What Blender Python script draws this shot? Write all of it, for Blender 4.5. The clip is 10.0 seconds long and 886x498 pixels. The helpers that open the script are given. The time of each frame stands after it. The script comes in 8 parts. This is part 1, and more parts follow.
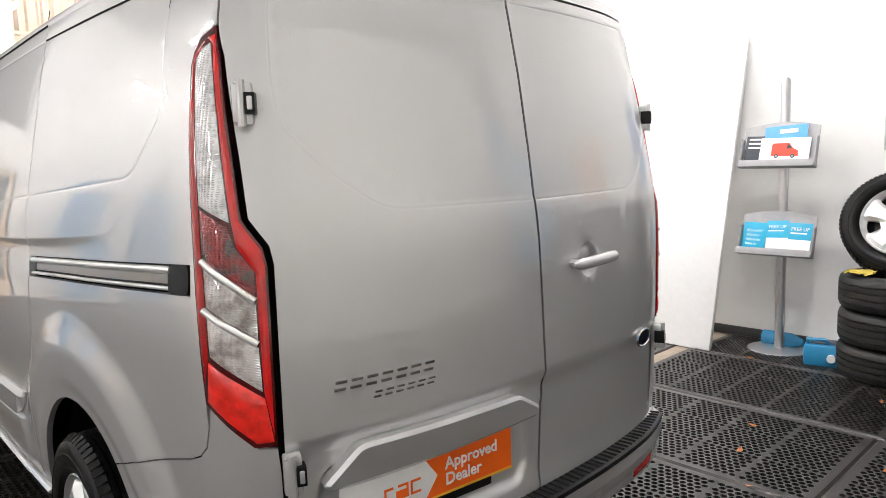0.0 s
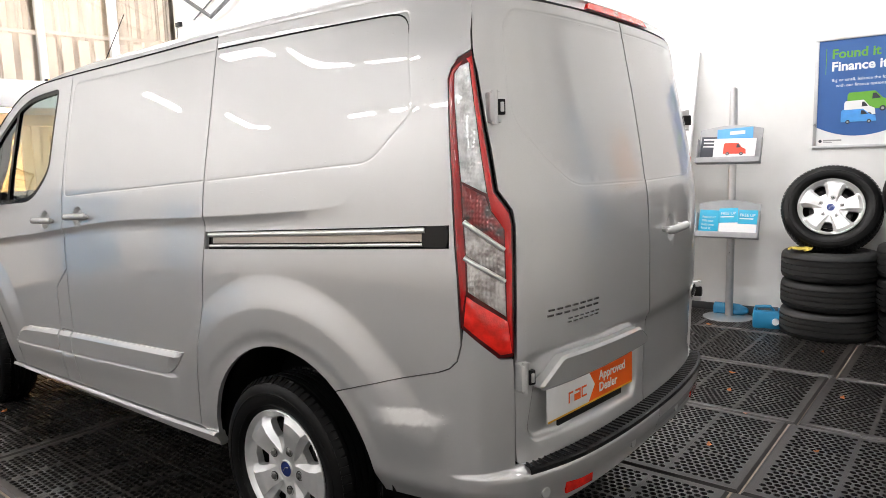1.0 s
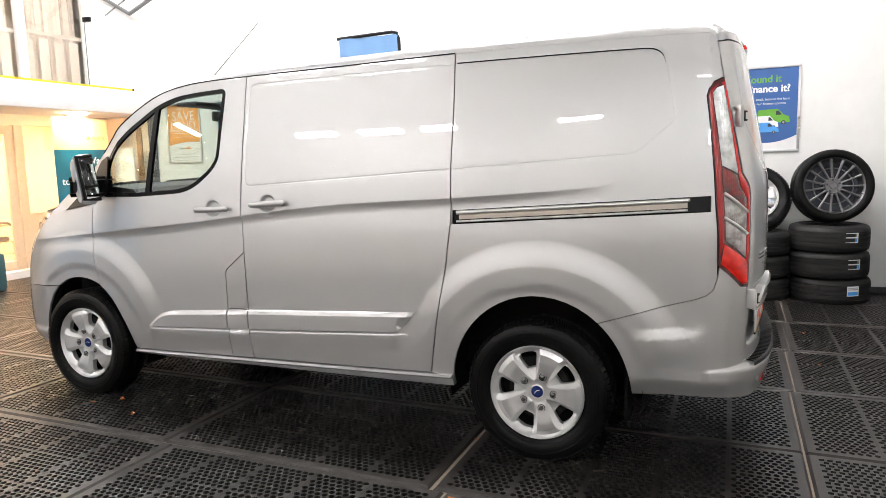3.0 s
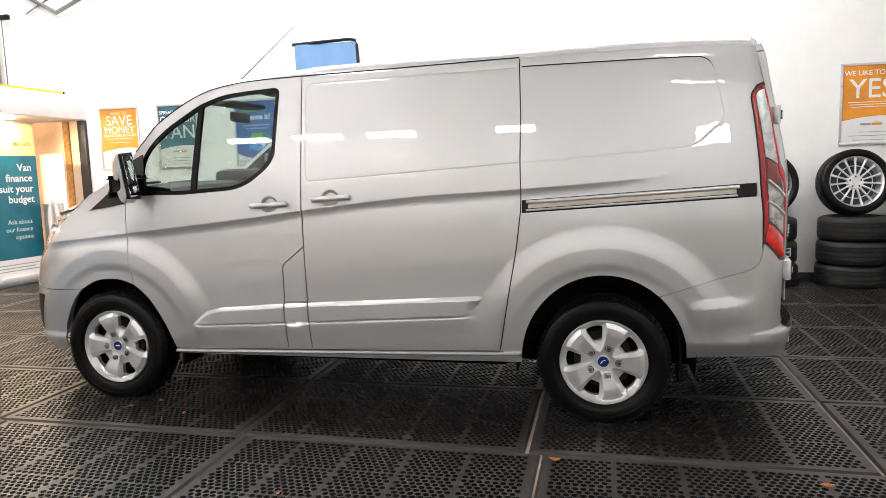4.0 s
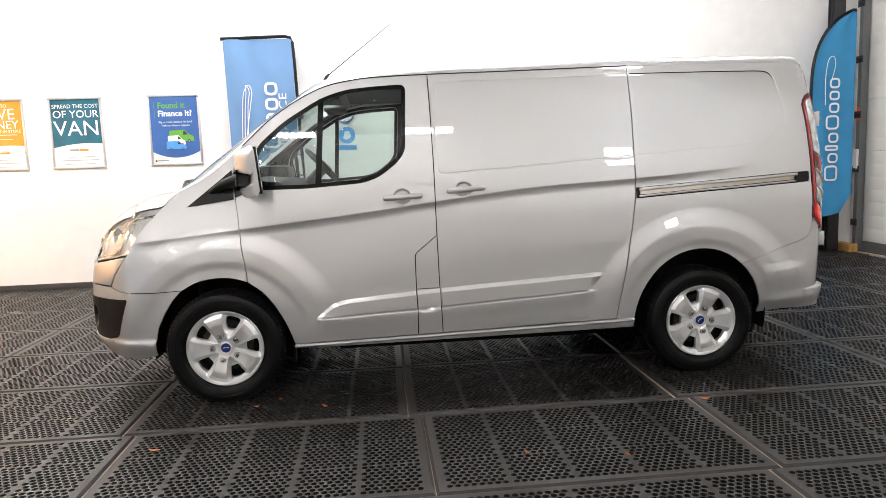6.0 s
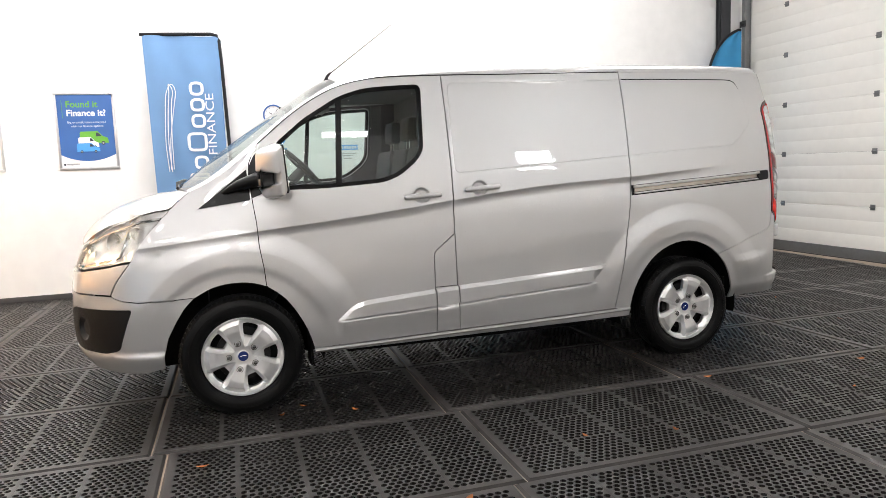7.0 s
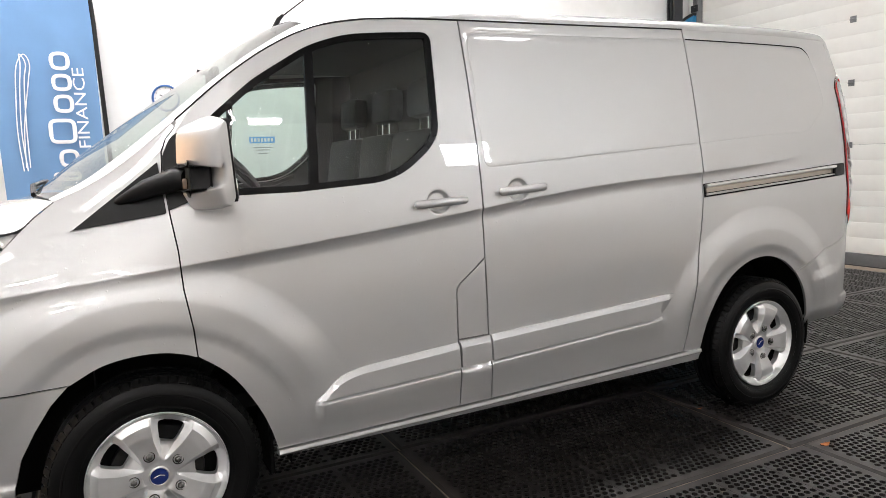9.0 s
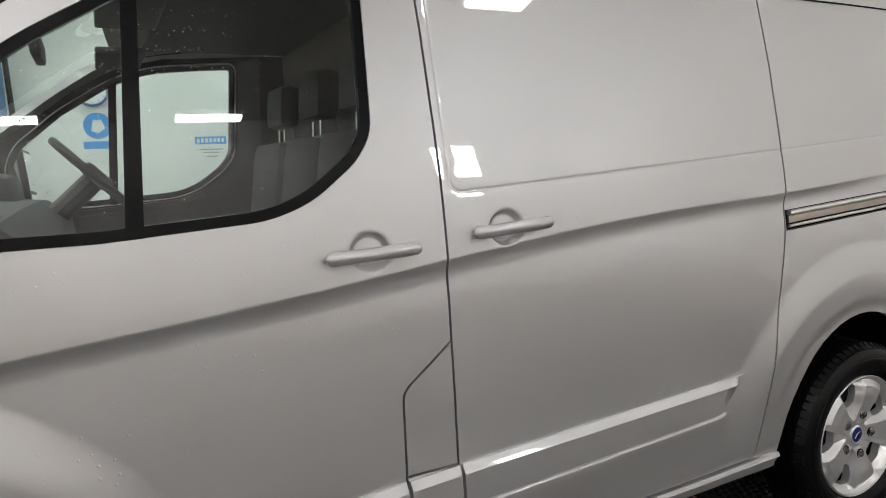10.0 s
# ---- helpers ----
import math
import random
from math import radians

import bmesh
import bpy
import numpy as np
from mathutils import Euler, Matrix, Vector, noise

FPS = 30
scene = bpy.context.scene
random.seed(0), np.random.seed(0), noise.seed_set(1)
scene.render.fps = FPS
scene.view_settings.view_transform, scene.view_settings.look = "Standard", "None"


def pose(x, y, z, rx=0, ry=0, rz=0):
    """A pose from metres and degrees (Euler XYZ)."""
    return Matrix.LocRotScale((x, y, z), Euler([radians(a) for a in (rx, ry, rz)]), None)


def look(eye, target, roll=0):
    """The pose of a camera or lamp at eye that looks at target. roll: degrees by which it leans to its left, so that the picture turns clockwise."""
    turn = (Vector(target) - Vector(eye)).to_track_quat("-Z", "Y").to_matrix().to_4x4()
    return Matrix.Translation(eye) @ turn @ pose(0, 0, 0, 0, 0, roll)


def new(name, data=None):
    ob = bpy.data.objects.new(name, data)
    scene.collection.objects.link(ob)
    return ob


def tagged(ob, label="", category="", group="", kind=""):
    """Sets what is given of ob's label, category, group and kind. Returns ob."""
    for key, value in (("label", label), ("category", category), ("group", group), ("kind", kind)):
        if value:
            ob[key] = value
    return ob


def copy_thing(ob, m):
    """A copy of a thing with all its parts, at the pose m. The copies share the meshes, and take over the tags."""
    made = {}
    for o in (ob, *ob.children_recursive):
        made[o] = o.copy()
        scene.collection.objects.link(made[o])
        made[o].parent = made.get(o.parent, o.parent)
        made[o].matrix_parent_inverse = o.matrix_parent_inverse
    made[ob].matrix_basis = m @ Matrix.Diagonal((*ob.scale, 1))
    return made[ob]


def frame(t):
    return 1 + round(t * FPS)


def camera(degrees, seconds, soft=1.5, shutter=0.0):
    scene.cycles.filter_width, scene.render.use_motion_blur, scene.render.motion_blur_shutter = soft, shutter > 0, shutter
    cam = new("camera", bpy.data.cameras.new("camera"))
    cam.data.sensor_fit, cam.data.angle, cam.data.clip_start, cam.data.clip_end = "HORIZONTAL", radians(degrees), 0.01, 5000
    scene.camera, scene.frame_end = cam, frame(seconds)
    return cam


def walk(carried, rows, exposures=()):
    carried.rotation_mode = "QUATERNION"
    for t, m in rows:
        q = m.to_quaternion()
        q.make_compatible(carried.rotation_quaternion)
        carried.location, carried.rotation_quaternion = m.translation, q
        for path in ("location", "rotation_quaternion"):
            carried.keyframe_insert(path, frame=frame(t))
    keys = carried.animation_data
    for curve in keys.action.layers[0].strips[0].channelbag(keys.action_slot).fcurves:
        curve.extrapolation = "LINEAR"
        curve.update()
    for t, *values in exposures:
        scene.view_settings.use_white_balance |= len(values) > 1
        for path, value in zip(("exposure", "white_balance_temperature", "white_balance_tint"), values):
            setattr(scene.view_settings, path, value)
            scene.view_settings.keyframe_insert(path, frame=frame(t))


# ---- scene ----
cam = camera(65.9, 10.0, 0.5)
PATH = [
    (0, (-1.422, -2.154, 1.447), (-0.07, -0.701, 1.196), -2.0),
    (0.5, (-1.9, -2.12, 1.445), (-0.44, -0.776, 1.196), -2.0),
    (1, (-2.376, -1.946, 1.439), (-0.828, -0.707, 1.179), -1.8),
    (1.5, (-2.849, -1.76, 1.453), (-1.242, -0.598, 1.194), -1.7),
    (2, (-3.208, -1.468, 1.444), (-1.539, -0.396, 1.185), -1.7),
    (2.5, (-3.571, -1.172, 1.433), (-1.833, -0.216, 1.176), -1.7),
    (2.7, (-3.709, -1.043, 1.43), (-1.938, -0.152, 1.171), -1.6),
    (3.8, (-4.397, -0.161, 1.38), (-2.473, 0.334, 1.148), -1.7),
    (4, (-4.474, 0.001, 1.366), (-2.54, 0.456, 1.133), -1.8),
    (4.5, (-4.635, 0.474, 1.373), (-2.668, 0.748, 1.134), -1.9),
    (5, (-4.791, 0.954, 1.37), (-2.808, 1.053, 1.131), -2.0),
    (5.5, (-4.87, 1.458, 1.381), (-2.885, 1.421, 1.14), -2.0),
    (6, (-4.971, 1.987, 1.371), (-2.995, 1.807, 1.127), -2.1),
    (6.2, (-4.991, 2.183, 1.371), (-3.025, 1.914, 1.125), -2.2),
    (7.3, (-4.711, 3.121, 1.35), (-2.836, 2.469, 1.108), -2.2),
    (7.5, (-4.587, 3.205, 1.348), (-2.726, 2.517, 1.098), -2.2),
    (8, (-4.173, 3.334, 1.351), (-2.348, 2.556, 1.096), -2.1),
    (8.5, (-3.77, 3.269, 1.347), (-1.961, 2.456, 1.092), -2.2),
    (9, (-3.299, 3.023, 1.345), (-1.521, 2.142, 1.094), -2.4),
    (9.5, (-2.812, 2.748, 1.374), (-1.033, 1.872, 1.119), -2.4),
    (10, (-2.375, 2.392, 1.396), (-0.599, 1.509, 1.139), -2.4),
]
walk(cam, [(t, look(eye, target, roll)) for t, eye, target, roll in PATH], [(0.0, 0.05), (0.5, -0.42), (1.0, -0.11), (1.5, 0.17), (2.5, 0.05), (4.0, -0.15), (5.0, -0.14), (6.0, -0.10), (7.5, -0.08), (8.5, -0.04), (9.0, -0.13), (9.5, -0.18), (10.0, -0.40)])

# ---- world, lamps, exposure ----
world = bpy.data.worlds.new("world")
scene.world = world
world.use_nodes = True
world.node_tree.nodes["Background"].inputs[0].default_value = (0.75, 0.85, 1.0, 1)
world.node_tree.nodes["Background"].inputs[1].default_value = 0.05

TUBE_POWER = 165.0
FAR_POWER = 52.0
MID_POWER = 26.0
TUBE_COLOUR = (1.0, 0.970, 0.966)
WARM_POWER = 210.0

# ---- materials ----
def material(name):
    m = bpy.data.materials.new(name)
    m.use_nodes = True
    return m, m.node_tree.nodes, m.node_tree.links, m.node_tree.nodes["Principled BSDF"]


def plain(name, colour, rough=0.5, metal=0.0, grain=0.06, scale=25.0, bump=0.0, bump_scale=200.0, coat=0.0, spec=0.5, emit=None, power=0.0):
    """A surface with a fine and a coarse variation of tone, roughness and relief."""
    m, nodes, links, b = material(name)
    tex = nodes.new("ShaderNodeTexCoord")
    n1, n2 = nodes.new("ShaderNodeTexNoise"), nodes.new("ShaderNodeTexNoise")
    n1.inputs["Scale"].default_value, n2.inputs["Scale"].default_value = scale, scale * 0.12
    n1.inputs["Detail"].default_value, n2.inputs["Detail"].default_value = 5, 3
    add = nodes.new("ShaderNodeMath")
    add.operation = "ADD"
    for n, k in ((n1, 0), (n2, 1)):
        links.new(tex.outputs["Object"], n.inputs["Vector"])
        links.new(n.outputs["Fac"], add.inputs[k])
    ramp = nodes.new("ShaderNodeMapRange")
    ramp.inputs["From Min"].default_value, ramp.inputs["From Max"].default_value = 0.6, 1.4
    ramp.inputs["To Min"].default_value, ramp.inputs["To Max"].default_value = 1 - grain * 2, 1 + grain * 2
    links.new(add.outputs[0], ramp.inputs["Value"])
    mix = nodes.new("ShaderNodeVectorMath")
    mix.operation = "SCALE"
    mix.inputs[0].default_value = colour
    links.new(ramp.outputs[0], mix.inputs["Scale"])
    links.new(mix.outputs[0], b.inputs["Base Color"])
    rr = nodes.new("ShaderNodeMapRange")
    rr.inputs["From Min"].default_value, rr.inputs["From Max"].default_value = 0.6, 1.4
    rr.inputs["To Min"].default_value, rr.inputs["To Max"].default_value = max(0.02, rough - 0.08), min(1.0, rough + 0.08)
    links.new(add.outputs[0], rr.inputs["Value"])
    links.new(rr.outputs[0], b.inputs["Roughness"])
    b.inputs["Metallic"].default_value = metal
    b.inputs["Coat Weight"].default_value = coat
    b.inputs["Coat Roughness"].default_value = 0.04
    b.inputs["Specular IOR Level"].default_value = spec
    if bump:
        n3, bm_ = nodes.new("ShaderNodeTexNoise"), nodes.new("ShaderNodeBump")
        n3.inputs["Scale"].default_value, n3.inputs["Detail"].default_value = bump_scale, 4
        links.new(tex.outputs["Object"], n3.inputs["Vector"])
        bm_.inputs["Strength"].default_value, bm_.inputs["Distance"].default_value = bump, 0.002
        links.new(n3.outputs["Fac"], bm_.inputs["Height"])
        links.new(bm_.outputs[0], b.inputs["Normal"])
    if emit:
        b.inputs["Emission Color"].default_value = (*emit, 1)
        b.inputs["Emission Strength"].default_value = power
    return m


def drops(nodes, links, tex, scale, share, size):
    """Height of scattered rain beads."""
    v = nodes.new("ShaderNodeTexVoronoi")
    v.inputs["Scale"].default_value = scale
    links.new(tex.outputs["Object"], v.inputs["Vector"])
    h = nodes.new("ShaderNodeMapRange")
    h.interpolation_type = "SMOOTHSTEP"
    h.inputs["From Min"].default_value, h.inputs["From Max"].default_value = size, size * 0.35
    links.new(v.outputs["Distance"], h.inputs["Value"])
    sep = nodes.new("ShaderNodeSeparateColor")
    links.new(v.outputs["Color"], sep.inputs[0])
    gate = nodes.new("ShaderNodeMath")
    gate.operation = "LESS_THAN"
    gate.inputs[1].default_value = share
    links.new(sep.outputs[0], gate.inputs[0])
    out = nodes.new("ShaderNodeMath")
    out.operation = "MULTIPLY"
    links.new(h.outputs[0], out.inputs[0])
    links.new(gate.outputs[0], out.inputs[1])
    return out


def car_paint(name, colour):
    m, nodes, links, b = material(name)
    tex = nodes.new("ShaderNodeTexCoord")
    flake, film = nodes.new("ShaderNodeTexNoise"), nodes.new("ShaderNodeTexNoise")
    flake.inputs["Scale"].default_value, flake.inputs["Detail"].default_value = 900, 2
    film.inputs["Scale"].default_value, film.inputs["Detail"].default_value = 3.5, 6
    for n in (flake, film):
        links.new(tex.outputs["Object"], n.inputs["Vector"])
    tone = nodes.new("ShaderNodeMapRange")
    tone.inputs["To Min"].default_value, tone.inputs["To Max"].default_value = 0.90, 1.10
    links.new(flake.outputs["Fac"], tone.inputs["Value"])
    mix = nodes.new("ShaderNodeVectorMath")
    mix.operation = "SCALE"
    mix.inputs[0].default_value = colour
    links.new(tone.outputs[0], mix.inputs["Scale"])
    links.new(mix.outputs[0], b.inputs["Base Color"])
    b.inputs["Metallic"].default_value = 0.72
    rough = nodes.new("ShaderNodeMapRange")
    rough.inputs["To Min"].default_value, rough.inputs["To Max"].default_value = 0.43, 0.49
    links.new(film.outputs["Fac"], rough.inputs["Value"])
    links.new(rough.outputs[0], b.inputs["Roughness"])
    b.inputs["Coat Weight"].default_value = 1.0
    b.inputs["Coat IOR"].default_value = 1.85
    coat = nodes.new("ShaderNodeMapRange")
    coat.inputs["From Min"].default_value, coat.inputs["From Max"].default_value = 0.35, 0.75
    coat.inputs["To Min"].default_value, coat.inputs["To Max"].default_value = 0.004, 0.018
    links.new(film.outputs["Fac"], coat.inputs["Value"])
    links.new(coat.outputs[0], b.inputs["Coat Roughness"])
    d1, d2 = drops(nodes, links, tex, 34.0, 0.30, 0.13), drops(nodes, links, tex, 75.0, 0.22, 0.17)
    both = nodes.new("ShaderNodeMath")
    both.operation = "ADD"
    links.new(d1.outputs[0], both.inputs[0])
    links.new(d2.outputs[0], both.inputs[1])
    bump = nodes.new("ShaderNodeBump")
    bump.inputs["Strength"].default_value, bump.inputs["Distance"].default_value = 0.5, 0.0008
    links.new(both.outputs[0], bump.inputs["Height"])
    links.new(bump.outputs[0], b.inputs["Coat Normal"])
    links.new(bump.outputs[0], b.inputs["Normal"])
    return m


def clear_glass(name, tint, wet=True, rough=0.0):
    """Thin glass: lets the view through and mirrors at its face."""
    m, nodes, links, b = material(name)
    nodes.remove(b)
    out = nodes["Material Output"]
    see, shine, mix, fres = nodes.new("ShaderNodeBsdfTransparent"), nodes.new("ShaderNodeBsdfGlossy"), nodes.new("ShaderNodeMixShader"), nodes.new("ShaderNodeMath")
    edge, steep = nodes.new("ShaderNodeLayerWeight"), nodes.new("ShaderNodeMath")
    edge.inputs["Blend"].default_value = 0.5
    steep.operation, steep.inputs[1].default_value = "POWER", 5.0
    links.new(edge.outputs["Facing"], steep.inputs[0])
    fres.operation, fres.inputs[1].default_value, fres.inputs[2].default_value = "MULTIPLY_ADD", 0.9, 0.07
    links.new(steep.outputs[0], fres.inputs[0])
    see.inputs[0].default_value = (*tint, 1)
    shine.inputs["Roughness"].default_value = rough
    links.new(fres.outputs[0], mix.inputs[0])
    links.new(see.outputs[0], mix.inputs[1])
    links.new(shine.outputs[0], mix.inputs[2])
    links.new(mix.outputs[0], out.inputs[0])
    if wet:
        tex = nodes.new("ShaderNodeTexCoord")
        d = drops(nodes, links, tex, 120.0, 0.36, 0.26)
        bump = nodes.new("ShaderNodeBump")
        bump.inputs["Strength"].default_value, bump.inputs["Distance"].default_value = 0.9, 0.001
        links.new(d.outputs[0], bump.inputs["Height"])
        links.new(bump.outputs[0], shine.inputs["Normal"])
        soft = nodes.new("ShaderNodeMath")
        soft.operation = "MULTIPLY"
        soft.inputs[1].default_value = 0.85
        links.new(d.outputs[0], soft.inputs[0])
        bead, mix2 = nodes.new("ShaderNodeBsdfGlass"), nodes.new("ShaderNodeMixShader")
        bead.inputs["Roughness"].default_value, bead.inputs["IOR"].default_value = 0.1, 1.33
        links.new(bump.outputs[0], bead.inputs["Normal"])
        links.new(soft.outputs[0], mix2.inputs[0])
        links.new(mix.outputs[0], mix2.inputs[1])
        links.new(bead.outputs[0], mix2.inputs[2])
        links.new(mix2.outputs[0], out.inputs[0])
    return m


PAINT = car_paint("silver_paint", (0.640, 0.638, 0.638))
BLACK_GLOSS = plain("black_gloss", (0.003, 0.003, 0.0033), 0.22, spec=0.15)
BLACK_PLASTIC = plain("black_plastic", (0.005, 0.005, 0.0055), 0.40, bump=0.25, bump_scale=500, spec=0.28)
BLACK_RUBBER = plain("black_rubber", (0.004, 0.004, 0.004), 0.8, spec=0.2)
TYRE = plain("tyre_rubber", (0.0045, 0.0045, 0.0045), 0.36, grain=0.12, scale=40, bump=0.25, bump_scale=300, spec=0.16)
# lighter rubber for the stacked tyres
TYRE_GREY = plain("grey_tyre_rubber", (0.019, 0.019, 0.019), 0.55, grain=0.2, scale=30, bump=0.25, bump_scale=300, spec=0.3)
ALLOY = plain("alloy_silver", (0.80, 0.80, 0.80), 0.34, metal=0.72, grain=0.03, coat=0.4)
DARK_ALLOY = plain("alloy_gunmetal", (0.16, 0.16, 0.165), 0.32, metal=0.8, coat=0.4)
STEEL = plain("bright_steel", (0.75, 0.75, 0.74), 0.18, metal=1.0)
CHROME = plain("chrome", (0.86, 0.86, 0.86), 0.09, metal=1.0, grain=0.02)
RAIL_METAL = plain("rail_metal", (0.46, 0.41, 0.36), 0.34, metal=0.9, grain=0.03, scale=60)
RAIL_EDGE = plain("rail_edge_metal", (0.90, 0.89, 0.87), 0.34, metal=0.80, grain=0.01)
NUT_DARK = plain("nut_dark_steel", (0.24, 0.235, 0.23), 0.3, metal=0.9)
DARK_METAL = plain("brake_iron", (0.020, 0.019, 0.018), 0.5, metal=0.7, grain=0.2, scale=60)
BADGE_CHROME = plain("badge_dark_chrome", (0.42, 0.42, 0.42), 0.14, metal=1.0, grain=0.05)
BADGE_NAVY = plain("badge_navy", (0.004, 0.006, 0.02), 0.2, coat=0.6)
BADGE_BLUE = plain("badge_blue", (0.015, 0.03, 0.16), 0.2, coat=0.6)
MIRROR = plain("mirror_silver", (0.9, 0.9, 0.9), 0.02, metal=1.0, grain=0.0)
LAMP_DARK = plain("lamp_case_red", (0.085, 0.003, 0.004), 0.12, coat=1.0)
LENS_RED = plain("lens_red", (0.66, 0.010, 0.010), 0.12, coat=1.0, bump=0.15, bump_scale=700)
LENS_DEEP = plain("lens_deep_red", (0.40, 0.007, 0.008), 0.12, coat=1.0, bump=0.15, bump_scale=700)
LENS_BRIGHT = plain("lens_bright_red", (0.80, 0.020, 0.012), 0.12, coat=1.0, bump=0.5, bump_scale=160, grain=0.30, scale=26)
LENS_AMBER = plain("lens_smoked_amber", (0.16, 0.10, 0.06), 0.2, coat=1.0)
LAMP_CASE = plain("lamp_case_silver", (0.97, 0.95, 0.92), 0.11, metal=0.60, bump=1.0, bump_scale=34)
REFLECTOR = plain("lamp_reflector", (0.97, 0.93, 0.86), 0.13, metal=0.70, bump=1.0, bump_scale=55)
PLATE_WHITE = plain("plate_white", (0.80, 0.80, 0.80), 0.35, grain=0.02)
PLATE_ORANGE = plain("plate_orange", (0.90, 0.13, 0.008), 0.35, grain=0.03)
PLATE_YELLOW = plain("plate_yellow", (0.80, 0.42, 0.03), 0.4)
CAB_DARK = plain("cab_dark", (0.016, 0.016, 0.017), 0.6, bump=0.2, bump_scale=400)
CAB_GREY = plain("cab_grey", (0.085, 0.085, 0.082), 0.7, bump=0.2, bump_scale=300)
CAR_GLASS = clear_glass("car_glass", (0.68, 0.76, 0.73))
CAR_GLASS_CLEAR = clear_glass("lamp_glass", (0.94, 0.95, 0.95), wet=False)


def ribbed(name, colour, dark, scale, metal=0.6):
    """A lens with fine vertical and horizontal prisms."""
    m, nodes, links, b = material(name)
    tex, w1, w2 = nodes.new("ShaderNodeTexCoord"), nodes.new("ShaderNodeTexWave"), nodes.new("ShaderNodeTexWave")
    w1.wave_type = w2.wave_type = "BANDS"
    w1.bands_direction, w2.bands_direction = "Z", "Y"
    w1.inputs["Scale"].default_value, w2.inputs["Scale"].default_value = scale, scale * 0.45
    mul = nodes.new("ShaderNodeMath")
    mul.operation = "MULTIPLY"
    ramp = nodes.new("ShaderNodeMix")
    ramp.data_type = "RGBA"
    ramp.inputs["A"].default_value, ramp.inputs["B"].default_value = (*dark, 1), (*colour, 1)
    n = nodes.new("ShaderNodeTexNoise")
    n.inputs["Scale"].default_value, n.inputs["Detail"].default_value = 26, 4
    for w in (w1, w2, n):
        links.new(tex.outputs["Object"], w.inputs["Vector"])
    links.new(w1.outputs["Fac"], mul.inputs[0])
    links.new(w2.outputs["Fac"], mul.inputs[1])
    edge = nodes.new("ShaderNodeMapRange")
    edge.inputs["From Min"].default_value, edge.inputs["From Max"].default_value = 0.38, 0.58
    links.new(n.outputs["Fac"], edge.inputs["Value"])
    links.new(edge.outputs[0], ramp.inputs["Factor"])
    links.new(ramp.outputs["Result"], b.inputs["Base Color"])
    bump = nodes.new("ShaderNodeBump")
    bump.inputs["Strength"].default_value, bump.inputs["Distance"].default_value = 0.8, 0.002
    links.new(mul.outputs[0], bump.inputs["Height"])
    links.new(bump.outputs[0], b.inputs["Normal"])
    b.inputs["Metallic"].default_value, b.inputs["Roughness"].default_value, b.inputs["Coat Weight"].default_value = metal, 0.18, 1.0
    return m


LENS_CLEAR = ribbed("lens_clear", (0.98, 0.98, 0.98), (0.66, 0.65, 0.65), 90, 0.35)
LENS_LOW = ribbed("lens_low", (0.86, 0.82, 0.80), (0.44, 0.39, 0.37), 90, 0.4)
LENS_SMOKE = ribbed("lens_smoked_red", (0.34, 0.05, 0.05), (0.13, 0.09, 0.09), 90, 0.3)

# room materials
GREY_WALL = plain("pale_blockwork", (0.80, 0.79, 0.77), 0.8, grain=0.06, scale=5, bump=0.3, bump_scale=60)
GLOW_PANE = plain("bright_pane", (0.8, 0.8, 0.8), 0.3, grain=0.0, emit=(0.94, 0.97, 1.0), power=40.0)
WHITE_WALL = plain("white_wall_paint", (0.82, 0.815, 0.80), 0.75, grain=0.025, scale=6, bump=0.15, bump_scale=120)
SOFT_WHITE = plain("white_board", (0.80, 0.80, 0.80), 0.55, grain=0.02)
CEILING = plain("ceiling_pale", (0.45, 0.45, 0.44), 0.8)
CREAM = plain("cream_paint", (0.80, 0.60, 0.40), 0.6, grain=0.03, scale=8)
CREAM_FRAME = plain("cream_door_frame", (0.84, 0.67, 0.49), 0.45, grain=0.04)
CONCRETE = plain("concrete", (0.33, 0.27, 0.21), 0.8, grain=0.16, scale=14, bump=0.3, bump_scale=90)
SKIRTING = plain("skirting_dark", (0.045, 0.045, 0.047), 0.55)
DOOR_WHITE = plain("door_panel_white", (0.76, 0.755, 0.72), 0.42, grain=0.02, scale=9, bump=0.25, bump_scale=260)
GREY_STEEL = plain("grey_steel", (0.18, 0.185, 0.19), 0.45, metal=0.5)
DARK_STEEL = plain("dark_steel", (0.035, 0.036, 0.04), 0.45, metal=0.4)
ALUMINIUM = plain("aluminium", (0.60, 0.60, 0.61), 0.33, metal=0.9, grain=0.04)
GREY_PLASTIC = plain("grey_plastic", (0.36, 0.36, 0.37), 0.45)
BLUE_PLASTIC = plain("blue_plastic", (0.02, 0.22, 0.42), 0.4, bump=0.15)
YELLOW = plain("yellow_paint", (0.85, 0.62, 0.02), 0.45)
TEAL_SEAT = plain("teal_fabric", (0.040, 0.10, 0.11), 0.85, grain=0.12, scale=60, bump=0.4, bump_scale=500)
GREY_SEAT = plain("grey_fabric", (0.06, 0.06, 0.065), 0.85, bump=0.3)
TIMBER = plain("strand_board", (0.45, 0.24, 0.07), 0.8, grain=0.28, scale=22, bump=0.6, bump_scale=60)
BANNER_BLUE = plain("banner_blue", (0.13, 0.25, 0.44), 0.75, grain=0.04, scale=5, bump=0.15, bump_scale=900)
FLAG_BLUE = plain("flag_blue", (0.03, 0.24, 0.48), 0.7, grain=0.07, scale=6, bump=0.15, bump_scale=900)
INK_BLUE = plain("print_blue", (0.032, 0.110, 0.33), 0.35, grain=0.05, scale=7)
INK_TEAL = plain("print_teal", (0.006, 0.115, 0.17), 0.35, grain=0.22, scale=4.5)
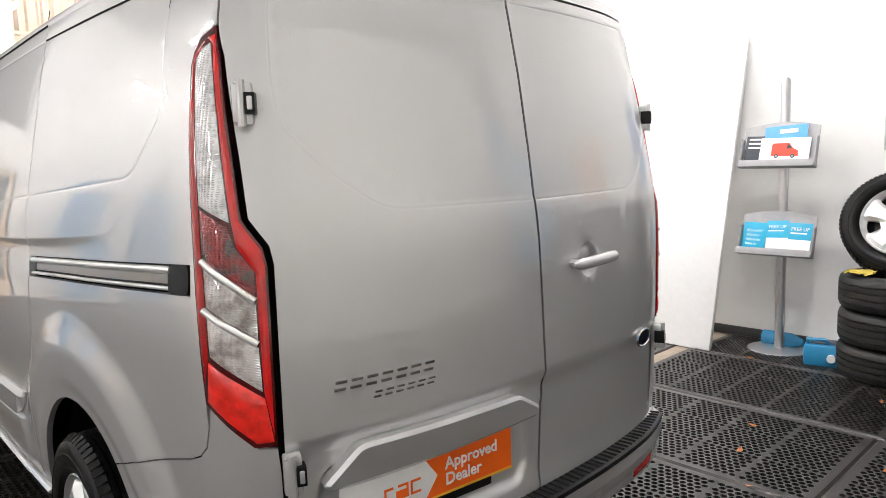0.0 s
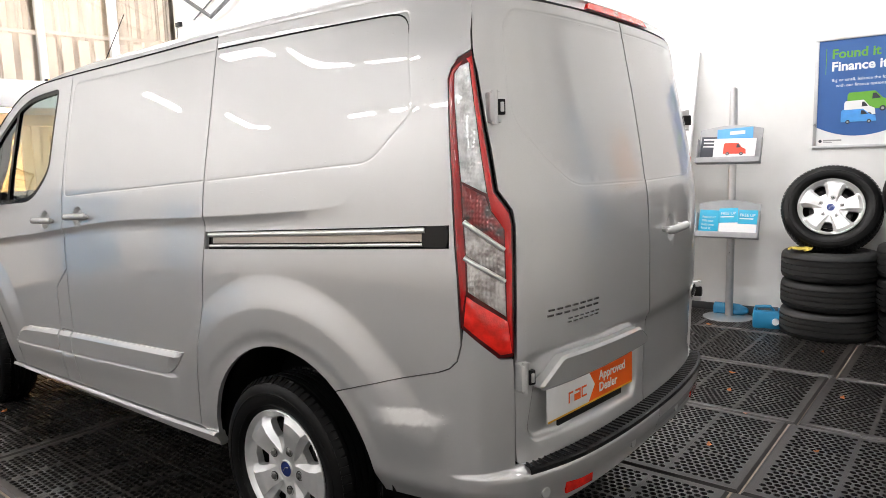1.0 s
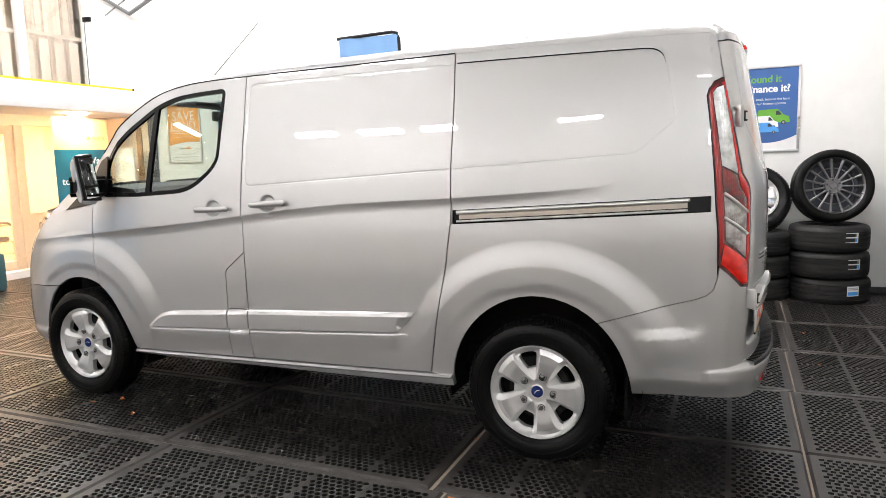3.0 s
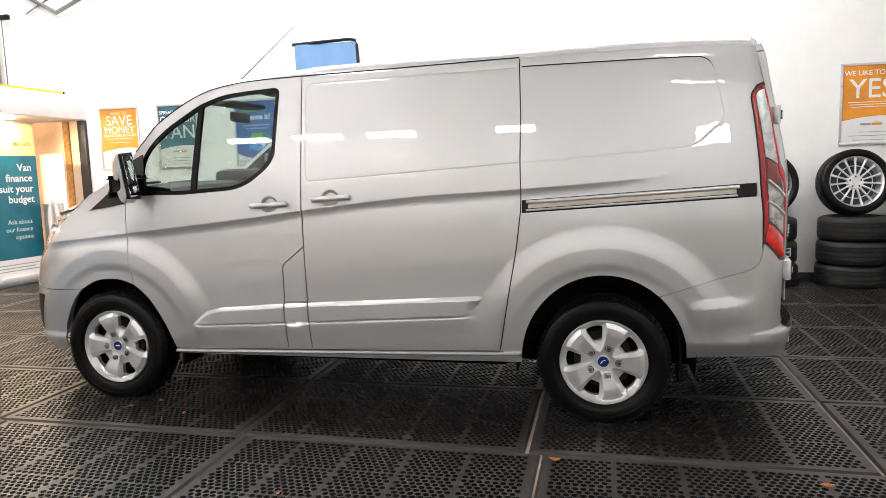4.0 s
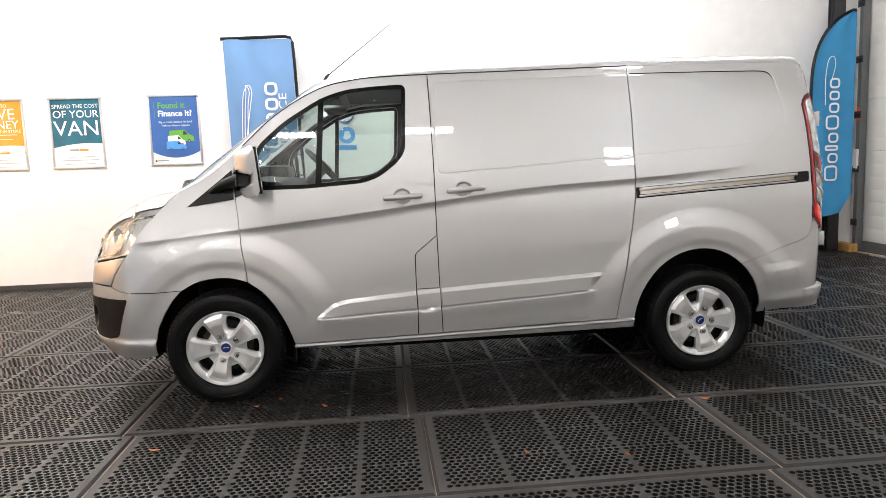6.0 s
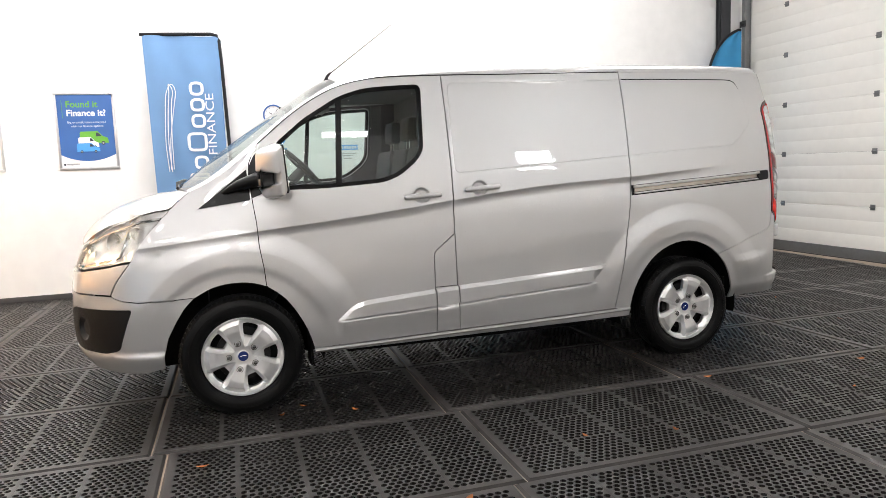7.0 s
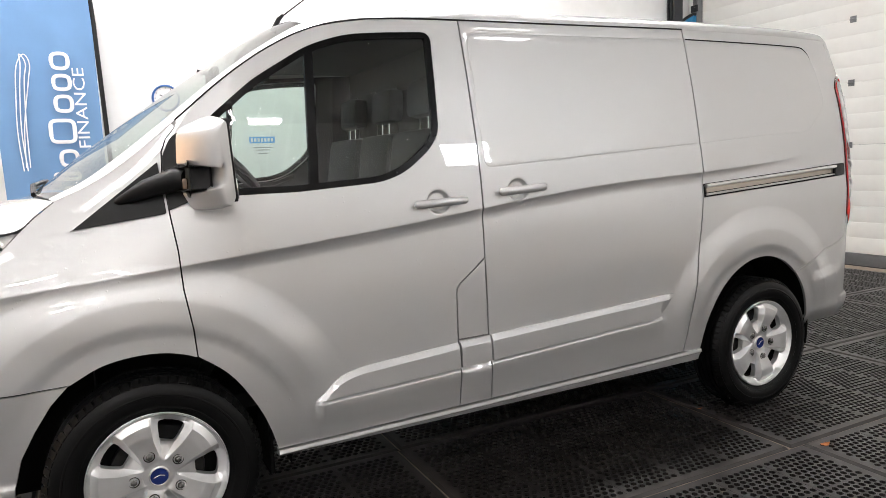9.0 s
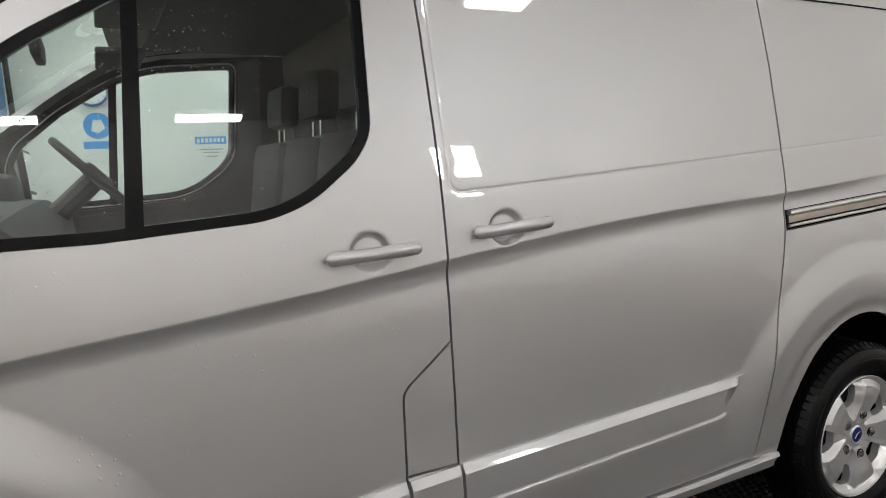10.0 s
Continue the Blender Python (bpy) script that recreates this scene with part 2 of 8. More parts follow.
INK_ORANGE = plain("print_orange", (0.72, 0.27, 0.02), 0.35, grain=0.16, scale=4.5)
INK_WHITE = plain("print_white", (0.78, 0.78, 0.78), 0.4, grain=0.02)
INK_GREY = plain("print_grey", (0.34, 0.34, 0.34), 0.5)
INK_GREEN = plain("print_green", (0.13, 0.38, 0.035), 0.4)
INK_SKY = plain("print_sky", (0.07, 0.32, 0.75), 0.4)
INK_RED = plain("print_red", (0.62, 0.05, 0.02), 0.4)
STICKER_RED = plain("sticker_red", (0.55, 0.20, 0.13), 0.5)
INK_DARK = plain("print_dark", (0.03, 0.035, 0.05), 0.4)
INK_CYAN = plain("print_cyan", (0.01, 0.38, 0.60), 0.4)
LEAF = plain("dry_leaf", (0.42, 0.13, 0.03), 0.7, grain=0.25, scale=90)
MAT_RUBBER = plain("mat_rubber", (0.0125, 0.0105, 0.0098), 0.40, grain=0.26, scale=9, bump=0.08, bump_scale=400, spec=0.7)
# same rubber, lightened for the dust and sheen of its smooth borders
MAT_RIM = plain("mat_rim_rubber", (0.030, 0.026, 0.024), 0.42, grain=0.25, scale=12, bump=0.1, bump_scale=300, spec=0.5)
MAT_BACKING = plain("mat_backing", (0.003, 0.003, 0.003), 0.9, grain=0.1, spec=0.05)
TUBE = plain("lamp_diffuser", (0.9, 0.9, 0.9), 0.5, grain=0.0, emit=TUBE_COLOUR, power=TUBE_POWER)
FAR_TUBE = plain("far_lamp_diffuser", (0.9, 0.9, 0.9), 0.5, grain=0.0, emit=TUBE_COLOUR, power=FAR_POWER)
MID_TUBE = plain("panel_lamp_diffuser", (0.9, 0.9, 0.9), 0.5, grain=0.0, emit=TUBE_COLOUR, power=MID_POWER)
WARM_TUBE = plain("warm_diffuser", (0.9, 0.9, 0.9), 0.5, grain=0.0, emit=(1.0, 0.73, 0.48), power=WARM_POWER)
GLASS = clear_glass("window_glass", (0.90, 0.90, 0.88), wet=False)
CURTAIN = plain("blind_fabric", (0.80, 0.68, 0.58), 0.85, grain=0.10, scale=4)

# ---- the van's skin: a plan outline s (rear middle - left side - front middle) and a height z ----
XC = 0.03
CORNER_B = -1.1463  # s where the rear corner ends


def smooth_line(points, n=16):
    """A Catmull-Rom line through the points."""
    p = np.array([points[0], *points, points[-1]], float)
    p[0], p[-1] = 2 * p[1] - p[2], 2 * p[-2] - p[-3]
    t = np.linspace(0, 1, n, endpoint=False)[:, None]
    out = [0.5 * (2 * p[i] + (p[i + 1] - p[i - 1]) * t + (2 * p[i - 1] - 5 * p[i] + 4 * p[i + 1] - p[i + 2]) * t ** 2
                  + (3 * p[i] - p[i - 1] - 3 * p[i + 1] + p[i + 2]) * t ** 3) for i in range(1, len(p) - 2)]
    return np.vstack(out + [p[-2:-1]])


def smoothstep(a, b, v):
    t = np.clip((np.asarray(v, float) - a) / (b - a), 0, 1)
    return t * t * (3 - 2 * t)


PLAN = smooth_line([(-0.2, -0.984), (0, -0.985), (0.2, -0.984), (0.4, -0.972), (0.58, -0.948), (0.70, -0.918), (0.765, -0.891), (0.807, -0.862), (0.848, -0.822), (0.873, -0.765),
                    (0.883, -0.70), (0.897, -0.50), (0.915, -0.25), (0.930, 0.05), (0.943, 0.5), (0.945, 1.0), (0.945, 1.6), (0.945, 2.2), (0.940, 2.7), (0.926, 3.0),
                    (0.906, 3.25), (0.880, 3.42), (0.845, 3.53), (0.77, 3.63), (0.64, 3.75), (0.50, 3.835), (0.28, 3.905), (0, 3.93), (-0.28, 3.905)])
PLAN_S = np.concatenate([[0], np.cumsum(np.hypot(*np.diff(PLAN, axis=0).T))])
PLAN_S -= np.interp(1.0, PLAN[20 * 8:22 * 14, 1], PLAN_S[20 * 8:22 * 14]) - 1.0
# the rear corner is counted a little longer than it is, so that the rear face keeps round figures
_a, _b = float(PLAN_S[16 * 10]), float(PLAN_S[16 * 4])
_k = PLAN_S < _a
PLAN_S[_k] = np.where(PLAN_S[_k] < _b, PLAN_S[_k] + CORNER_B - _b, _a + (PLAN_S[_k] - _a) * (CORNER_B - _a) / (_b - _a))
_t = np.gradient(PLAN, axis=0)
PLAN_N = np.stack([_t[:, 1], -_t[:, 0]], 1) / np.hypot(*_t.T)[:, None]
S_REAR = float(PLAN_S[16])
S_FRONT = float(PLAN_S[-17])

SIDE = smooth_line([(0.10, -0.10), (0.25, -0.060), (0.33, -0.030), (0.42, -0.012), (0.55, -0.008), (0.75, -0.006), (0.95, -0.001), (1.10, 0.001), (1.25, -0.012),
                    (1.39, -0.032), (1.60, -0.072), (1.80, -0.114), (1.92, -0.142), (2.0, -0.165), (2.1, -0.20)])
REAR = smooth_line([(0.10, -0.05), (0.25, -0.03), (0.40, -0.016), (0.60, -0.006), (0.80, 0.0), (1.05, 0.003), (1.25, 0.0), (1.36, -0.012), (1.58, -0.052), (1.75, -0.086),
                    (1.88, -0.112), (1.95, -0.135), (2.0, -0.17), (2.1, -0.25)])
FRONT = smooth_line([(0.10, -0.22), (0.22, -0.10), (0.32, -0.035), (0.42, -0.004), (0.58, 0.0), (0.72, -0.006), (0.84, -0.028), (0.94, -0.07), (1.02, -0.118), (1.10, -0.175), (1.2, -0.25), (1.3, -0.32), (2.1, -0.9)])
CREASE = smooth_line([(-1.2, 1.45), (-0.8, 1.45), (-0.5, 1.44), (-0.42, 1.385), (-0.36, 1.330), (-0.28, 1.296), (0.0, 1.272), (0.415, 1.247), (0.66, 1.236), (0.99, 1.220), (1.32, 1.192), (1.65, 1.156), (2.11, 1.104),
                      (2.83, 1.036), (3.40, 0.981), (3.7, 0.96), (5, 0.9)])


def skin_offset(s, z):
    s, z = np.asarray(s, float), np.asarray(z, float)
    wr, wf = 1 - smoothstep(-0.96, -0.74, s), smoothstep(3.32, 3.75, s)
    ws = (1 - wr) * (1 - wf)
    off = ws * np.interp(z, *SIDE.T) + wr * np.interp(z, *REAR.T) + wf * np.interp(z, *FRONT.T)
    # the wing leans in towards the bonnet
    lean = np.where(s < 3.15, np.clip(s - 2.6, 0, 1), 0.55 + 0.20 * (1 - np.exp(-np.clip(s - 3.15, 0, 2) / 0.20)))
    off = off - (1 - wf) * 0.60 * lean * np.where(z < 1.05, np.clip(z - 0.85, 0, 1) ** 2 / 0.4, z - 0.95)
    # shoulder crease: sharp edge above, soft hollow below
    below = np.interp(s, *CREASE.T) - z
    fade = (1 - 0.15 * smoothstep(2.75, 3.3, s)) * (1 - smoothstep(3.38, 3.56, s)) * smoothstep(-0.47, 0.15, s)
    off = off - ws * 0.0150 * fade * (1 - (1 - np.clip(below / 0.055, 0, 1)) ** 1.9) * (1 - np.clip((below - 0.02) / 0.36, 0, 1)) ** 1.3
    # the rear pillars stand up straighter than the sides
    off = off + 0.022 * smoothstep(1.15, 1.62, z) * (1 - smoothstep(1.72, 1.93, z)) * (1 - smoothstep(-0.62, 0.15, s)) * smoothstep(-0.93, -0.80, s)
    # wheel-arch flares
    for y in (0.0, 2.933):
        r = np.hypot(s - y, z - 0.335)
        t = 0.35 * np.clip((r - 0.600) / 0.115, 0, 1) + 0.65 * smoothstep(0.592, 0.722, r)
        lift = smoothstep(0.10, 0.70, (z - 0.335) / np.maximum(r, 0.05))
        off = off + (1 - wr) * (0.023 if y == 0 else 0.019) * (1 - t) * lift - (1 - wr) * 0.008 * (1 - smoothstep(0.47, 0.53, r)) * lift
    # ledge under the side mouldings
    low = np.interp(s, [0.72, 1.634, 1.786, 1.95, 2.388], [0.576, 0.526, 0.519, 0.512, 0.492]) - z
    off = off + 0.013 * np.clip((low - 0.001) / 0.014, 0, 1) * (1 - 0.8 * smoothstep(0.018, 0.12, low)) * smoothstep(0.66, 0.74, s) * (1 - smoothstep(2.35, 2.395, s))
    return off


def skin(s, z, out=0.0, hand=-1):
    """Points of the skin, out metres proud of it, on the left (hand -1) or right side, as an array of x, y, z."""
    s, z = np.broadcast_arrays(np.asarray(s, float), np.asarray(z, float))
    d = skin_offset(s, z) + out
    h = np.interp(s, PLAN_S, PLAN[:, 0]) + np.interp(s, PLAN_S, PLAN_N[:, 0]) * d
    y = np.interp(s, PLAN_S, PLAN[:, 1]) + np.interp(s, PLAN_S, PLAN_N[:, 1]) * d
    return np.stack([XC + hand * h, y, z], -1)


def rear_s(h):
    """s on the rear face at h metres left of the middle."""
    k = slice(16, 16 * 7)
    return float(np.interp(h, PLAN[k, 0], PLAN_S[k]))

# ---- shaping tools for panels ----
from mathutils.geometry import delaunay_2d_cdt


def part(name, bm, material, parent, label="", sharp=35):
    """Links a bmesh as one mesh object under a thing or a part."""
    me = bpy.data.meshes.new(name)
    bm.to_mesh(me)
    bm.free()
    me.materials.append(material)
    me.polygons.foreach_set("use_smooth", [True] * len(me.polygons))
    me.set_sharp_from_angle(angle=radians(sharp))
    if "skin_normal" in me.attributes:
        true = np.zeros(3 * len(me.vertices))
        me.attributes["skin_normal"].data.foreach_get("vector", true)
        true = true.reshape(-1, 3)
        lips = np.zeros(len(me.polygons), int)
        me.attributes["lip"].data.foreach_get("value", lips)
        normals = [f.normal.copy() if lips[f.index] or not true[v].any() else Vector(true[v]) for f in me.polygons for v in f.vertices]
        me.normals_split_custom_set(normals)
        me.attributes.remove(me.attributes["skin_normal"])
    ob = new(name, me)
    ob.parent = parent
    if label:
        ob["label"] = label
    return ob


def even(points, step, closed=True):
    """The line through the points, cut into even steps; corners stay."""
    p = np.array(list(points) + ([points[0]] if closed else []), float)
    out = []
    for a, b in zip(p[:-1], p[1:]):
        n = max(1, int(math.ceil(np.hypot(*(b - a)) / step)))
        out += [a + (b - a) * i / n for i in range(n)]
    if not closed:
        out.append(p[-1])
    return np.array(out)


def rounded(points, radius, n=6):
    """A closed polygon with its corners rounded."""
    p, out = np.array(points, float), []
    r = radius if isinstance(radius, (list, tuple)) else [radius] * len(p)
    for i in range(len(p)):
        a, b, c = p[i - 1], p[i], p[(i + 1) % len(p)]
        la, lc = np.hypot(*(a - b)), np.hypot(*(c - b))
        k = min(r[i], 0.45 * la, 0.45 * lc)
        if k < 1e-4:
            out.append(b)
            continue
        pa, pc = b + (a - b) / la * k, b + (c - b) / lc * k
        out += [(1 - t) ** 2 * pa + 2 * t * (1 - t) * b + t * t * pc for t in np.linspace(0, 1, n)]
    return np.array(out)


def contains(poly, pts):
    x, y = pts[:, 0][:, None], pts[:, 1][:, None]
    a, b = poly, np.roll(poly, -1, 0)
    cross = (a[:, 1] > y) != (b[:, 1] > y)
    with np.errstate(divide="ignore", invalid="ignore"):
        at = (b[:, 0] - a[:, 0]) * (y - a[:, 1]) / (b[:, 1] - a[:, 1]) + a[:, 0]
    return (cross & (x < at)).sum(1) % 2 == 1


def edge_distance(line, pts, closed=True):
    a = line if closed else line[:-1]
    b = np.roll(line, -1, 0) if closed else line[1:]
    ab = b - a
    out = np.full(len(pts), 1e9)
    for i in range(0, len(pts), 3000):
        q = pts[i:i + 3000, None]
        t = np.clip(((q - a) * ab).sum(-1) / np.maximum((ab ** 2).sum(-1), 1e-12), 0, 1)
        out[i:i + 3000] = np.hypot(*np.moveaxis(q - a - ab * t[..., None], -1, 0)).min(1)
    return out


def inset(poly, gap):
    """The polygon drawn in by gap metres."""
    area = 0.5 * np.sum(poly[:, 0] * np.roll(poly[:, 1], -1) - np.roll(poly[:, 0], -1) * poly[:, 1])
    t = np.roll(poly, -1, 0) - np.roll(poly, 1, 0)
    n = np.stack([-t[:, 1], t[:, 0]], 1) / np.maximum(np.hypot(*t.T), 1e-9)[:, None]
    return poly + n * gap * (1 if area > 0 else -1)


def sheet(bm, outline, holes=(), rings=(), lines=(), res=0.03, shape=None, place=skin, hand=-1, lip=0.018, edge=0.02, out=0.0, true=False):
    """Adds a curved panel: outline, holes and constraint lines lie in the skin's s and z; shape gives metres of relief; lip turns the rim inwards."""
    outline = even(outline, edge)
    holes = [even(h, edge) for h in holes]
    pts, edges = [], []

    def chain(line, closed):
        k = len(pts)
        pts.extend(map(tuple, line))
        n = len(line)
        edges.extend((k + i, k + (i + 1) % n) for i in range(n if closed else n - 1))

    chain(outline, True)
    for h in holes:
        chain(h, True)
    keep = []
    for ring in rings:
        ring = even(ring, edge)
        ok = contains(outline, ring) & (edge_distance(outline, ring) > 0.002)
        keep.append(ring[ok])
    for line in lines:
        line = even(line, edge, False)
        ok = contains(outline, line) & (edge_distance(outline, line) > 0.004)
        keep.append(line[ok])
    lo, hi = outline.min(0), outline.max(0)
    gs, gz = np.meshgrid(np.arange(lo[0], hi[0], res), np.arange(lo[1], hi[1], res))
    gs = gs + (np.arange(gs.shape[0]) % 2)[:, None] * res / 2
    grid = np.stack([gs.ravel(), gz.ravel()], 1)
    ok = contains(outline, grid)
    grid = grid[ok]
    if len(grid):
        grid = grid[edge_distance(outline, grid) > 0.45 * res]
        for h in holes:
            grid = grid[~contains(h, grid)]
            if len(grid):
                grid = grid[edge_distance(h, grid) > 0.45 * res]
        for k in keep:
            if len(k) > 1 and len(grid):
                d = np.min(np.hypot(grid[:, 0][:, None] - k[:, 0], grid[:, 1][:, None] - k[:, 1]), 1)
                grid = grid[d > 0.35 * res]
    for k in keep:
        pts.extend(map(tuple, k))
    pts.extend(map(tuple, grid))
    vs, _, faces, *_ = delaunay_2d_cdt([Vector(p) for p in pts], edges, [], 0, 1e-6)
    v2 = np.array([tuple(v) for v in vs])
    mid = np.array([v2[list(f)].mean(0) for f in faces])
    ok = contains(outline, mid)
    for h in holes:
        ok &= ~contains(h, mid)
    relief = out + (shape(v2) if shape else 0.0)
    place3 = place(v2[:, 0], v2[:, 1], relief, hand)
    if true and not bm.verts.layers.float_vector.get("skin_normal"):
        bm.verts.layers.float_vector.new("skin_normal")
        bm.faces.layers.int.new("lip")
    verts = [bm.verts.new(p) for p in place3]
    if true:
        def at(ds, dz, lift=0.0):
            q = v2 + (ds, dz)
            return place(q[:, 0], q[:, 1], out + lift + (shape(q) if shape else 0.0), hand)
        e = 0.0025
        n = np.cross(at(e, 0) - at(-e, 0), at(0, e) - at(0, -e))
        n *= np.sign(((at(0, 0, 0.01) - place3) * n).sum(1))[:, None] / np.maximum(np.linalg.norm(n, axis=1), 1e-12)[:, None]
        layer = bm.verts.layers.float_vector["skin_normal"]
        for v, w in zip(verts, n):
            v[layer] = w
    flip = hand < 0
    count = {}
    for f, good in zip(faces, ok):
        if good:
            f = list(f)[::-1] if flip else list(f)
            try:
                bm.faces.new([verts[i] for i in f])
            except ValueError:
                continue
            for a, b in zip(f, f[1:] + f[:1]):
                count[(a, b)] = True
    if lip:
        rim = [(a, b) for a, b in count if (b, a) not in count]
        ids = sorted({i for e in rim for i in e})
        inner = place(v2[ids, 0], v2[ids, 1], (relief[ids] if np.ndim(relief) else relief) - lip, hand)
        low = {i: bm.verts.new(p) for i, p in zip(ids, inner)}
        for a, b in rim:
            f = bm.faces.new([verts[b], verts[a], low[a], low[b]])
            if true:
                f[bm.faces.layers.int["lip"]] = 1
    used = [v for v in verts if not v.link_faces]
    for v in used:
        bm.verts.remove(v)
    return bm


def upward(bm):
    """Turns an open sheet so that it faces up."""
    bm.normal_update()
    if sum(f.normal.z * f.calc_area() for f in bm.faces) < 0:
        bmesh.ops.reverse_faces(bm, faces=bm.faces[:])


def skin_part(name, outline, material, parent, gap=0.003, label="", both=False, hand=-1, sharp=35, **how):
    bm = bmesh.new()
    outline = inset(even(outline, how.get("edge", 0.02)), gap) if gap else outline
    for side in ((-1, 1) if both else (hand,)):
        sheet(bm, outline, hand=side, true=material is PAINT and sharp >= 30 and side < 0, **how)
    return part(name, bm, material, parent, label, sharp)


def box_bm(bm, a, b, bevel=0.0, m=None):
    """Adds a box from corner a to corner b, with bevelled edges."""
    made = bmesh.ops.create_cube(bm, size=1)["verts"]
    for v in made:
        v.co = Vector([a[i] + (b[i] - a[i]) * (v.co[i] + 0.5) for i in range(3)])
    if bevel:
        edges = list({e for v in made for e in v.link_edges})
        made = bmesh.ops.bevel(bm, geom=edges, offset=bevel, segments=2, affect="EDGES", profile=0.6)["verts"]
    if m is not None:
        bmesh.ops.transform(bm, matrix=m, verts=list(set(made)))
    return bm


def tube_bm(bm, line, radius, n=10, caps=True):
    """Adds a tube along a line of points; radius may be one per point."""
    line = [Vector(p) for p in line]
    radius = [float(r) for r in radius] if isinstance(radius, (list, tuple)) else [float(radius)] * len(line)
    rings, up = [], Vector((0.12, 0.31, 0.94))
    for i, p in enumerate(line):
        t = (line[min(i + 1, len(line) - 1)] - line[max(i - 1, 0)]).normalized()
        u = t.cross(up)
        if u.length < 0.2:
            u = t.cross(Vector((1, 0, 0)))
        u.normalize()
        w = t.cross(u)
        rings.append([bm.verts.new(p + radius[i] * (u * math.cos(a) + w * math.sin(a))) for a in [2 * math.pi * k / n for k in range(n)]])
    for a, b in zip(rings[:-1], rings[1:]):
        for k in range(n):
            bm.faces.new([a[k], a[(k + 1) % n], b[(k + 1) % n], b[k]][::-1])
    if caps:
        bm.faces.new(rings[0])
        bm.faces.new(rings[-1][::-1])
    return bm


def lathe_bm(bm, profile, n=48, m=None, closed=False):
    """Adds a body of revolution about x: profile of (x, radius)."""
    rings = []
    for x, r in profile:
        rings.append([bm.verts.new((x, r * math.cos(2 * math.pi * k / n), r * math.sin(2 * math.pi * k / n))) for k in range(n)])
    pairs = list(zip(rings[:-1], rings[1:])) + ([(rings[-1], rings[0])] if closed else [])
    for a, b in pairs:
        for k in range(n):
            bm.faces.new([a[k], b[k], b[(k + 1) % n], a[(k + 1) % n]])
    if m is not None:
        bmesh.ops.transform(bm, matrix=m, verts=[v for r in rings for v in r])
    return bm


def text_part(name, words, size, material, parent, m, label="", depth=0.0008, bold=0.0, align="LEFT", wide=1.0, slant=0.0):
    """Lettering in the built-in font as a mesh; m takes its plane (x right, y up) to the world."""
    c = bpy.data.curves.new(name, "FONT")
    c.body, c.size, c.extrude, c.offset, c.align_x, c.shear = words, size, depth, bold, align, slant
    c.resolution_u = 3
    ob = bpy.data.objects.new(name, c)
    me = bpy.data.meshes.new_from_object(ob)
    bpy.data.objects.remove(ob)
    bpy.data.curves.remove(c)
    me.name = name
    out = None
    for piece in word_meshes(me, name, 0.17 * size):
        piece.transform(m @ Matrix.Diagonal((wide, 1, 1, 1)))
        piece.materials.clear()
        piece.materials.append(material)
        out = new(name, piece)
        out.parent = parent
        if label:
            out["label"] = label
    return out


def word_meshes(me, name, space):
    """Splits a line of lettering at the spaces between its words."""
    co = np.array([v.co for v in me.vertices])
    faces = [tuple(f.vertices) for f in me.polygons]
    spans = sorted((min(co[i, 0] for i in f), max(co[i, 0] for i in f)) for f in faces)
    cuts, reach = [], spans[0][1]
    for lo, hi in spans:
        if lo - reach > space:
            cuts.append(0.5 * (lo + reach))
        reach = max(reach, hi)
    if not cuts:
        return [me]
    groups = [[] for _ in range(len(cuts) + 1)]
    for f in faces:
        groups[int(np.searchsorted(cuts, co[f[0], 0]))].append(f)
    made = []
    for g in groups:
        used = sorted({i for f in g for i in f})
        index = {v: k for k, v in enumerate(used)}
        word = bpy.data.meshes.new(name)
        word.from_pydata([tuple(co[i]) for i in used], [], [tuple(index[i] for i in f) for f in g])
        made.append(word)
    bpy.data.meshes.remove(me)
    return made


# ---- the room ----
def box_part(name, a, b, mat, parent, bevel=0.004, label="", m=None):
    return part(name, box_bm(bmesh.new(), a, b, bevel, m), mat, parent, label)


def structure(name, a, b, mat, label, bevel=0.0):
    ob = part(name, box_bm(bmesh.new(), a, b, bevel), mat, None)
    return tagged(ob, label, "wall" if "wall" in name else name.split("_")[0], kind="structure")


WALL_X, SOUTH_Y, NORTH_Y, WEST_X, TOP = 3.905, -4.50, 8.20, -8.6, 5.2
structure("floor", (WEST_X - 0.2, SOUTH_Y - 0.3, -0.2), (WALL_X + 2.2, NORTH_Y + 3.2, 0.0), CONCRETE, "bare concrete showroom floor under black mats")
structure("wall_east", (WALL_X, SOUTH_Y - 0.3, 0.0), (WALL_X + 0.2, NORTH_Y, TOP), WHITE_WALL, "tall white painted wall with framed posters")
structure("wall_west", (WEST_X - 0.2, SOUTH_Y - 0.3, 0.0), (WEST_X, NORTH_Y + 0.2, TOP), GREY_WALL, "pale painted blockwork wall")
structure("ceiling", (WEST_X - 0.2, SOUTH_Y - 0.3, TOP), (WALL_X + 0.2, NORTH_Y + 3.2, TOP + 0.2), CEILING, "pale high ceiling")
structure("baseboard_east", (WALL_X - 0.014, SOUTH_Y, 0.0), (WALL_X, NORTH_Y - 1.14, 0.075), SKIRTING, "dark skirting along the white wall", 0.004)
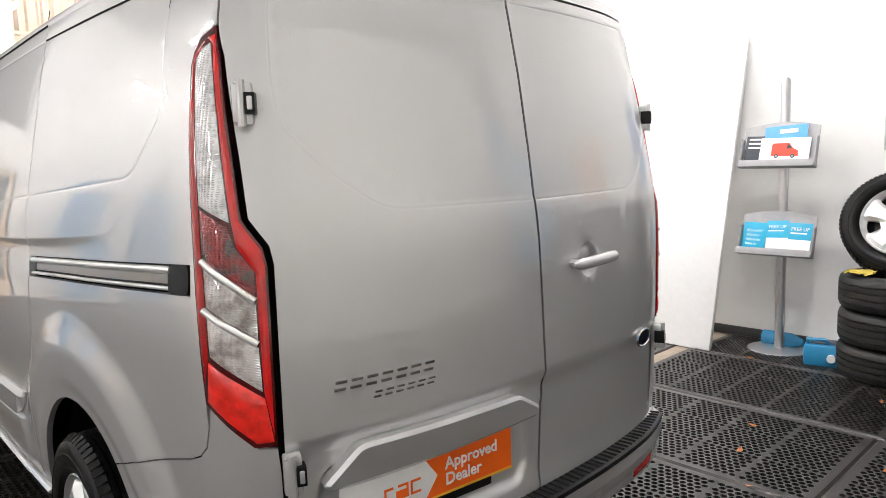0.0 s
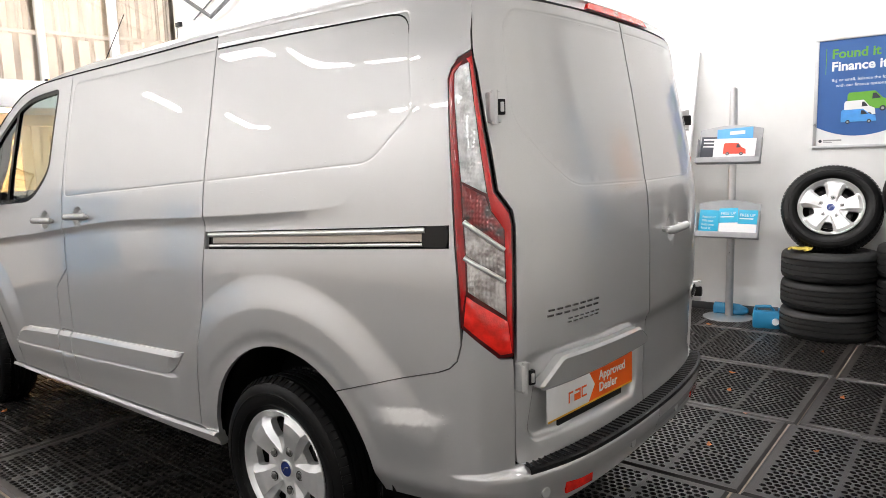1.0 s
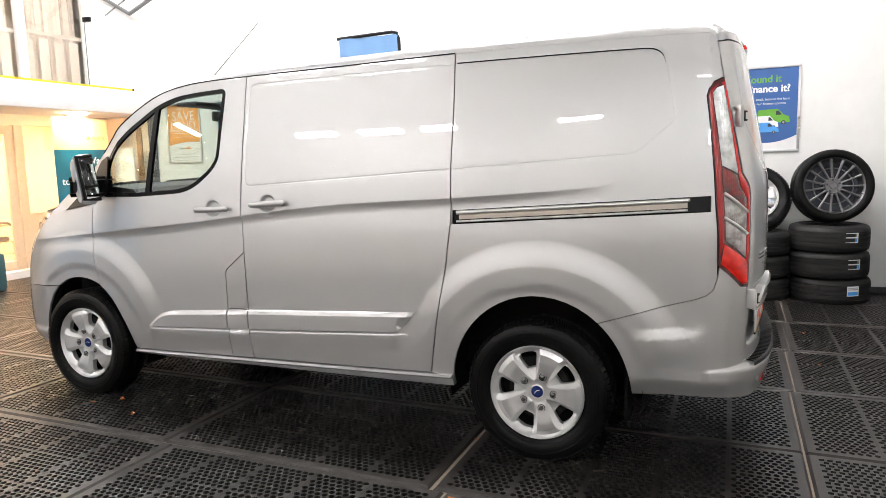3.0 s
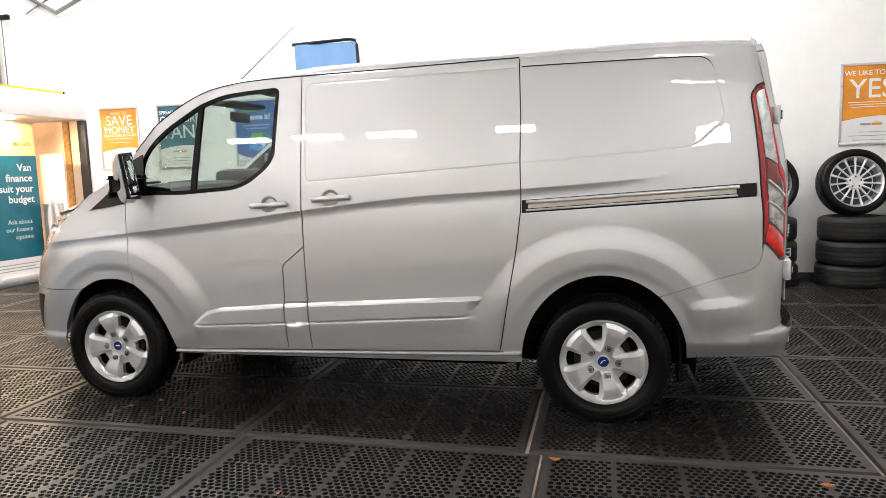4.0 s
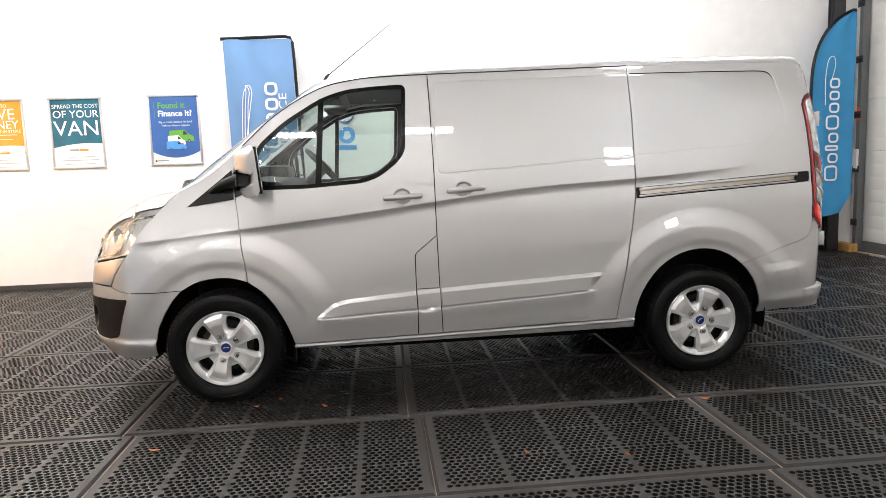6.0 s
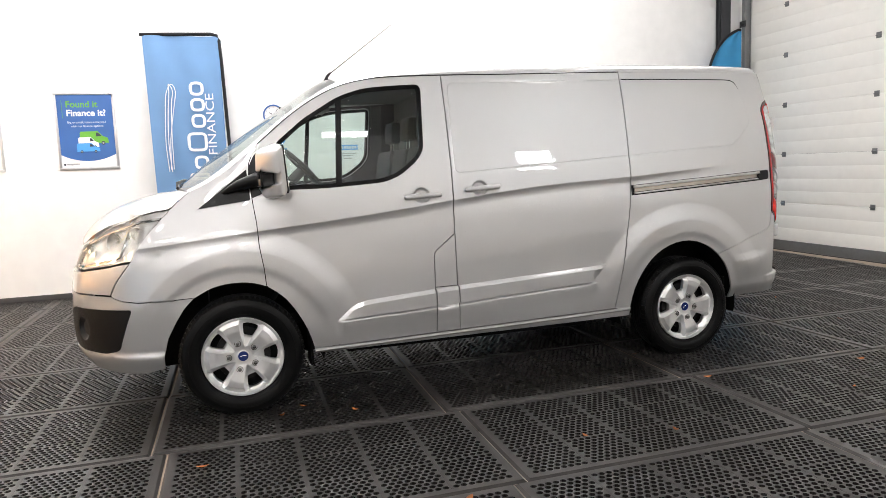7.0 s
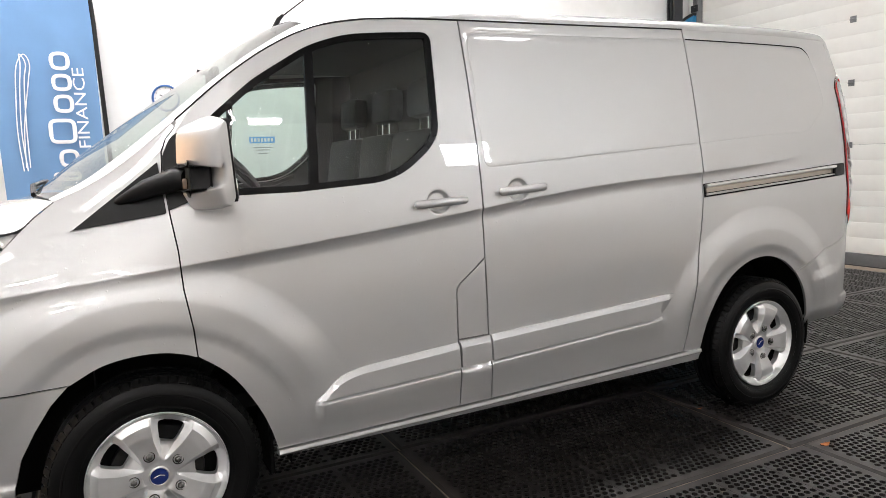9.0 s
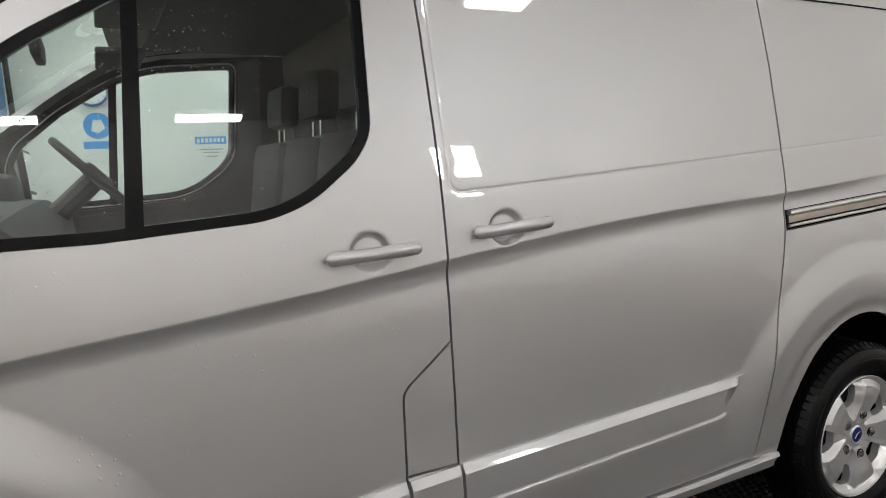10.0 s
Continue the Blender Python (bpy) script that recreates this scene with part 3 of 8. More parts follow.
# south wall: white wall round a sectional overhead door
structure("wall_south_east", (3.72, SOUTH_Y - 0.25, 0.0), (WALL_X, SOUTH_Y, TOP), WHITE_WALL, "white wall beside the overhead door")
structure("wall_south_west", (WEST_X, SOUTH_Y - 0.25, 0.0), (-2.6, SOUTH_Y, TOP), GREY_WALL, "pale wall beside the overhead door")
structure("wall_south_top", (-2.6, SOUTH_Y - 0.25, 4.35), (3.72, SOUTH_Y, TOP), WHITE_WALL, "white wall above the overhead door")
door = tagged(new("sectional_door"), "closed white sectional overhead door with steel hinges", "door", kind="structure")
rng = random.Random(4)
bm = box_bm(bmesh.new(), (-2.6, SOUTH_Y - 0.09, 0.0), (3.72, SOUTH_Y - 0.045, 0.135), 0.01)
part("bottom_seal", bm, GREY_STEEL, door, "grey bottom rail and rubber seal")
section = None
for i in range(6):
    z0 = 0.137 + (0.53 if i else 0.0) + 0.684 * max(i - 1, 0)
    h = 0.528 if i == 0 else 0.682
    bm = bmesh.new()
    n = max(1, round(h / 0.171))
    for k in range(n):
        a, b = z0 + h * k / n, z0 + h * (k + 1) / n
        deep = 0.006 if k else 0.012
        box_bm(bm, (-2.6, SOUTH_Y - 0.085, a + 0.001), (3.70, SOUTH_Y - 0.049, b - 0.001), 0.0018)
    box_bm(bm, (-2.6, SOUTH_Y - 0.085, z0), (3.70, SOUTH_Y - 0.051, z0 + h), 0.0)
    panel_ob = part("door_section", bm, DOOR_WHITE, door)
    if i < 5:
        for x in (3.02, 1.59, 0.16, -1.27):
            bm = box_bm(bmesh.new(), (x - 0.035, SOUTH_Y - 0.046, z0 + h - 0.035), (x + 0.035, SOUTH_Y - 0.041, z0 + h + 0.035), 0.002)
            tube_bm(bm, [(x - 0.033, SOUTH_Y - 0.036, z0 + h), (x + 0.033, SOUTH_Y - 0.036, z0 + h)], 0.009, 8)
            for dx in (-0.022, 0.022):
                for dz in (-0.022, 0.022):
                    tube_bm(bm, [(x + dx, SOUTH_Y - 0.042, z0 + h + dz), (x + dx, SOUTH_Y - 0.037, z0 + h + dz)], 0.006, 6)
            part("hinge", bm, GREY_STEEL, panel_ob, "grey steel hinge plate")
track = tagged(new("door_track"), "dark steel vertical track of the overhead door", "door track", kind="structure")
bm = box_bm(bmesh.new(), (3.705, SOUTH_Y - 0.045, 0.0), (3.775, SOUTH_Y + 0.06, 4.4), 0.006)
part("channel", bm, GREY_STEEL, track)
for z in np.arange(0.35, 4.3, 0.72):
    bm = box_bm(bmesh.new(), (3.68, SOUTH_Y + 0.061, z), (3.80, SOUTH_Y + 0.075, z + 0.09), 0.004)
    tube_bm(bm, [(3.73, SOUTH_Y + 0.075, z + 0.045), (3.73, SOUTH_Y + 0.10, z + 0.045)], 0.018, 10)
    part("bracket", bm, DARK_STEEL, track, "dark steel bracket with roller")
box_part("warning_sticker", (3.71, SOUTH_Y + 0.061, 1.76), (3.77, SOUTH_Y + 0.063, 1.93), PLATE_ORANGE, track, 0.0, "orange warning sticker")
box_part("junction_box", (3.70, SOUTH_Y + 0.061, 1.12), (3.76, SOUTH_Y + 0.095, 1.38), SOFT_WHITE, track, 0.006, "white junction box")
block = tagged(part("timber_block", box_bm(bmesh.new(), (3.55, -4.36, 0.0), (3.88, -4.24, 0.12), 0.006), TIMBER, None), "short brown timber block on the floor in the corner", "timber")
post = tagged(new("steel_post"), "black steel post in the corner by the overhead door", "post")
box_part("web", (3.79, -4.20, 0.0), (3.815, -4.06, TOP), DARK_STEEL, post)
for x in (3.74, 3.85):
    box_part("flange", (x - 0.008, -4.21, 0.0), (x + 0.008, -4.05, TOP), DARK_STEEL, post)
structure("baseboard_south", (-2.6, SOUTH_Y + 0.001, 0.0), (3.70, SOUTH_Y + 0.012, 0.012), SKIRTING, "dark threshold strip under the overhead door")

# north end: office front with a bulkhead and glazing above
structure("wall_north_low", (WEST_X, NORTH_Y, 0.0), (-2.45, NORTH_Y + 0.15, TOP), WHITE_WALL, "white wall beside the office front")
structure("wall_north_band", (-2.45, NORTH_Y, 2.06), (0.55, NORTH_Y + 0.15, 2.60), WHITE_WALL, "white band between the office windows")
# walls behind the unlit glazing, their shade put in as dark grey
structure("store_back", (-2.45, NORTH_Y + 1.6, 0.0), (0.40, NORTH_Y + 1.7, TOP), GREY_STEEL, "back wall of the unlit office, coloured dark for its shade")
structure("store_side", (-2.60, NORTH_Y + 0.15, 0.0), (-2.45, NORTH_Y + 1.7, TOP), GREY_STEEL, "side wall of the unlit office, coloured dark for its shade")
for i, (x0, x1) in enumerate(((-2.38, -1.42), (-1.36, -0.44), (-0.38, 0.50))):
    win = tagged(new("window_%d" % (i + 7)), "cream framed glazing of an unlit office", "window", kind="structure")
    bm = bmesh.new()
    for a, b in (((x0, 0.0), (x1, 0.30)), ((x0, 1.98), (x1, 2.058)), ((x0, 0.30), (x0 + 0.07, 1.98)), ((x1 - 0.07, 0.30), (x1, 1.98))):
        box_bm(bm, (a[0], NORTH_Y + 0.02, a[1]), (b[0], NORTH_Y + 0.08, b[1]), 0.004)
    part("window_frame", bm, CREAM_FRAME, win)
    box_part("pane", (x0 + 0.07, NORTH_Y + 0.045, 0.30), (x1 - 0.07, NORTH_Y + 0.051, 1.98), GLASS, win, 0.0)
    upper = tagged(new("window_%d" % (i + 10)), "tall internal window of an unlit upper office", "window", kind="structure")
    bm = bmesh.new()
    for a, b in (((x0, 2.602), (x1, 2.68)), ((x0, TOP - 0.12), (x1, TOP)), ((x0, 2.68), (x0 + 0.06, TOP - 0.12)), ((x1 - 0.06, 2.68), (x1, TOP - 0.12))):
        box_bm(bm, (a[0], NORTH_Y + 0.02, a[1]), (b[0], NORTH_Y + 0.08, b[1]), 0.004)
    part("window_frame", bm, SOFT_WHITE, upper)
    box_part("pane", (x0 + 0.06, NORTH_Y + 0.045, 2.68), (x1 - 0.06, NORTH_Y + 0.051, TOP - 0.12), GLASS, upper, 0.0)
wall_sign = tagged(new("wall_sign"), "grey lettering on the white wall reading VAN CENTRE", "sign")
NORTH = Matrix.Translation((-4.75, NORTH_Y - 0.006, 3.42)) @ Matrix.Rotation(radians(90), 4, "X")
text_part("lettering", "VAN CENTRE", 0.24, INK_GREY, wall_sign, NORTH @ Matrix.Translation((0.78, 0, 0)), depth=0.004, bold=0.002)
for k in range(5):
    box_part("logo_bar", (0.13 * k, 0.0, -0.004), (0.13 * k + 0.10, 0.17, 0.004), INK_GREY, wall_sign, 0.0, "", NORTH)
structure("office_back", (0.4, NORTH_Y + 2.8, 0.0), (WALL_X + 2.2, NORTH_Y + 2.95, TOP), CREAM, "cream back wall of the office")
structure("office_side", (WALL_X + 2.0, NORTH_Y - 1.2, 0.0), (WALL_X + 2.15, NORTH_Y + 2.8, TOP), CREAM, "cream side wall of the office")
structure("office_end", (0.40, NORTH_Y + 0.15, 0.0), (0.55, NORTH_Y + 2.8, TOP), CREAM, "cream end wall of the office")
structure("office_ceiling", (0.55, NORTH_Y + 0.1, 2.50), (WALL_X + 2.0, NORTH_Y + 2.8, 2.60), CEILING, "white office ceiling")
bulk = structure("bulkhead_beam", (-1.6, NORTH_Y - 1.14, 2.205), (WALL_X, NORTH_Y + 0.02, 2.525), SOFT_WHITE, "white boxed bulkhead over the office front", 0.006)
level = tagged(new("spirit_level"), "long yellow spirit level lying on the bulkhead", "spirit level")
box_part("beam", (1.32, NORTH_Y - 1.135, 2.526), (3.52, NORTH_Y - 1.095, 2.552), YELLOW, level, 0.005)
for x in (1.29, 3.52):
    box_part("end_cap", (x, NORTH_Y - 1.138, 2.526), (x + 0.03, NORTH_Y - 1.092, 2.555), BLACK_PLASTIC, level, 0.005, "black rubber end cap")
# upper glazing
for i, (x0, x1) in enumerate(((0.80, 1.72), (1.80, 2.72), (2.82, 3.79))):
    win = tagged(new("window_%d" % (i + 1)), "tall internal window with a pale blind behind it", "window", kind="structure")
    box_part("pane", (x0, NORTH_Y + 0.04, 2.66), (x1, NORTH_Y + 0.046, TOP - 0.12), GLASS, win, 0).visible_shadow = False
    bm = bmesh.new()
    cols = 40
    low, top_ = [], []
    for k in range(cols + 1):
        x = x0 + (x1 - x0) * k / cols
        y = NORTH_Y + 0.22 + 0.025 * math.sin(k * 0.95 + i) + 0.012 * math.sin(k * 2.3)
        low.append(bm.verts.new((x, y, 2.62)))
        top_.append(bm.verts.new((x, y, TOP - 0.05)))
    for k in range(cols):
        bm.faces.new([low[k], low[k + 1], top_[k + 1], top_[k]])
    part("blind", bm, CURTAIN, win, "pale brown fabric blind in soft folds")
    # raised strips and a band stand for room reflections in the glass
    for k in range(4):
        xx = x0 + (x1 - x0) * (k + 0.42) / 4
        box_part("blind_slat", (xx - 0.075, NORTH_Y + 0.11, 2.60), (xx + 0.075, NORTH_Y + 0.125, 3.28 + 0.03 * (k % 2)), CURTAIN, win, 0.004)
    box_part("blind_rail", (x0, NORTH_Y + 0.085, 3.29 + 0.03 * i), (x1, NORTH_Y + 0.105, 3.34 + 0.03 * i), CURTAIN, win, 0.004)
for i, (x0, x1) in enumerate(((0.55, 0.80), (1.72, 1.80), (2.72, 2.82), (3.79, WALL_X))):
    structure("mullion_%d" % (i + 1), (x0, NORTH_Y - 0.01, 2.566), (x1, NORTH_Y + 0.10, TOP), SOFT_WHITE, "white window mullion", 0.004)
structure("sill_band", (0.55, NORTH_Y + 0.02, 2.50), (WALL_X, NORTH_Y + 0.10, 2.566), SOFT_WHITE, "white sill band under the windows")
structure("window_head", (0.55, NORTH_Y - 0.005, TOP - 0.12), (WALL_X, NORTH_Y + 0.09, TOP), SOFT_WHITE, "white window head")
structure("upper_back", (0.4, NORTH_Y + 0.6, 2.62), (WALL_X, NORTH_Y + 0.7, TOP), CREAM, "cream wall behind the blinds")
# office front under the bulkhead
structure("office_head", (0.55, NORTH_Y, 2.06), (WALL_X + 2.0, NORTH_Y + 0.1, 2.50), CREAM_FRAME, "cream panelling over the office doors", 0.003)
for i, (x0, x1, glazed) in enumerate(((0.62, 1.50, True), (1.60, 2.50, True))):
    d = tagged(new("door_%d" % (i + 1)), "cream framed glazed office door, closed", "door", kind="structure")
    bm = bmesh.new()
    for a, b in (((x0, 0.0), (x0 + 0.13, 2.05)), ((x1 - 0.13, 0.0), (x1, 2.05)), ((x0 + 0.13, 1.93), (x1 - 0.13, 2.05)), ((x0 + 0.13, 0.0), (x1 - 0.13, 0.22))):
        box_bm(bm, (a[0], NORTH_Y + 0.02, a[1]), (b[0], NORTH_Y + 0.065, b[1]), 0.004)
    part("door_leaf", bm, CREAM_FRAME, d)
    box_part("pane", (x0 + 0.13, NORTH_Y + 0.038, 0.22), (x1 - 0.13, NORTH_Y + 0.044, 1.93), GLASS, d, 0).visible_shadow = False
    bm = tube_bm(bmesh.new(), [(x0 + 0.06, NORTH_Y + 0.02, 1.02), (x0 + 0.06, NORTH_Y - 0.04, 1.02), (x0 + 0.19, NORTH_Y - 0.045, 1.02)], 0.010, 8)
    part("door_handle", bm, ALUMINIUM, d, "metal lever handle")
    if i:
        bm = lathe_bm(bmesh.new(), [(0, 0.0001), (0, 0.045), (0.002, 0.045)], 20, Matrix.Translation((x0 + 0.19, NORTH_Y + 0.036, 1.83)) @ Matrix.Rotation(radians(-90), 4, "Z"))
        part("round_sticker", bm, STICKER_RED, d, "faded red round sticker")
        box_part("notice", (x0 + 0.15, NORTH_Y + 0.032, 1.20), (x0 + 0.22, NORTH_Y + 0.036, 1.26), STICKER_RED, d, 0.0)
for i, (x0, x1) in enumerate(((0.55, 0.62), (1.50, 1.60), (2.50, 2.62), (3.30, 3.42))):
    structure("frame_%d" % (i + 1), (x0, NORTH_Y - 0.01, 0.0), (x1, NORTH_Y + 0.10, 2.06), CREAM_FRAME, "cream door frame", 0.004)
w5 = tagged(new("window_5"), "cream framed office window over a low panel", "window", kind="structure")
box_part("low_panel", (2.62, NORTH_Y + 0.01, 0.0), (3.30, NORTH_Y + 0.07, 0.85), CREAM_FRAME, w5)
box_part("pane", (2.62, NORTH_Y + 0.038, 0.85), (3.30, NORTH_Y + 0.044, 2.06), GLASS, w5, 0).visible_shadow = False
structure("wall_office_east", (3.42, NORTH_Y, 0.0), (WALL_X + 2.0, NORTH_Y + 0.1, 2.06), CREAM, "cream wall panel by the office")
timber = tagged(part("timber_strip", box_bm(bmesh.new(), (3.855, 7.33, 0.0), (3.879, 7.43, 2.19), 0.006), TIMBER, None), "strand board strip standing against the cream panel", "timber")
end_post = tagged(part("black_post", box_bm(bmesh.new(), (WALL_X - 0.055, NORTH_Y - 1.14, 0.0), (WALL_X - 0.005, NORTH_Y - 1.02, 2.194), 0.006), DARK_STEEL, None), "black post at the end of the white wall", "post")
structure("panel_east", (WALL_X - 0.022, NORTH_Y - 1.018, 0.0), (WALL_X - 0.002, NORTH_Y - 0.002, 2.193), CREAM_FRAME, "cream panel beyond the black post", 0.003)
# lamps in the office, and unseen warm lamps added under the bulkhead
for x, y in ((2.0, NORTH_Y + 1.3), (3.4, NORTH_Y + 1.3), (5.0, NORTH_Y + 1.2)):
    lamp = tagged(new("office_light"), "warm square ceiling light in the office", "ceiling light", "office lights")
    box_part("frame", (x - 0.30, y - 0.30, 2.462), (x + 0.30, y + 0.30, 2.499), SOFT_WHITE, lamp)
    box_part("diffuser", (x - 0.27, y - 0.27, 2.452), (x + 0.27, y + 0.27, 2.461), WARM_TUBE, lamp, 0.0, "glowing diffuser")
for x in (-0.9, 0.9, 2.9):
    lamp = tagged(new("soffit_light"), "round warm lamp added under the bulkhead to warm the van's front", "downlight", "soffit lights")
    bm = lathe_bm(bmesh.new(), [(0.0, 0.0001), (0.0, 0.115), (0.012, 0.13), (0.024, 0.13)], 24, Matrix.Translation((x, NORTH_Y - 0.75, 2.180)) @ Matrix.Rotation(radians(-90), 4, "Y"))
    part("diffuser", bm, WARM_TUBE, lamp, "glowing diffuser")

# far side of the showroom, seen in the paint only: a high bright pane and blue banners
for i, y in enumerate((-2.7,)):
    win = tagged(new("window_%d" % (i + 6)), "high bright pane in the pale wall", "window", kind="structure")
    box_part("pane", (WEST_X + 0.002, y - 0.38, 3.62), (WEST_X + 0.010, y + 0.38, 4.52), GLOW_PANE, win, 0.0, "glowing pane")
    bm = bmesh.new()
    for a, b in (((y - 0.44, 3.56), (y + 0.44, 3.62)), ((y - 0.44, 4.52), (y + 0.44, 4.58)), ((y - 0.44, 3.62), (y - 0.38, 4.52)), ((y + 0.38, 3.62), (y + 0.44, 4.52))):
        box_bm(bm, (WEST_X + 0.001, a[0], a[1]), (WEST_X + 0.04, b[0], b[1]), 0.004)
    part("window_frame", bm, SOFT_WHITE, win)
for x in (-5.9, -4.25):
    far = tagged(new("blue_banner"), "plain blue fabric banner standing by the white wall", "banner", "blue banners")
    box_part("sheet", (x, NORTH_Y - 0.25, 0.12), (x + 0.85, NORTH_Y - 0.245, 2.05), FLAG_BLUE, far, 0.0)
    box_part("base", (x - 0.02, NORTH_Y - 0.34, 0.0), (x + 0.87, NORTH_Y - 0.16, 0.118), ALUMINIUM, far, 0.02, "silver roller base")
    box_part("top_rail", (x, NORTH_Y - 0.26, 2.05), (x + 0.85, NORTH_Y - 0.235, 2.075), ALUMINIUM, far)

# ceiling lights: twin strip lights over the showroom
def strip_light(x, y, tube, half=0.62, wide=0.06, drop=0.0, across=False):
    """A strip light hung under the ceiling, along the room or across it."""
    lamp = tagged(new("strip_light"), "long white strip light under the ceiling", "strip light", "strip lights")
    hx, hy = (half, wide) if across else (wide, half)
    z = TOP - drop
    box_part("housing", (x - hx - 0.02, y - hy - 0.02, z - 0.30), (x + hx + 0.02, y + hy + 0.02, z - 0.24), SOFT_WHITE, lamp, 0.006)
    box_part("diffuser", (x - hx, y - hy, z - 0.36), (x + hx, y + hy, z - 0.302), tube, lamp, 0.01, "glowing white diffuser")
    for k in (-0.8 * half, 0.8 * half):
        a = (x + k, y) if across else (x, y + k)
        part("hanger", tube_bm(bmesh.new(), [(a[0], a[1], z - 0.24), (a[0], a[1], TOP)], 0.006, 6), STEEL, lamp)


for y in (-1.7, 1.0, 3.6, 6.0):
    strip_light(-0.10, y, TUBE, 0.45)
    # unseen row, added to brighten the white wall
    strip_light(2.1, y + 1.1, TUBE, 0.55)
for y in (1.1, 3.5, 4.85, 6.2):
    strip_light(-7.8, y, FAR_TUBE, 0.42, 0.10)
for y in (-1.5, 3.15, 4.6, 6.1):
    strip_light(-4.6, y, MID_TUBE, 0.34 if y < 0 else 0.50, 0.13)
for x, drop in ((-4.15, 0.95), (-6.05, 0.55)):
    strip_light(x, 7.55, FAR_TUBE, 0.34, 0.05, drop, True)
beam = tagged(new("roof_beam"), "grey steel roof brace across the corner", "beam")
part("brace", tube_bm(bmesh.new(), [(3.80, 8.10, 4.10), (3.80, 7.30, 3.66), (3.80, 6.30, 4.05), (3.80, 5.30, 4.55)], 0.030, 10), GREY_STEEL, beam)
part("tie_rod", tube_bm(bmesh.new(), [(3.86, 7.85, 3.70), (3.86, 6.60, 4.25), (3.86, 5.20, 4.90)], 0.012, 8), GREY_STEEL, beam)
sensor = tagged(new("alarm_sensor"), "small black sensor on a thin conduit", "sensor")
box_part("body", (3.735, NORTH_Y - 0.15, 3.62), (3.785, NORTH_Y - 0.015, 3.69), BLACK_PLASTIC, sensor, 0.008)
part("conduit", tube_bm(bmesh.new(), [(3.76, NORTH_Y - 0.022, 3.62), (3.76, NORTH_Y - 0.022, 2.58)], 0.008, 8), GREY_STEEL, sensor)

# ---- the van ----
van = tagged(new("panel_van"), "silver panel van with a sliding side door, wet from the rain", "van")

GUTTER = smooth_line([(-0.835, 1.925), (-0.70, 1.940), (-0.40, 1.945), (0.0, 1.942), (0.423, 1.937), (0.96, 1.926), (1.29, 1.920), (1.664, 1.914), (1.955, 1.905), (2.12, 1.889),
                      (2.285, 1.852), (2.451, 1.772), (2.615, 1.660), (2.779, 1.525), (2.94, 1.398), (3.05, 1.326), (3.17, 1.272)], 6)


def gutter(a, b):
    k = (GUTTER[:, 0] > min(a, b)) & (GUTTER[:, 0] < max(a, b))
    line = [tuple(p) for p in GUTTER[k]]
    ends = [(q, float(np.interp(q, *GUTTER.T))) for q in (a, b)]
    return [ends[0]] + (line if a < b else line[::-1]) + [ends[1]]


def arch(y, r_h, r_v, a0, a1, n=16):
    return [(y + r_h * math.cos(radians(a)), 0.335 + r_v * math.sin(radians(a))) for a in np.linspace(a0, a1, n)]


def sill_z(s):
    return 0.334 + (2.512 - s) * 0.022


B_SEAM = [(1.664, 1.914), (1.658, 1.70), (1.653, 1.372), (1.652, 1.144), (1.65, 0.954)]
B_LOW = [(1.65, 0.954), (1.644, 0.634), (1.639, 0.526), (1.633, sill_z(1.633))]
FUEL = [(1.784, sill_z(1.78)), (1.782, 0.521), (1.786, 0.632), (1.786, 0.825), (1.783, 0.842), (1.772, 0.858), (1.65, 0.954)]
C_SEAM = [(0.423, 1.937), (0.422, 1.89), (0.416, 1.657), (0.419, 1.384), (0.416, 1.23), (0.419, 1.132), (0.444, 0.935), (0.504, 0.599), (0.543, sill_z(0.543))]
FRONT_SEAM = [(2.779, 0.728), (2.785, 0.824), (2.804, 0.958), (2.810, 1.09), (2.824, 1.203), (2.836, 1.35), (2.832, 1.42), (2.815, 1.462), (2.782, 1.502)]
ARCH_EDGE = [tuple(q) for q in smooth_line([(2.530, sill_z(2.53)), (2.555, 0.42), (2.59, 0.505), (2.645, 0.600), (2.70, 0.666), (2.775, 0.7215), (2.84, 0.747), (2.912, 0.758), (3.00, 0.754), (3.08, 0.735), (3.164, 0.692)], 5)]
FRONT_ARCH = [q for q in ARCH_EDGE[::-1] if q[0] < 2.774]
WINDOW = rounded([(2.712, 1.262), (2.722, 1.44), (2.68, 1.525), (2.518, 1.660), (2.303, 1.790), (2.154, 1.836), (1.99, 1.850), (1.797, 1.860), (1.816, 1.465), (1.86, 1.400), (1.971, 1.316), (2.071, 1.281), (2.4, 1.262)],
                 [0.02, 0.06, 0.06, 0.05, 0.10, 0.06, 0.02, 0.045, 0.08, 0.06, 0.05, 0.06, 0.0])
PANEL_SLIDE = rounded([(1.632, 1.866), (1.632, 1.60), (1.628, 1.316), (0.30, 1.392), (0.30, 1.889)], [0.045, 0, 0.04, 0, 0], 8)
PANEL_REAR = rounded([(0.60, 1.888), (0.60, 1.373), (-0.441, 1.436), (-0.598, 1.580), (-0.579, 1.69), (-0.545, 1.865), (-0.53, 1.893)], [0, 0, 0.05, 0.04, 0.02, 0.10, 0.06], 8)


def groove(poly, depth=0.004, width=0.0035, drop=0.002, blend=0.01):
    """A pressed panel: a fine line round it and a slight drop inside."""
    line = even(poly, 0.01)

    def relief(p):
        d = edge_distance(line, p)
        return -depth * np.exp(-(d / width) ** 2) - drop * contains(line, p) * smoothstep(0, blend, d)
    return relief, [inset(line, g) for g in (-2.2 * width, -width, 0.0, width, 2.2 * width)]


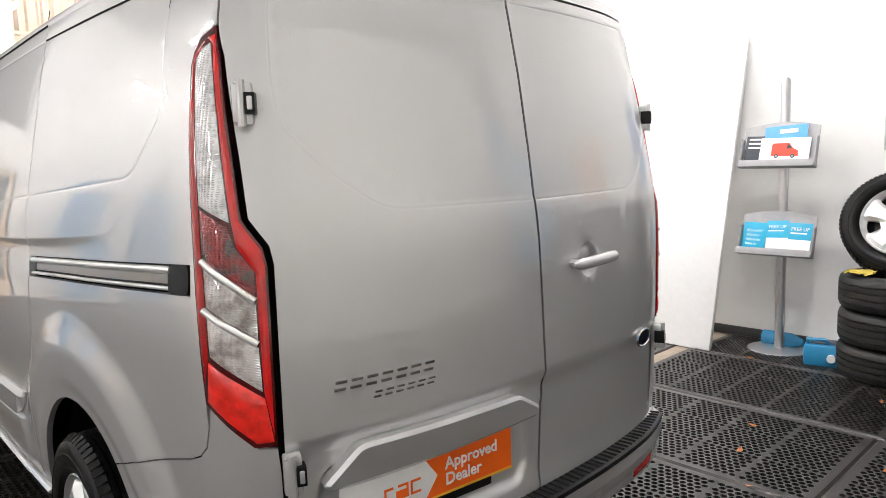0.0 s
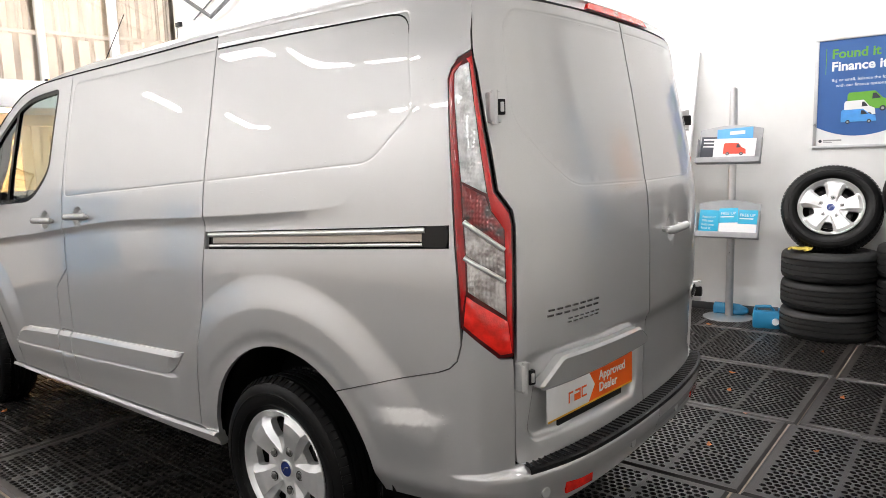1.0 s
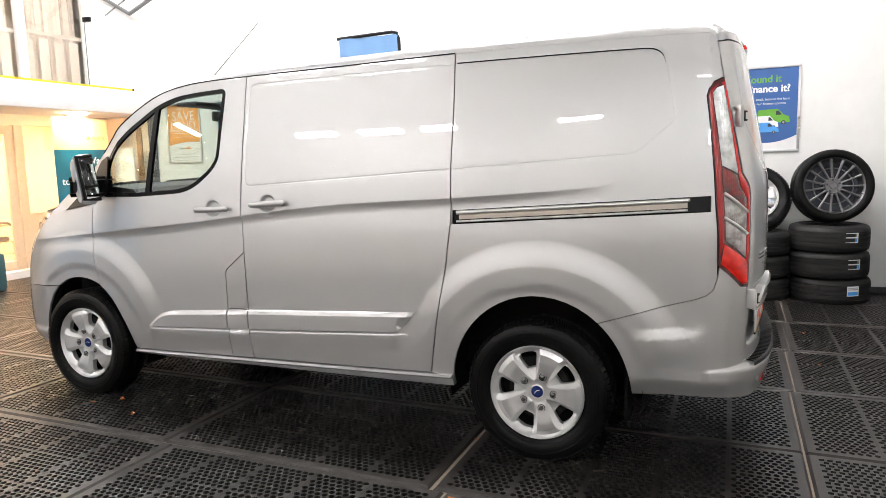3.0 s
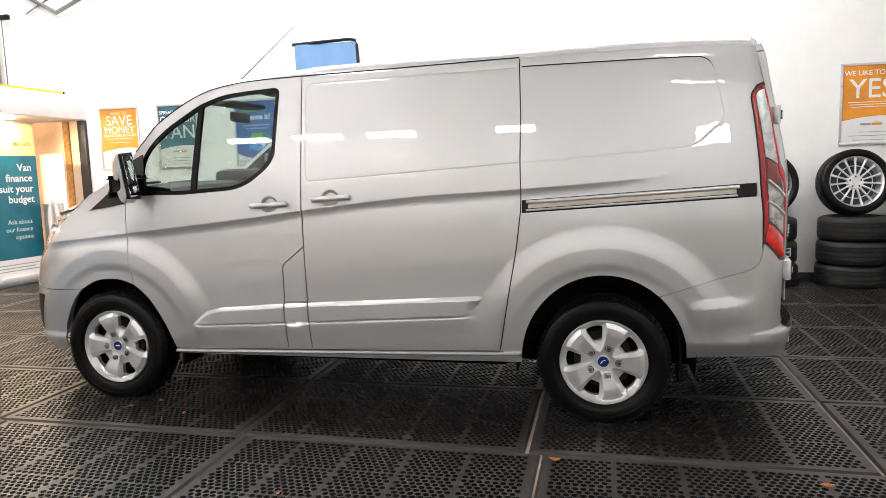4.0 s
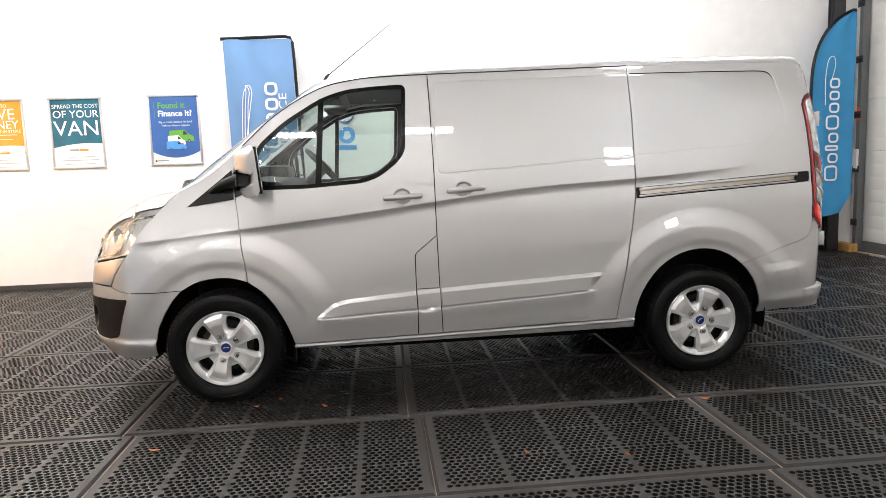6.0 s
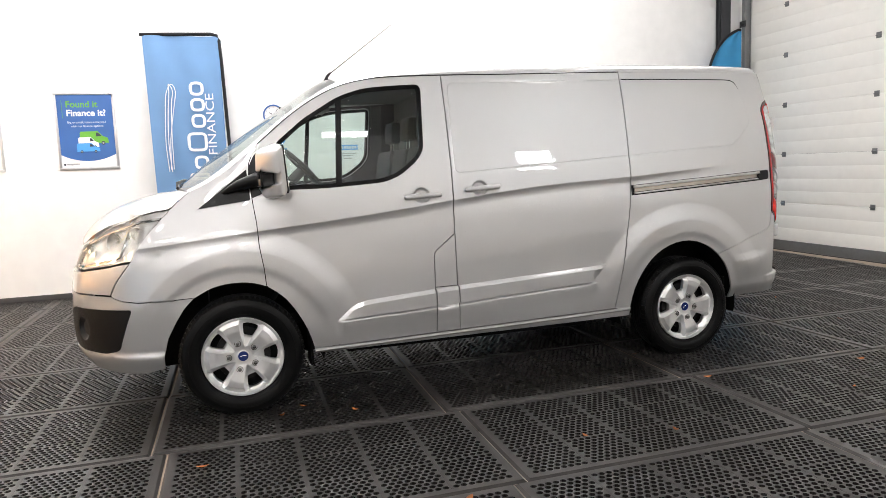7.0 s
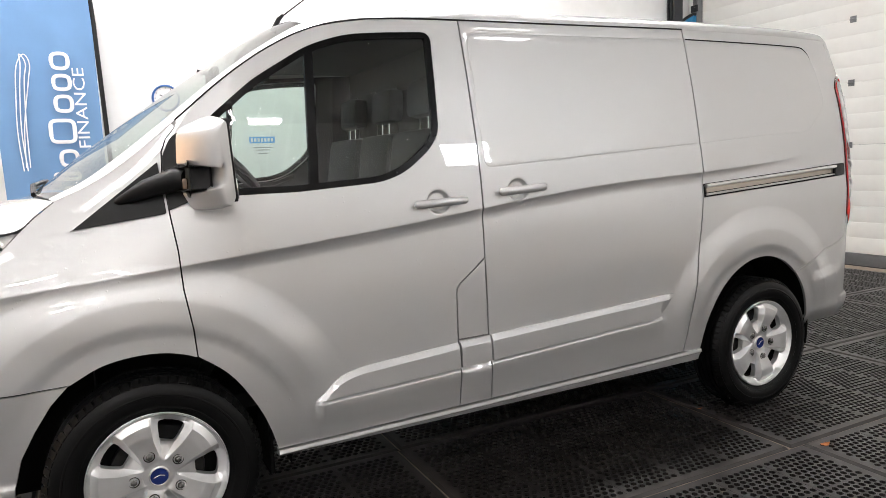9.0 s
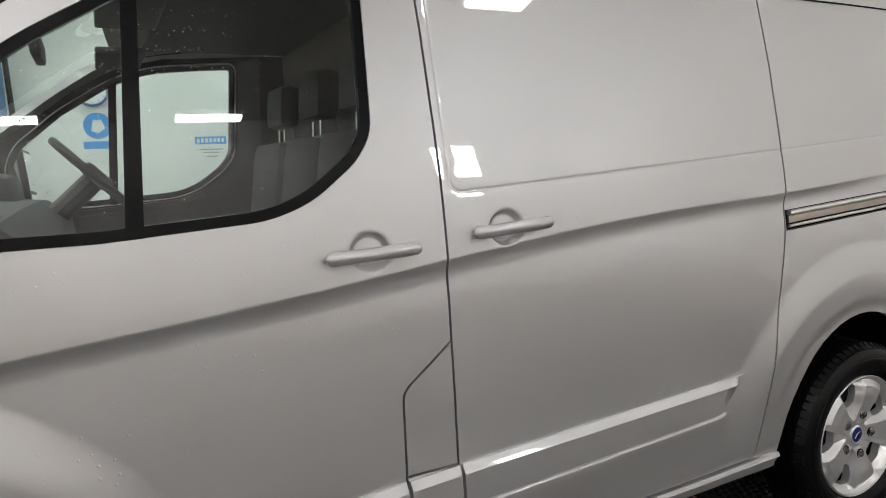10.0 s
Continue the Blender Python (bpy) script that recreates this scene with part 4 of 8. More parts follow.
def crease_lines(a, b):
    s = np.arange(a, b, 0.03)
    q = np.arange(max(a, 0.70), min(b, 2.41), 0.02)
    ledge = np.interp(q, [0.72, 1.634, 1.786, 1.95, 2.388], [0.576, 0.526, 0.519, 0.512, 0.492])
    return [np.stack([q, ledge - g], 1) for g in (0.0000, 0.0025, 0.008, 0.0135, 0.0165, 0.021, 0.04) if len(q) > 1] + [np.stack([s, np.interp(s, *CREASE.T) - g], 1) for g in (-0.02, -0.004, 0.0, 0.004, 0.010, 0.018, 0.028, 0.040, 0.054, 0.075)]


def flare_rings(y):
    """Lines along the edges of a wheel-arch flare."""
    return [[(y + r * math.cos(a), 0.335 + r * math.sin(a)) for a in np.linspace(0, 2 * math.pi, 200, endpoint=False)] for r in (0.47, 0.50, 0.53, 0.580, 0.596, 0.606, 0.620, 0.636, 0.655, 0.675, 0.695, 0.712, 0.725)]


def dents(centres, size=(0.054, 0.048), depth=0.019):
    """Finger hollows behind door handles."""
    def relief(p):
        out = np.zeros(len(p))
        for c in centres:
            r = np.hypot((p[:, 0] - c[0]) / size[0], (p[:, 1] - c[1]) / size[1])
            out -= depth * (1 - smoothstep(0.72, 1.0, r))
        return out
    rings = []
    for c in centres:
        for k in (0.4, 0.62, 0.75, 0.88, 1.0, 1.12):
            rings.append([(c[0] + size[0] * k * math.cos(a), c[1] + size[1] * k * math.sin(a)) for a in np.linspace(0, 2 * math.pi, 28, endpoint=False)])
    return relief, rings


DOOR_DENT, SLIDE_DENT = (1.848, 1.194), (1.478, 1.221)
slide_relief, slide_rings = groove(PANEL_SLIDE, depth=0.0022, width=0.003, drop=0.0005, blend=0.02)
rear_relief, rear_rings = groove(PANEL_REAR, depth=0.0014, width=0.0026, drop=0.0004, blend=0.02)

FRONT_DOOR = FRONT_SEAM + gutter(2.775, 1.664) + B_SEAM[1:] + FUEL[::-1][1:] + FRONT_ARCH[::-1]
SLIDE_DOOR = B_SEAM + B_LOW[1:] + C_SEAM[::-1] + gutter(0.423, 1.664)[1:-1]
for hand in (-1, 1):
    near = hand < 0
    fine = dict(res=0.026, edge=0.014) if near else dict(res=0.07, edge=0.04)
    d_relief, d_rings = dents([DOOR_DENT])
    front_door = skin_part("front_door", FRONT_DOOR, PAINT, van, hand=hand, holes=[WINDOW], lines=crease_lines(1.6, 2.85), shape=d_relief if near else None, rings=d_rings + flare_rings(2.933) if near else (), **fine)
    glass_line = inset(even(WINDOW, 0.015), 0.024)
    bm = bmesh.new()
    sheet(bm, inset(even(WINDOW, 0.015), 0.001), holes=[glass_line], hand=hand, out=-0.002, lip=0.02, res=0.05, edge=0.015)
    bar = [(2.284, 1.80), (2.316, 1.78), (2.354, 1.262), (2.320, 1.264)]
    sheet(bm, bar, hand=hand, out=-0.002, lip=0.02, res=0.05)
    part("window_frame", bm, BLACK_GLOSS, front_door, "gloss black window surround")
    bm = bmesh.new()
    sheet(bm, inset(even(WINDOW, 0.02), 0.012), hand=hand, out=-0.010, lip=0.0, res=0.06)
    pane = part("window_pane", bm, CAR_GLASS, front_door, "clear side window beaded with rain")
    pane.visible_shadow = False
    # sliding door
    s_relief, s_rings = dents([SLIDE_DENT])
    sliding_door = skin_part("sliding_door", SLIDE_DOOR, PAINT, van, hand=hand, lines=crease_lines(0.3, 1.75), rings=(slide_rings + s_rings) if near else (),
                             shape=(lambda p: slide_relief(p) + s_relief(p)) if near else None, **fine)
    skin_part("fuel_flap", [(1.65, 0.954), (1.772, 0.858), (1.783, 0.842), (1.786, 0.825), (1.786, 0.632), (1.644, 0.634)], PAINT, van, hand=hand, **fine)
    skin_part("pillar_panel", [(1.786, 0.632), (1.782, 0.521), (1.784, sill_z(1.78)), (1.633, sill_z(1.63)), (1.639, 0.526), (1.644, 0.634)], PAINT, van, hand=hand, **fine)
    # rear quarter
    LAMP_EDGE = [(-0.778, 0.955), (-0.774, 1.10), (-0.766, 1.20), (-0.757, 1.36), (-0.742, 1.50), (-0.731, 1.60), (-0.722, 1.668), (-0.731, 1.698), (-0.765, 1.726), (-0.826, 1.746)]
    QUARTER = C_SEAM + [(0.425, 0.352)] + arch(0.0, 0.424, 0.459, 6, 131, 18) + [(-0.40, 0.722), (-0.506, 0.754), (-0.69, 0.806), (-0.735, 0.824), (-0.764, 0.85), (-0.779, 0.90)] + LAMP_EDGE \
        + [(-0.818, 1.80), (-0.828, 1.86), (-0.835, 1.925)] + gutter(-0.835, 0.423)[1:]
    RAIL = [(0.412, 1.189), (0.412, 1.124), (-0.745, 1.184), (-0.745, 1.250)]
    skin_part("side_panel", QUARTER, PAINT, van, hand=hand, holes=[inset(even(RAIL, 0.05), -0.001)] if near else (), lines=crease_lines(-0.6, 0.42), rings=rear_rings + flare_rings(0.0) if near else (), shape=rear_relief if near else None, **fine)
    # front wing
    LAMP_SIDE = [(3.500, 0.905), (3.470, 0.96), (3.430, 1.016), (3.375, 1.08), (3.330, 1.125), (3.277, 1.180)]
    WING_ARCH = [q for q in ARCH_EDGE if q[0] > 2.784]
    WING = WING_ARCH + [(3.30, 0.686), (3.47, 0.684), (3.56, 0.693), (3.615, 0.708), (3.638, 0.720), (3.60, 0.79)] + LAMP_SIDE + [(3.23, 1.225), (3.17, 1.272)] + gutter(3.17, 2.79)[1:] + FRONT_SEAM[::-1]
    skin_part("front_wing", WING, PAINT, van, gap=0.002, hand=hand, lines=crease_lines(2.75, 3.6), rings=flare_rings(2.933) if near else (), **fine)
    # black quarter trims
    skin_part("quarter_trim", rounded([(3.133, 1.172), (2.845, 1.392), (2.831, 1.212)], [0.012, 0.01, 0.01]), BLACK_PLASTIC, van, hand=hand, out=0.006, lip=0.008, res=0.05, label="black plastic corner trim")
    skin_part("mirror_mount", rounded([(2.829, 1.218), (2.838, 1.40), (2.80, 1.478), (2.70, 1.515), (2.66, 1.285)], [0.01, 0.02, 0.03, 0.02, 0.02]), BLACK_PLASTIC, front_door, gap=0.004, hand=hand, out=0.007, lip=0.01, res=0.05, label="black plastic mirror mount")
    # sill
    bm = bmesh.new()
    sheet(bm, [(2.528, sill_z(2.52) - 0.004), (0.428, sill_z(0.43) - 0.004), (0.428, sill_z(0.43) - 0.062), (2.528, sill_z(2.52) - 0.030)], hand=hand, out=0.010, lip=0.04, res=0.05,
          shape=lambda p: 0.012 * np.clip((sill_z(p[:, 0]) - p[:, 1] - 0.004) / 0.009, 0, 1) - 0.016 * np.clip((sill_z(p[:, 0]) - p[:, 1] - 0.017) / 0.010, 0, 1), lines=[[(2.52, sill_z(2.52) - g), (0.435, sill_z(0.435) - g)] for g in (0.013, 0.0135, 0.017, 0.0175, 0.027, 0.0275)])
    part("sill", bm, PAINT, van)
    # side mouldings, one on each panel
    MOULD_TOP = [(2.392, 0.490), (2.36, 0.516), (2.32, 0.548), (2.295, 0.566), (2.27, 0.578), (2.24, 0.587), (2.20, 0.595), (1.790, 0.624), (1.637, 0.633), (0.612, 0.683), (0.668, 0.620), (0.69, 0.598)]
    def moulding(name, outline, parent):
        def depth(p):
            """Metres below the moulding's sloping top edge."""
            return edge_distance(np.array(MOULD_TOP), p, False)
        rims = [np.array(MOULD_TOP) - (0.0, g) for g in (0.0225, 0.0235)]
        skin_part(name, outline, PAINT, parent, gap=0.0012, hand=hand, res=0.03, edge=0.010, lines=rims, lip=0.02, out=0.006, sharp=18,
                  shape=lambda p: 0.0145 * np.clip(depth(p) / 0.023, 0, 1))
    moulding("door_moulding", rounded([(2.388, 0.492), (2.285, 0.575), (2.20, 0.595), (1.790, 0.624), (1.786, 0.519), (1.95, 0.512)], [0.008, 0.03, 0.03, 0, 0, 0]), front_door)
    moulding("pillar_moulding", [(1.782, 0.624), (1.644, 0.633), (1.640, 0.526), (1.780, 0.519)], van)
    moulding("sliding_door_moulding", rounded([(1.637, 0.633), (0.612, 0.683), (0.668, 0.620), (0.72, 0.576), (1.634, 0.526)], [0, 0.006, 0.01, 0.03, 0]), sliding_door)
    # door handles: a bowed grip with rounded ends
    for owner, (c, z) in ((front_door, (1.845, 1.192)), (sliding_door, (1.467, 1.222))):
        bm = bmesh.new()
        line, rad = [], []
        for q in (-1, -0.985, -0.95, -0.9, -0.7, -0.45, -0.2, 0, 0.2, 0.45, 0.7, 0.9, 0.95, 0.985, 1):
            s = c + 0.116 * q
            p = skin(s, z + (0.004 if owner is front_door else 0.006) * -q, 0.026 - 0.012 * q ** 4, hand)
            line.append(p)
            rad.append(0.0158 * math.sqrt(max(0.05, 1 - (max(0.0, abs(q) - 0.88) / 0.12) ** 2)))
        tube_bm(bm, line, rad, 12)
        bmesh.ops.scale(bm, vec=(0.70, 1, 1.0), space=Matrix.Translation(-Vector(line[7])), verts=bm.verts)
        for q in (-0.9, 0.9):
            tube_bm(bm, [skin(c + 0.116 * q * 0.9, z, -0.01, hand), skin(c + 0.116 * q * 0.9, z, 0.02, hand)], 0.011, 8)
        part("door_handle", bm, PAINT, owner, "body-coloured pull handle")
    # tail lamp: dark red case, clear and red lenses
    LAMP = LAMP_EDGE + [(-0.852, 1.68), (-0.880, 1.47), (-0.893, 1.345), (-0.936, 1.287), (-0.943, 1.25), (-0.940, 0.862), (-0.889, 0.860)]
    tail_lamp = skin_part("tail_lamp", LAMP, LAMP_DARK, van, gap=0.002, hand=hand, res=0.02, edge=0.012, lip=0.03, out=0.004)

    def lens(name, outline, material, label, proud):
        line = even(outline, 0.012)
        bm = bmesh.new()
        sheet(bm, line, hand=hand, res=0.018, edge=0.012, lip=0.006, out=proud, rings=[inset(line, 0.006)], shape=lambda p: 0.006 * smoothstep(0, 0.012, edge_distance(line, p)))
        part(name, bm, material, tail_lamp, label)
    lens("red_edge", [(-0.800, 1.720), (-0.826, 1.726), (-0.846, 1.66), (-0.873, 1.47), (-0.887, 1.343), (-0.930, 1.282), (-0.936, 1.25), (-0.933, 0.885), (-0.918, 0.985), (-0.917, 1.235), (-0.880, 1.290), (-0.870, 1.345), (-0.846, 1.55), (-0.818, 1.705)], LENS_RED, "red lens border", 0.006)
    lens("front_edge", [(-0.728, 1.664), (-0.738, 1.692), (-0.785, 1.716), (-0.772, 1.702), (-0.750, 1.680), (-0.765, 1.554), (-0.785, 1.374), (-0.792, 1.26), (-0.799, 1.155), (-0.800, 1.06), (-0.786, 1.0), (-0.780, 1.10), (-0.772, 1.20), (-0.763, 1.36), (-0.748, 1.50), (-0.737, 1.60)], LENS_DEEP, "deep red front border", 0.005)
    lens("upper_lens", [(-0.754, 1.678), (-0.775, 1.700), (-0.812, 1.709), (-0.842, 1.552), (-0.867, 1.340), (-0.790, 1.376), (-0.770, 1.55)], LENS_CLEAR, "clear ribbed upper lens", 0.007)
    lens("brake_lens", [(-0.791, 1.368), (-0.862, 1.332), (-0.875, 1.292), (-0.913, 1.240), (-0.913, 1.185), (-0.796, 1.268)], LENS_SMOKE, "smoked red lens", 0.006)
    lens("indicator_lens", [(-0.797, 1.254), (-0.913, 1.172), (-0.913, 1.095), (-0.803, 1.166)], LENS_LOW, "clear indicator lens", 0.006)
    lens("reverse_lens", [(-0.804, 1.152), (-0.913, 1.080), (-0.915, 0.985), (-0.806, 1.062)], LENS_LOW, "clear reversing lens", 0.006)
    lens("fog_lens", [(-0.801, 1.048), (-0.919, 0.970), (-0.932, 0.875), (-0.896, 0.872), (-0.790, 0.962)], LENS_BRIGHT, "bright red fog lens", 0.007)
    bm = bmesh.new()
    for z0, z1 in ((1.262, 1.179), (1.160, 1.088)):
        tube_bm(bm, [skin(s, z, 0.009, hand) for s, z in zip(np.linspace(-0.797, -0.912, 8), np.linspace(z0, z1, 8))], 0.0075, 14)
    part("chrome_bar", bm, RAIL_EDGE, tail_lamp, "chrome lens divider")
    # head lamp
    HEAD = LAMP_SIDE + [(3.37, 1.170), (3.50, 1.147), (3.65, 1.124), (3.80, 1.100), (3.92, 1.066), (4.03, 1.035), (4.12, 0.995), (4.16, 0.955), (4.15, 0.870), (4.12, 0.838), (4.0, 0.838), (3.85, 0.856), (3.694, 0.876), (3.60, 0.893)]
    head_lamp = skin_part("head_lamp", HEAD, LAMP_CASE, van, gap=0.004, hand=hand, res=0.03, lip=0.02, out=-0.026, edge=0.015)
    inner = inset(even(HEAD, 0.02), 0.004)
    bm = bmesh.new()
    sheet(bm, inner, hand=hand, res=0.03, lip=0.0, out=0.002)
    lens_ob = part("lens", bm, CAR_GLASS_CLEAR, head_lamp, "clear headlamp cover")
    lens_ob.visible_shadow = False
    for s, z, r in ((3.70, 0.990, 0.070), (3.93, 0.935, 0.058), (3.47, 1.055, 0.036)):
        bm = bmesh.new()
        p, q = Vector(skin(s, z, -0.012, hand)), Vector(skin(s, z, -0.05, hand))
        tube_bm(bm, [p, p + (q - p) * 0.3, q], [r, r * 0.8, r * 0.35], 20, False)
        tube_bm(bm, [q + (p - q) * 0.15, q + (p - q) * 0.5], [r * 0.36, r * 0.28], 12)
        part("reflector", bm, REFLECTOR, head_lamp, "bright reflector bowl")
    bm = bmesh.new()
    tube_bm(bm, [skin(s, z, -0.014, hand) for s, z in ((3.33, 1.130), (3.45, 1.115), (3.58, 1.095), (3.72, 1.07), (3.86, 1.035), (4.0, 0.99), (4.09, 0.94))], 0.009, 8)
    tube_bm(bm, [skin(s, z, -0.016, hand) for s, z in ((3.56, 1.06), (3.575, 0.99), (3.60, 0.93), (3.68, 0.905), (3.82, 0.880), (3.97, 0.862), (4.10, 0.858))], 0.011, 8)
    part("chrome_trim", bm, CHROME, head_lamp, "chrome lamp trim")
    # rear hinges
    for z, s0 in ((1.580, -0.888), (0.800, -0.948)):
        a = Vector(skin(s0, z, 0.0, hand))
        n = (Vector(skin(s0 - 0.03, z, 0.05, hand)) - Vector(skin(s0 - 0.03, z, 0.0, hand))).normalized()
        t = (Vector(skin(s0 - 0.06, z, 0, hand)) - Vector(skin(s0 + 0.01, z, 0, hand))).normalized()
        m = Matrix.Translation(a) @ Matrix((t, n, Vector((0, 0, 1)))).transposed().to_4x4()
        bm = box_bm(bmesh.new(), (-0.004, -0.006, -0.043), (0.036, 0.026, -0.018), 0.006, m)
        box_bm(bm, (-0.004, -0.006, 0.018), (0.036, 0.026, 0.043), 0.006, m)
        box_bm(bm, (-0.004, -0.006, -0.040), (0.020, 0.034, 0.040), 0.007, m)
        box_bm(bm, (0.027, 0.010, -0.014), (0.038, 0.041, 0.014), 0.003, m)
        tube_bm(bm, [m @ Vector((0.014, 0.026, -0.047)), m @ Vector((0.014, 0.026, 0.047))], 0.010, 10)
        part("door_hinge", bm, PAINT, van, "painted external hinge")
        # black block stands for the hinge's square recess
        bm = box_bm(bmesh.new(), (0.021, 0.002, -0.022), (0.043, 0.037, 0.022), 0.003, m)
        part("hinge_stop", bm, BLACK_PLASTIC, van, "black block for the square recess in the hinge")
    # rear door
    split = [(-1.731, 1.914), (-1.733, 1.80), (-1.733, 1.68), (-1.722, 1.45), (-1.716, 1.36), (-1.716, 1.31), (-1.726, 1.10), (-1.733, 0.95), (-1.739, 0.86), (-1.739, 0.79), (-1.733, 0.76), (-1.730, 0.60), (-1.7284, 0.492)]
    if hand > 0:
        split = [(2 * S_REAR - s, z) for s, z in split]
    HINGE_EDGE = [(-0.842, 1.893), (-0.836, 1.86), (-0.828, 1.80), (-0.832, 1.750), (-0.860, 1.68), (-0.888, 1.47), (-0.902, 1.345), (-0.944, 1.289), (-0.951, 1.25), (-0.948, 0.86), (-0.948, 0.80), (-0.952, 0.525)]
    REAR_DOOR = HINGE_EDGE + [(-0.965, 0.516), (-1.2, 0.503), (-1.5, 0.494)] + split[::-1] + [(-1.5, 1.914), (-1.2, 1.912), (-0.95, 1.906), (-0.87, 1.900)]
    PANE = rounded([(-1.04, 1.872), (-0.985, 1.80), (-0.977, 1.64), (-0.987, 1.545), (-1.10, 1.432), (-1.222, 1.346), (-2.2, 1.335), (-2.2, 1.872)], [0.05, 0.05, 0.02, 0.05, 0, 0.06, 0, 0], 8)
    pane_relief, pane_rings = groove(PANE, depth=0.0020, width=0.0028, drop=0.0022, blend=0.008)
    RECESS = rounded([(-1.030, 0.790), (-0.994, 0.61), (-1.03, 0.566), (-1.655, 0.545), (-1.69, 0.60), (-1.69, 0.79)], 0.04)
    recess_line = even(RECESS, 0.012)

    def rear_shape(p, mine=near):
        out = pane_relief(p) - 0.016 * (1 - smoothstep(0.815, 0.862, p[:, 1])) + 0.010 * (1 - smoothstep(0.50, 0.58, p[:, 1]))
        if not mine:
            c = 2 * S_REAR + 1.845 + 0.105
            r = np.hypot((p[:, 0] - c) / 0.052, (p[:, 1] - 1.15) / 0.056)
            out = out - 0.016 * (1 - smoothstep(0.65, 1.0, r))
        if mine:
            out = out - 0.022 * contains(recess_line, p) * smoothstep(0.0, 0.028, edge_distance(recess_line, p))
        return out
    lines = [[(-0.95, z), (-1.75, z)] for z in (0.87, 0.85, 0.83, 0.81, 0.79)]
    rear_door = skin_part("rear_door", REAR_DOOR, PAINT, van, gap=0.004, hand=hand, res=0.024, edge=0.014, rings=pane_rings + ([recess_line, inset(recess_line, 0.012), inset(recess_line, 0.028)] if near else dents([(2 * S_REAR + 1.95, 1.15)])[1]), lines=lines, shape=rear_shape)

# black backing added behind the rear doors, lamps and shut lines to darken their gaps
for hand in (-1, 1):
    bm = bmesh.new()
    SHELL = [(3.20, 0.70), (3.12, 1.15), (2.90, 1.40), (2.70, 1.56), (2.45, 1.74), (2.28, 1.83), (2.1, 1.87), (1.6, 1.895), (0.4, 1.915), (-0.6, 1.92), (-0.84, 1.90), (-1.2, 1.91), (S_REAR, 1.915), (S_REAR, 0.46), (-0.95, 0.46), (-0.5, 0.5), (-0.40, 0.56)] + arch(0.0, -0.50, 0.53, 25, 155, 14) \
        + [(0.5, 0.40), (2.46, 0.36), (2.5, 0.5), (2.60, 0.68), (2.75, 0.80), (2.93, 0.84), (3.1, 0.80)]
    sheet(bm, SHELL, holes=[inset(even(WINDOW, 0.03), -0.004)], hand=hand, out=-0.034, lip=0, res=0.10, edge=0.05, shape=lambda p: -0.03 * (1 - smoothstep(-1.1, -0.95, p[:, 0])))
    part("inner_shell", bm, BLACK_RUBBER, van, "black backing that keeps the panel gaps dark")

# black filler added in the gap between the rear doors so it reads dark
bm = bmesh.new()
line = [(-1.731, 1.90), (-1.733, 1.80), (-1.733, 1.68), (-1.722, 1.45), (-1.716, 1.36), (-1.716, 1.31), (-1.726, 1.10), (-1.733, 0.95), (-1.739, 0.86), (-1.739, 0.79), (-1.733, 0.76), (-1.730, 0.60), (-1.7284, 0.50)]
tube_bm(bm, [skin(s, z, -0.013 - 0.016 * float(1 - smoothstep(0.80, 0.865, z)), -1) for s, z in even(line, 0.03, False)], 0.009, 6)
part("door_seal", bm, BLACK_RUBBER, van, "black filler that darkens the gap between the rear doors")

# rear garnish, plate, letters, handle, badge: all on the rear doors
left_door = [o for o in van.children if o.name.startswith("rear_door")][0]
right_door = [o for o in van.children if o.name.startswith("rear_door")][1]
GARNISH = rounded([(-1.028, 0.752), (-1.118, 0.836), (-1.605, 0.830), (-1.702, 0.772), (-1.690, 0.745), (-1.050, 0.736)], [0.012, 0.02, 0.02, 0.012, 0.008, 0.008])
gl = even(GARNISH, 0.012)
skin_part("plate_garnish", GARNISH, PAINT, left_door, gap=0, res=0.02, edge=0.012, lip=0.05, rings=[inset(gl, 0.0097), inset(gl, 0.0105)], out=0.004,
          shape=lambda p: 0.009 * np.clip(edge_distance(gl, p) / 0.010, 0, 1) + 0.013 * np.clip((p[:, 1] - 0.735) / 0.10, 0, 1), sharp=16, label="body-coloured grip above the plate")


def on_rear(s, z, out, hand=-1):
    """A frame on the rear face: x along it to the right as seen from behind, y up, z out of it."""
    o = Vector(skin(s, z, out, hand))
    right = (Vector(skin(s - 0.1, z, 0, hand)) - Vector(skin(s + 0.1, z, 0, hand))).normalized()
    if hand > 0:
        right = -right
    up = Vector((0, 0, 1))
    n = right.cross(up).normalized()
    up = n.cross(right)
    m = Matrix((right, up, n)).transposed().to_4x4()
    m.translation = o
    return m


plate_m = on_rear(-1.332, 0.682, -0.018)
bm = box_bm(bmesh.new(), (-0.26, -0.057, 0), (0.26, 0.057, 0.004), 0.0015, plate_m)
plate = part("show_plate", bm, PLATE_WHITE, left_door, "white and orange dealer show plate")


def flat(name, pts, material, parent, m, h=0.0008, label=""):
    """A thin flat shape on a frame's plane."""
    bm = bmesh.new()
    top = [bm.verts.new(m @ Vector((x, y, h))) for x, y in pts]
    low = [bm.verts.new(m @ Vector((x, y, 0))) for x, y in pts]
    bm.faces.new(top)
    for i in range(len(pts)):
        j = (i + 1) % len(pts)
        bm.faces.new([top[i], low[i], low[j], top[j]])
    bmesh.ops.recalc_face_normals(bm, faces=bm.faces)
    return part(name, bm, material, parent, label)


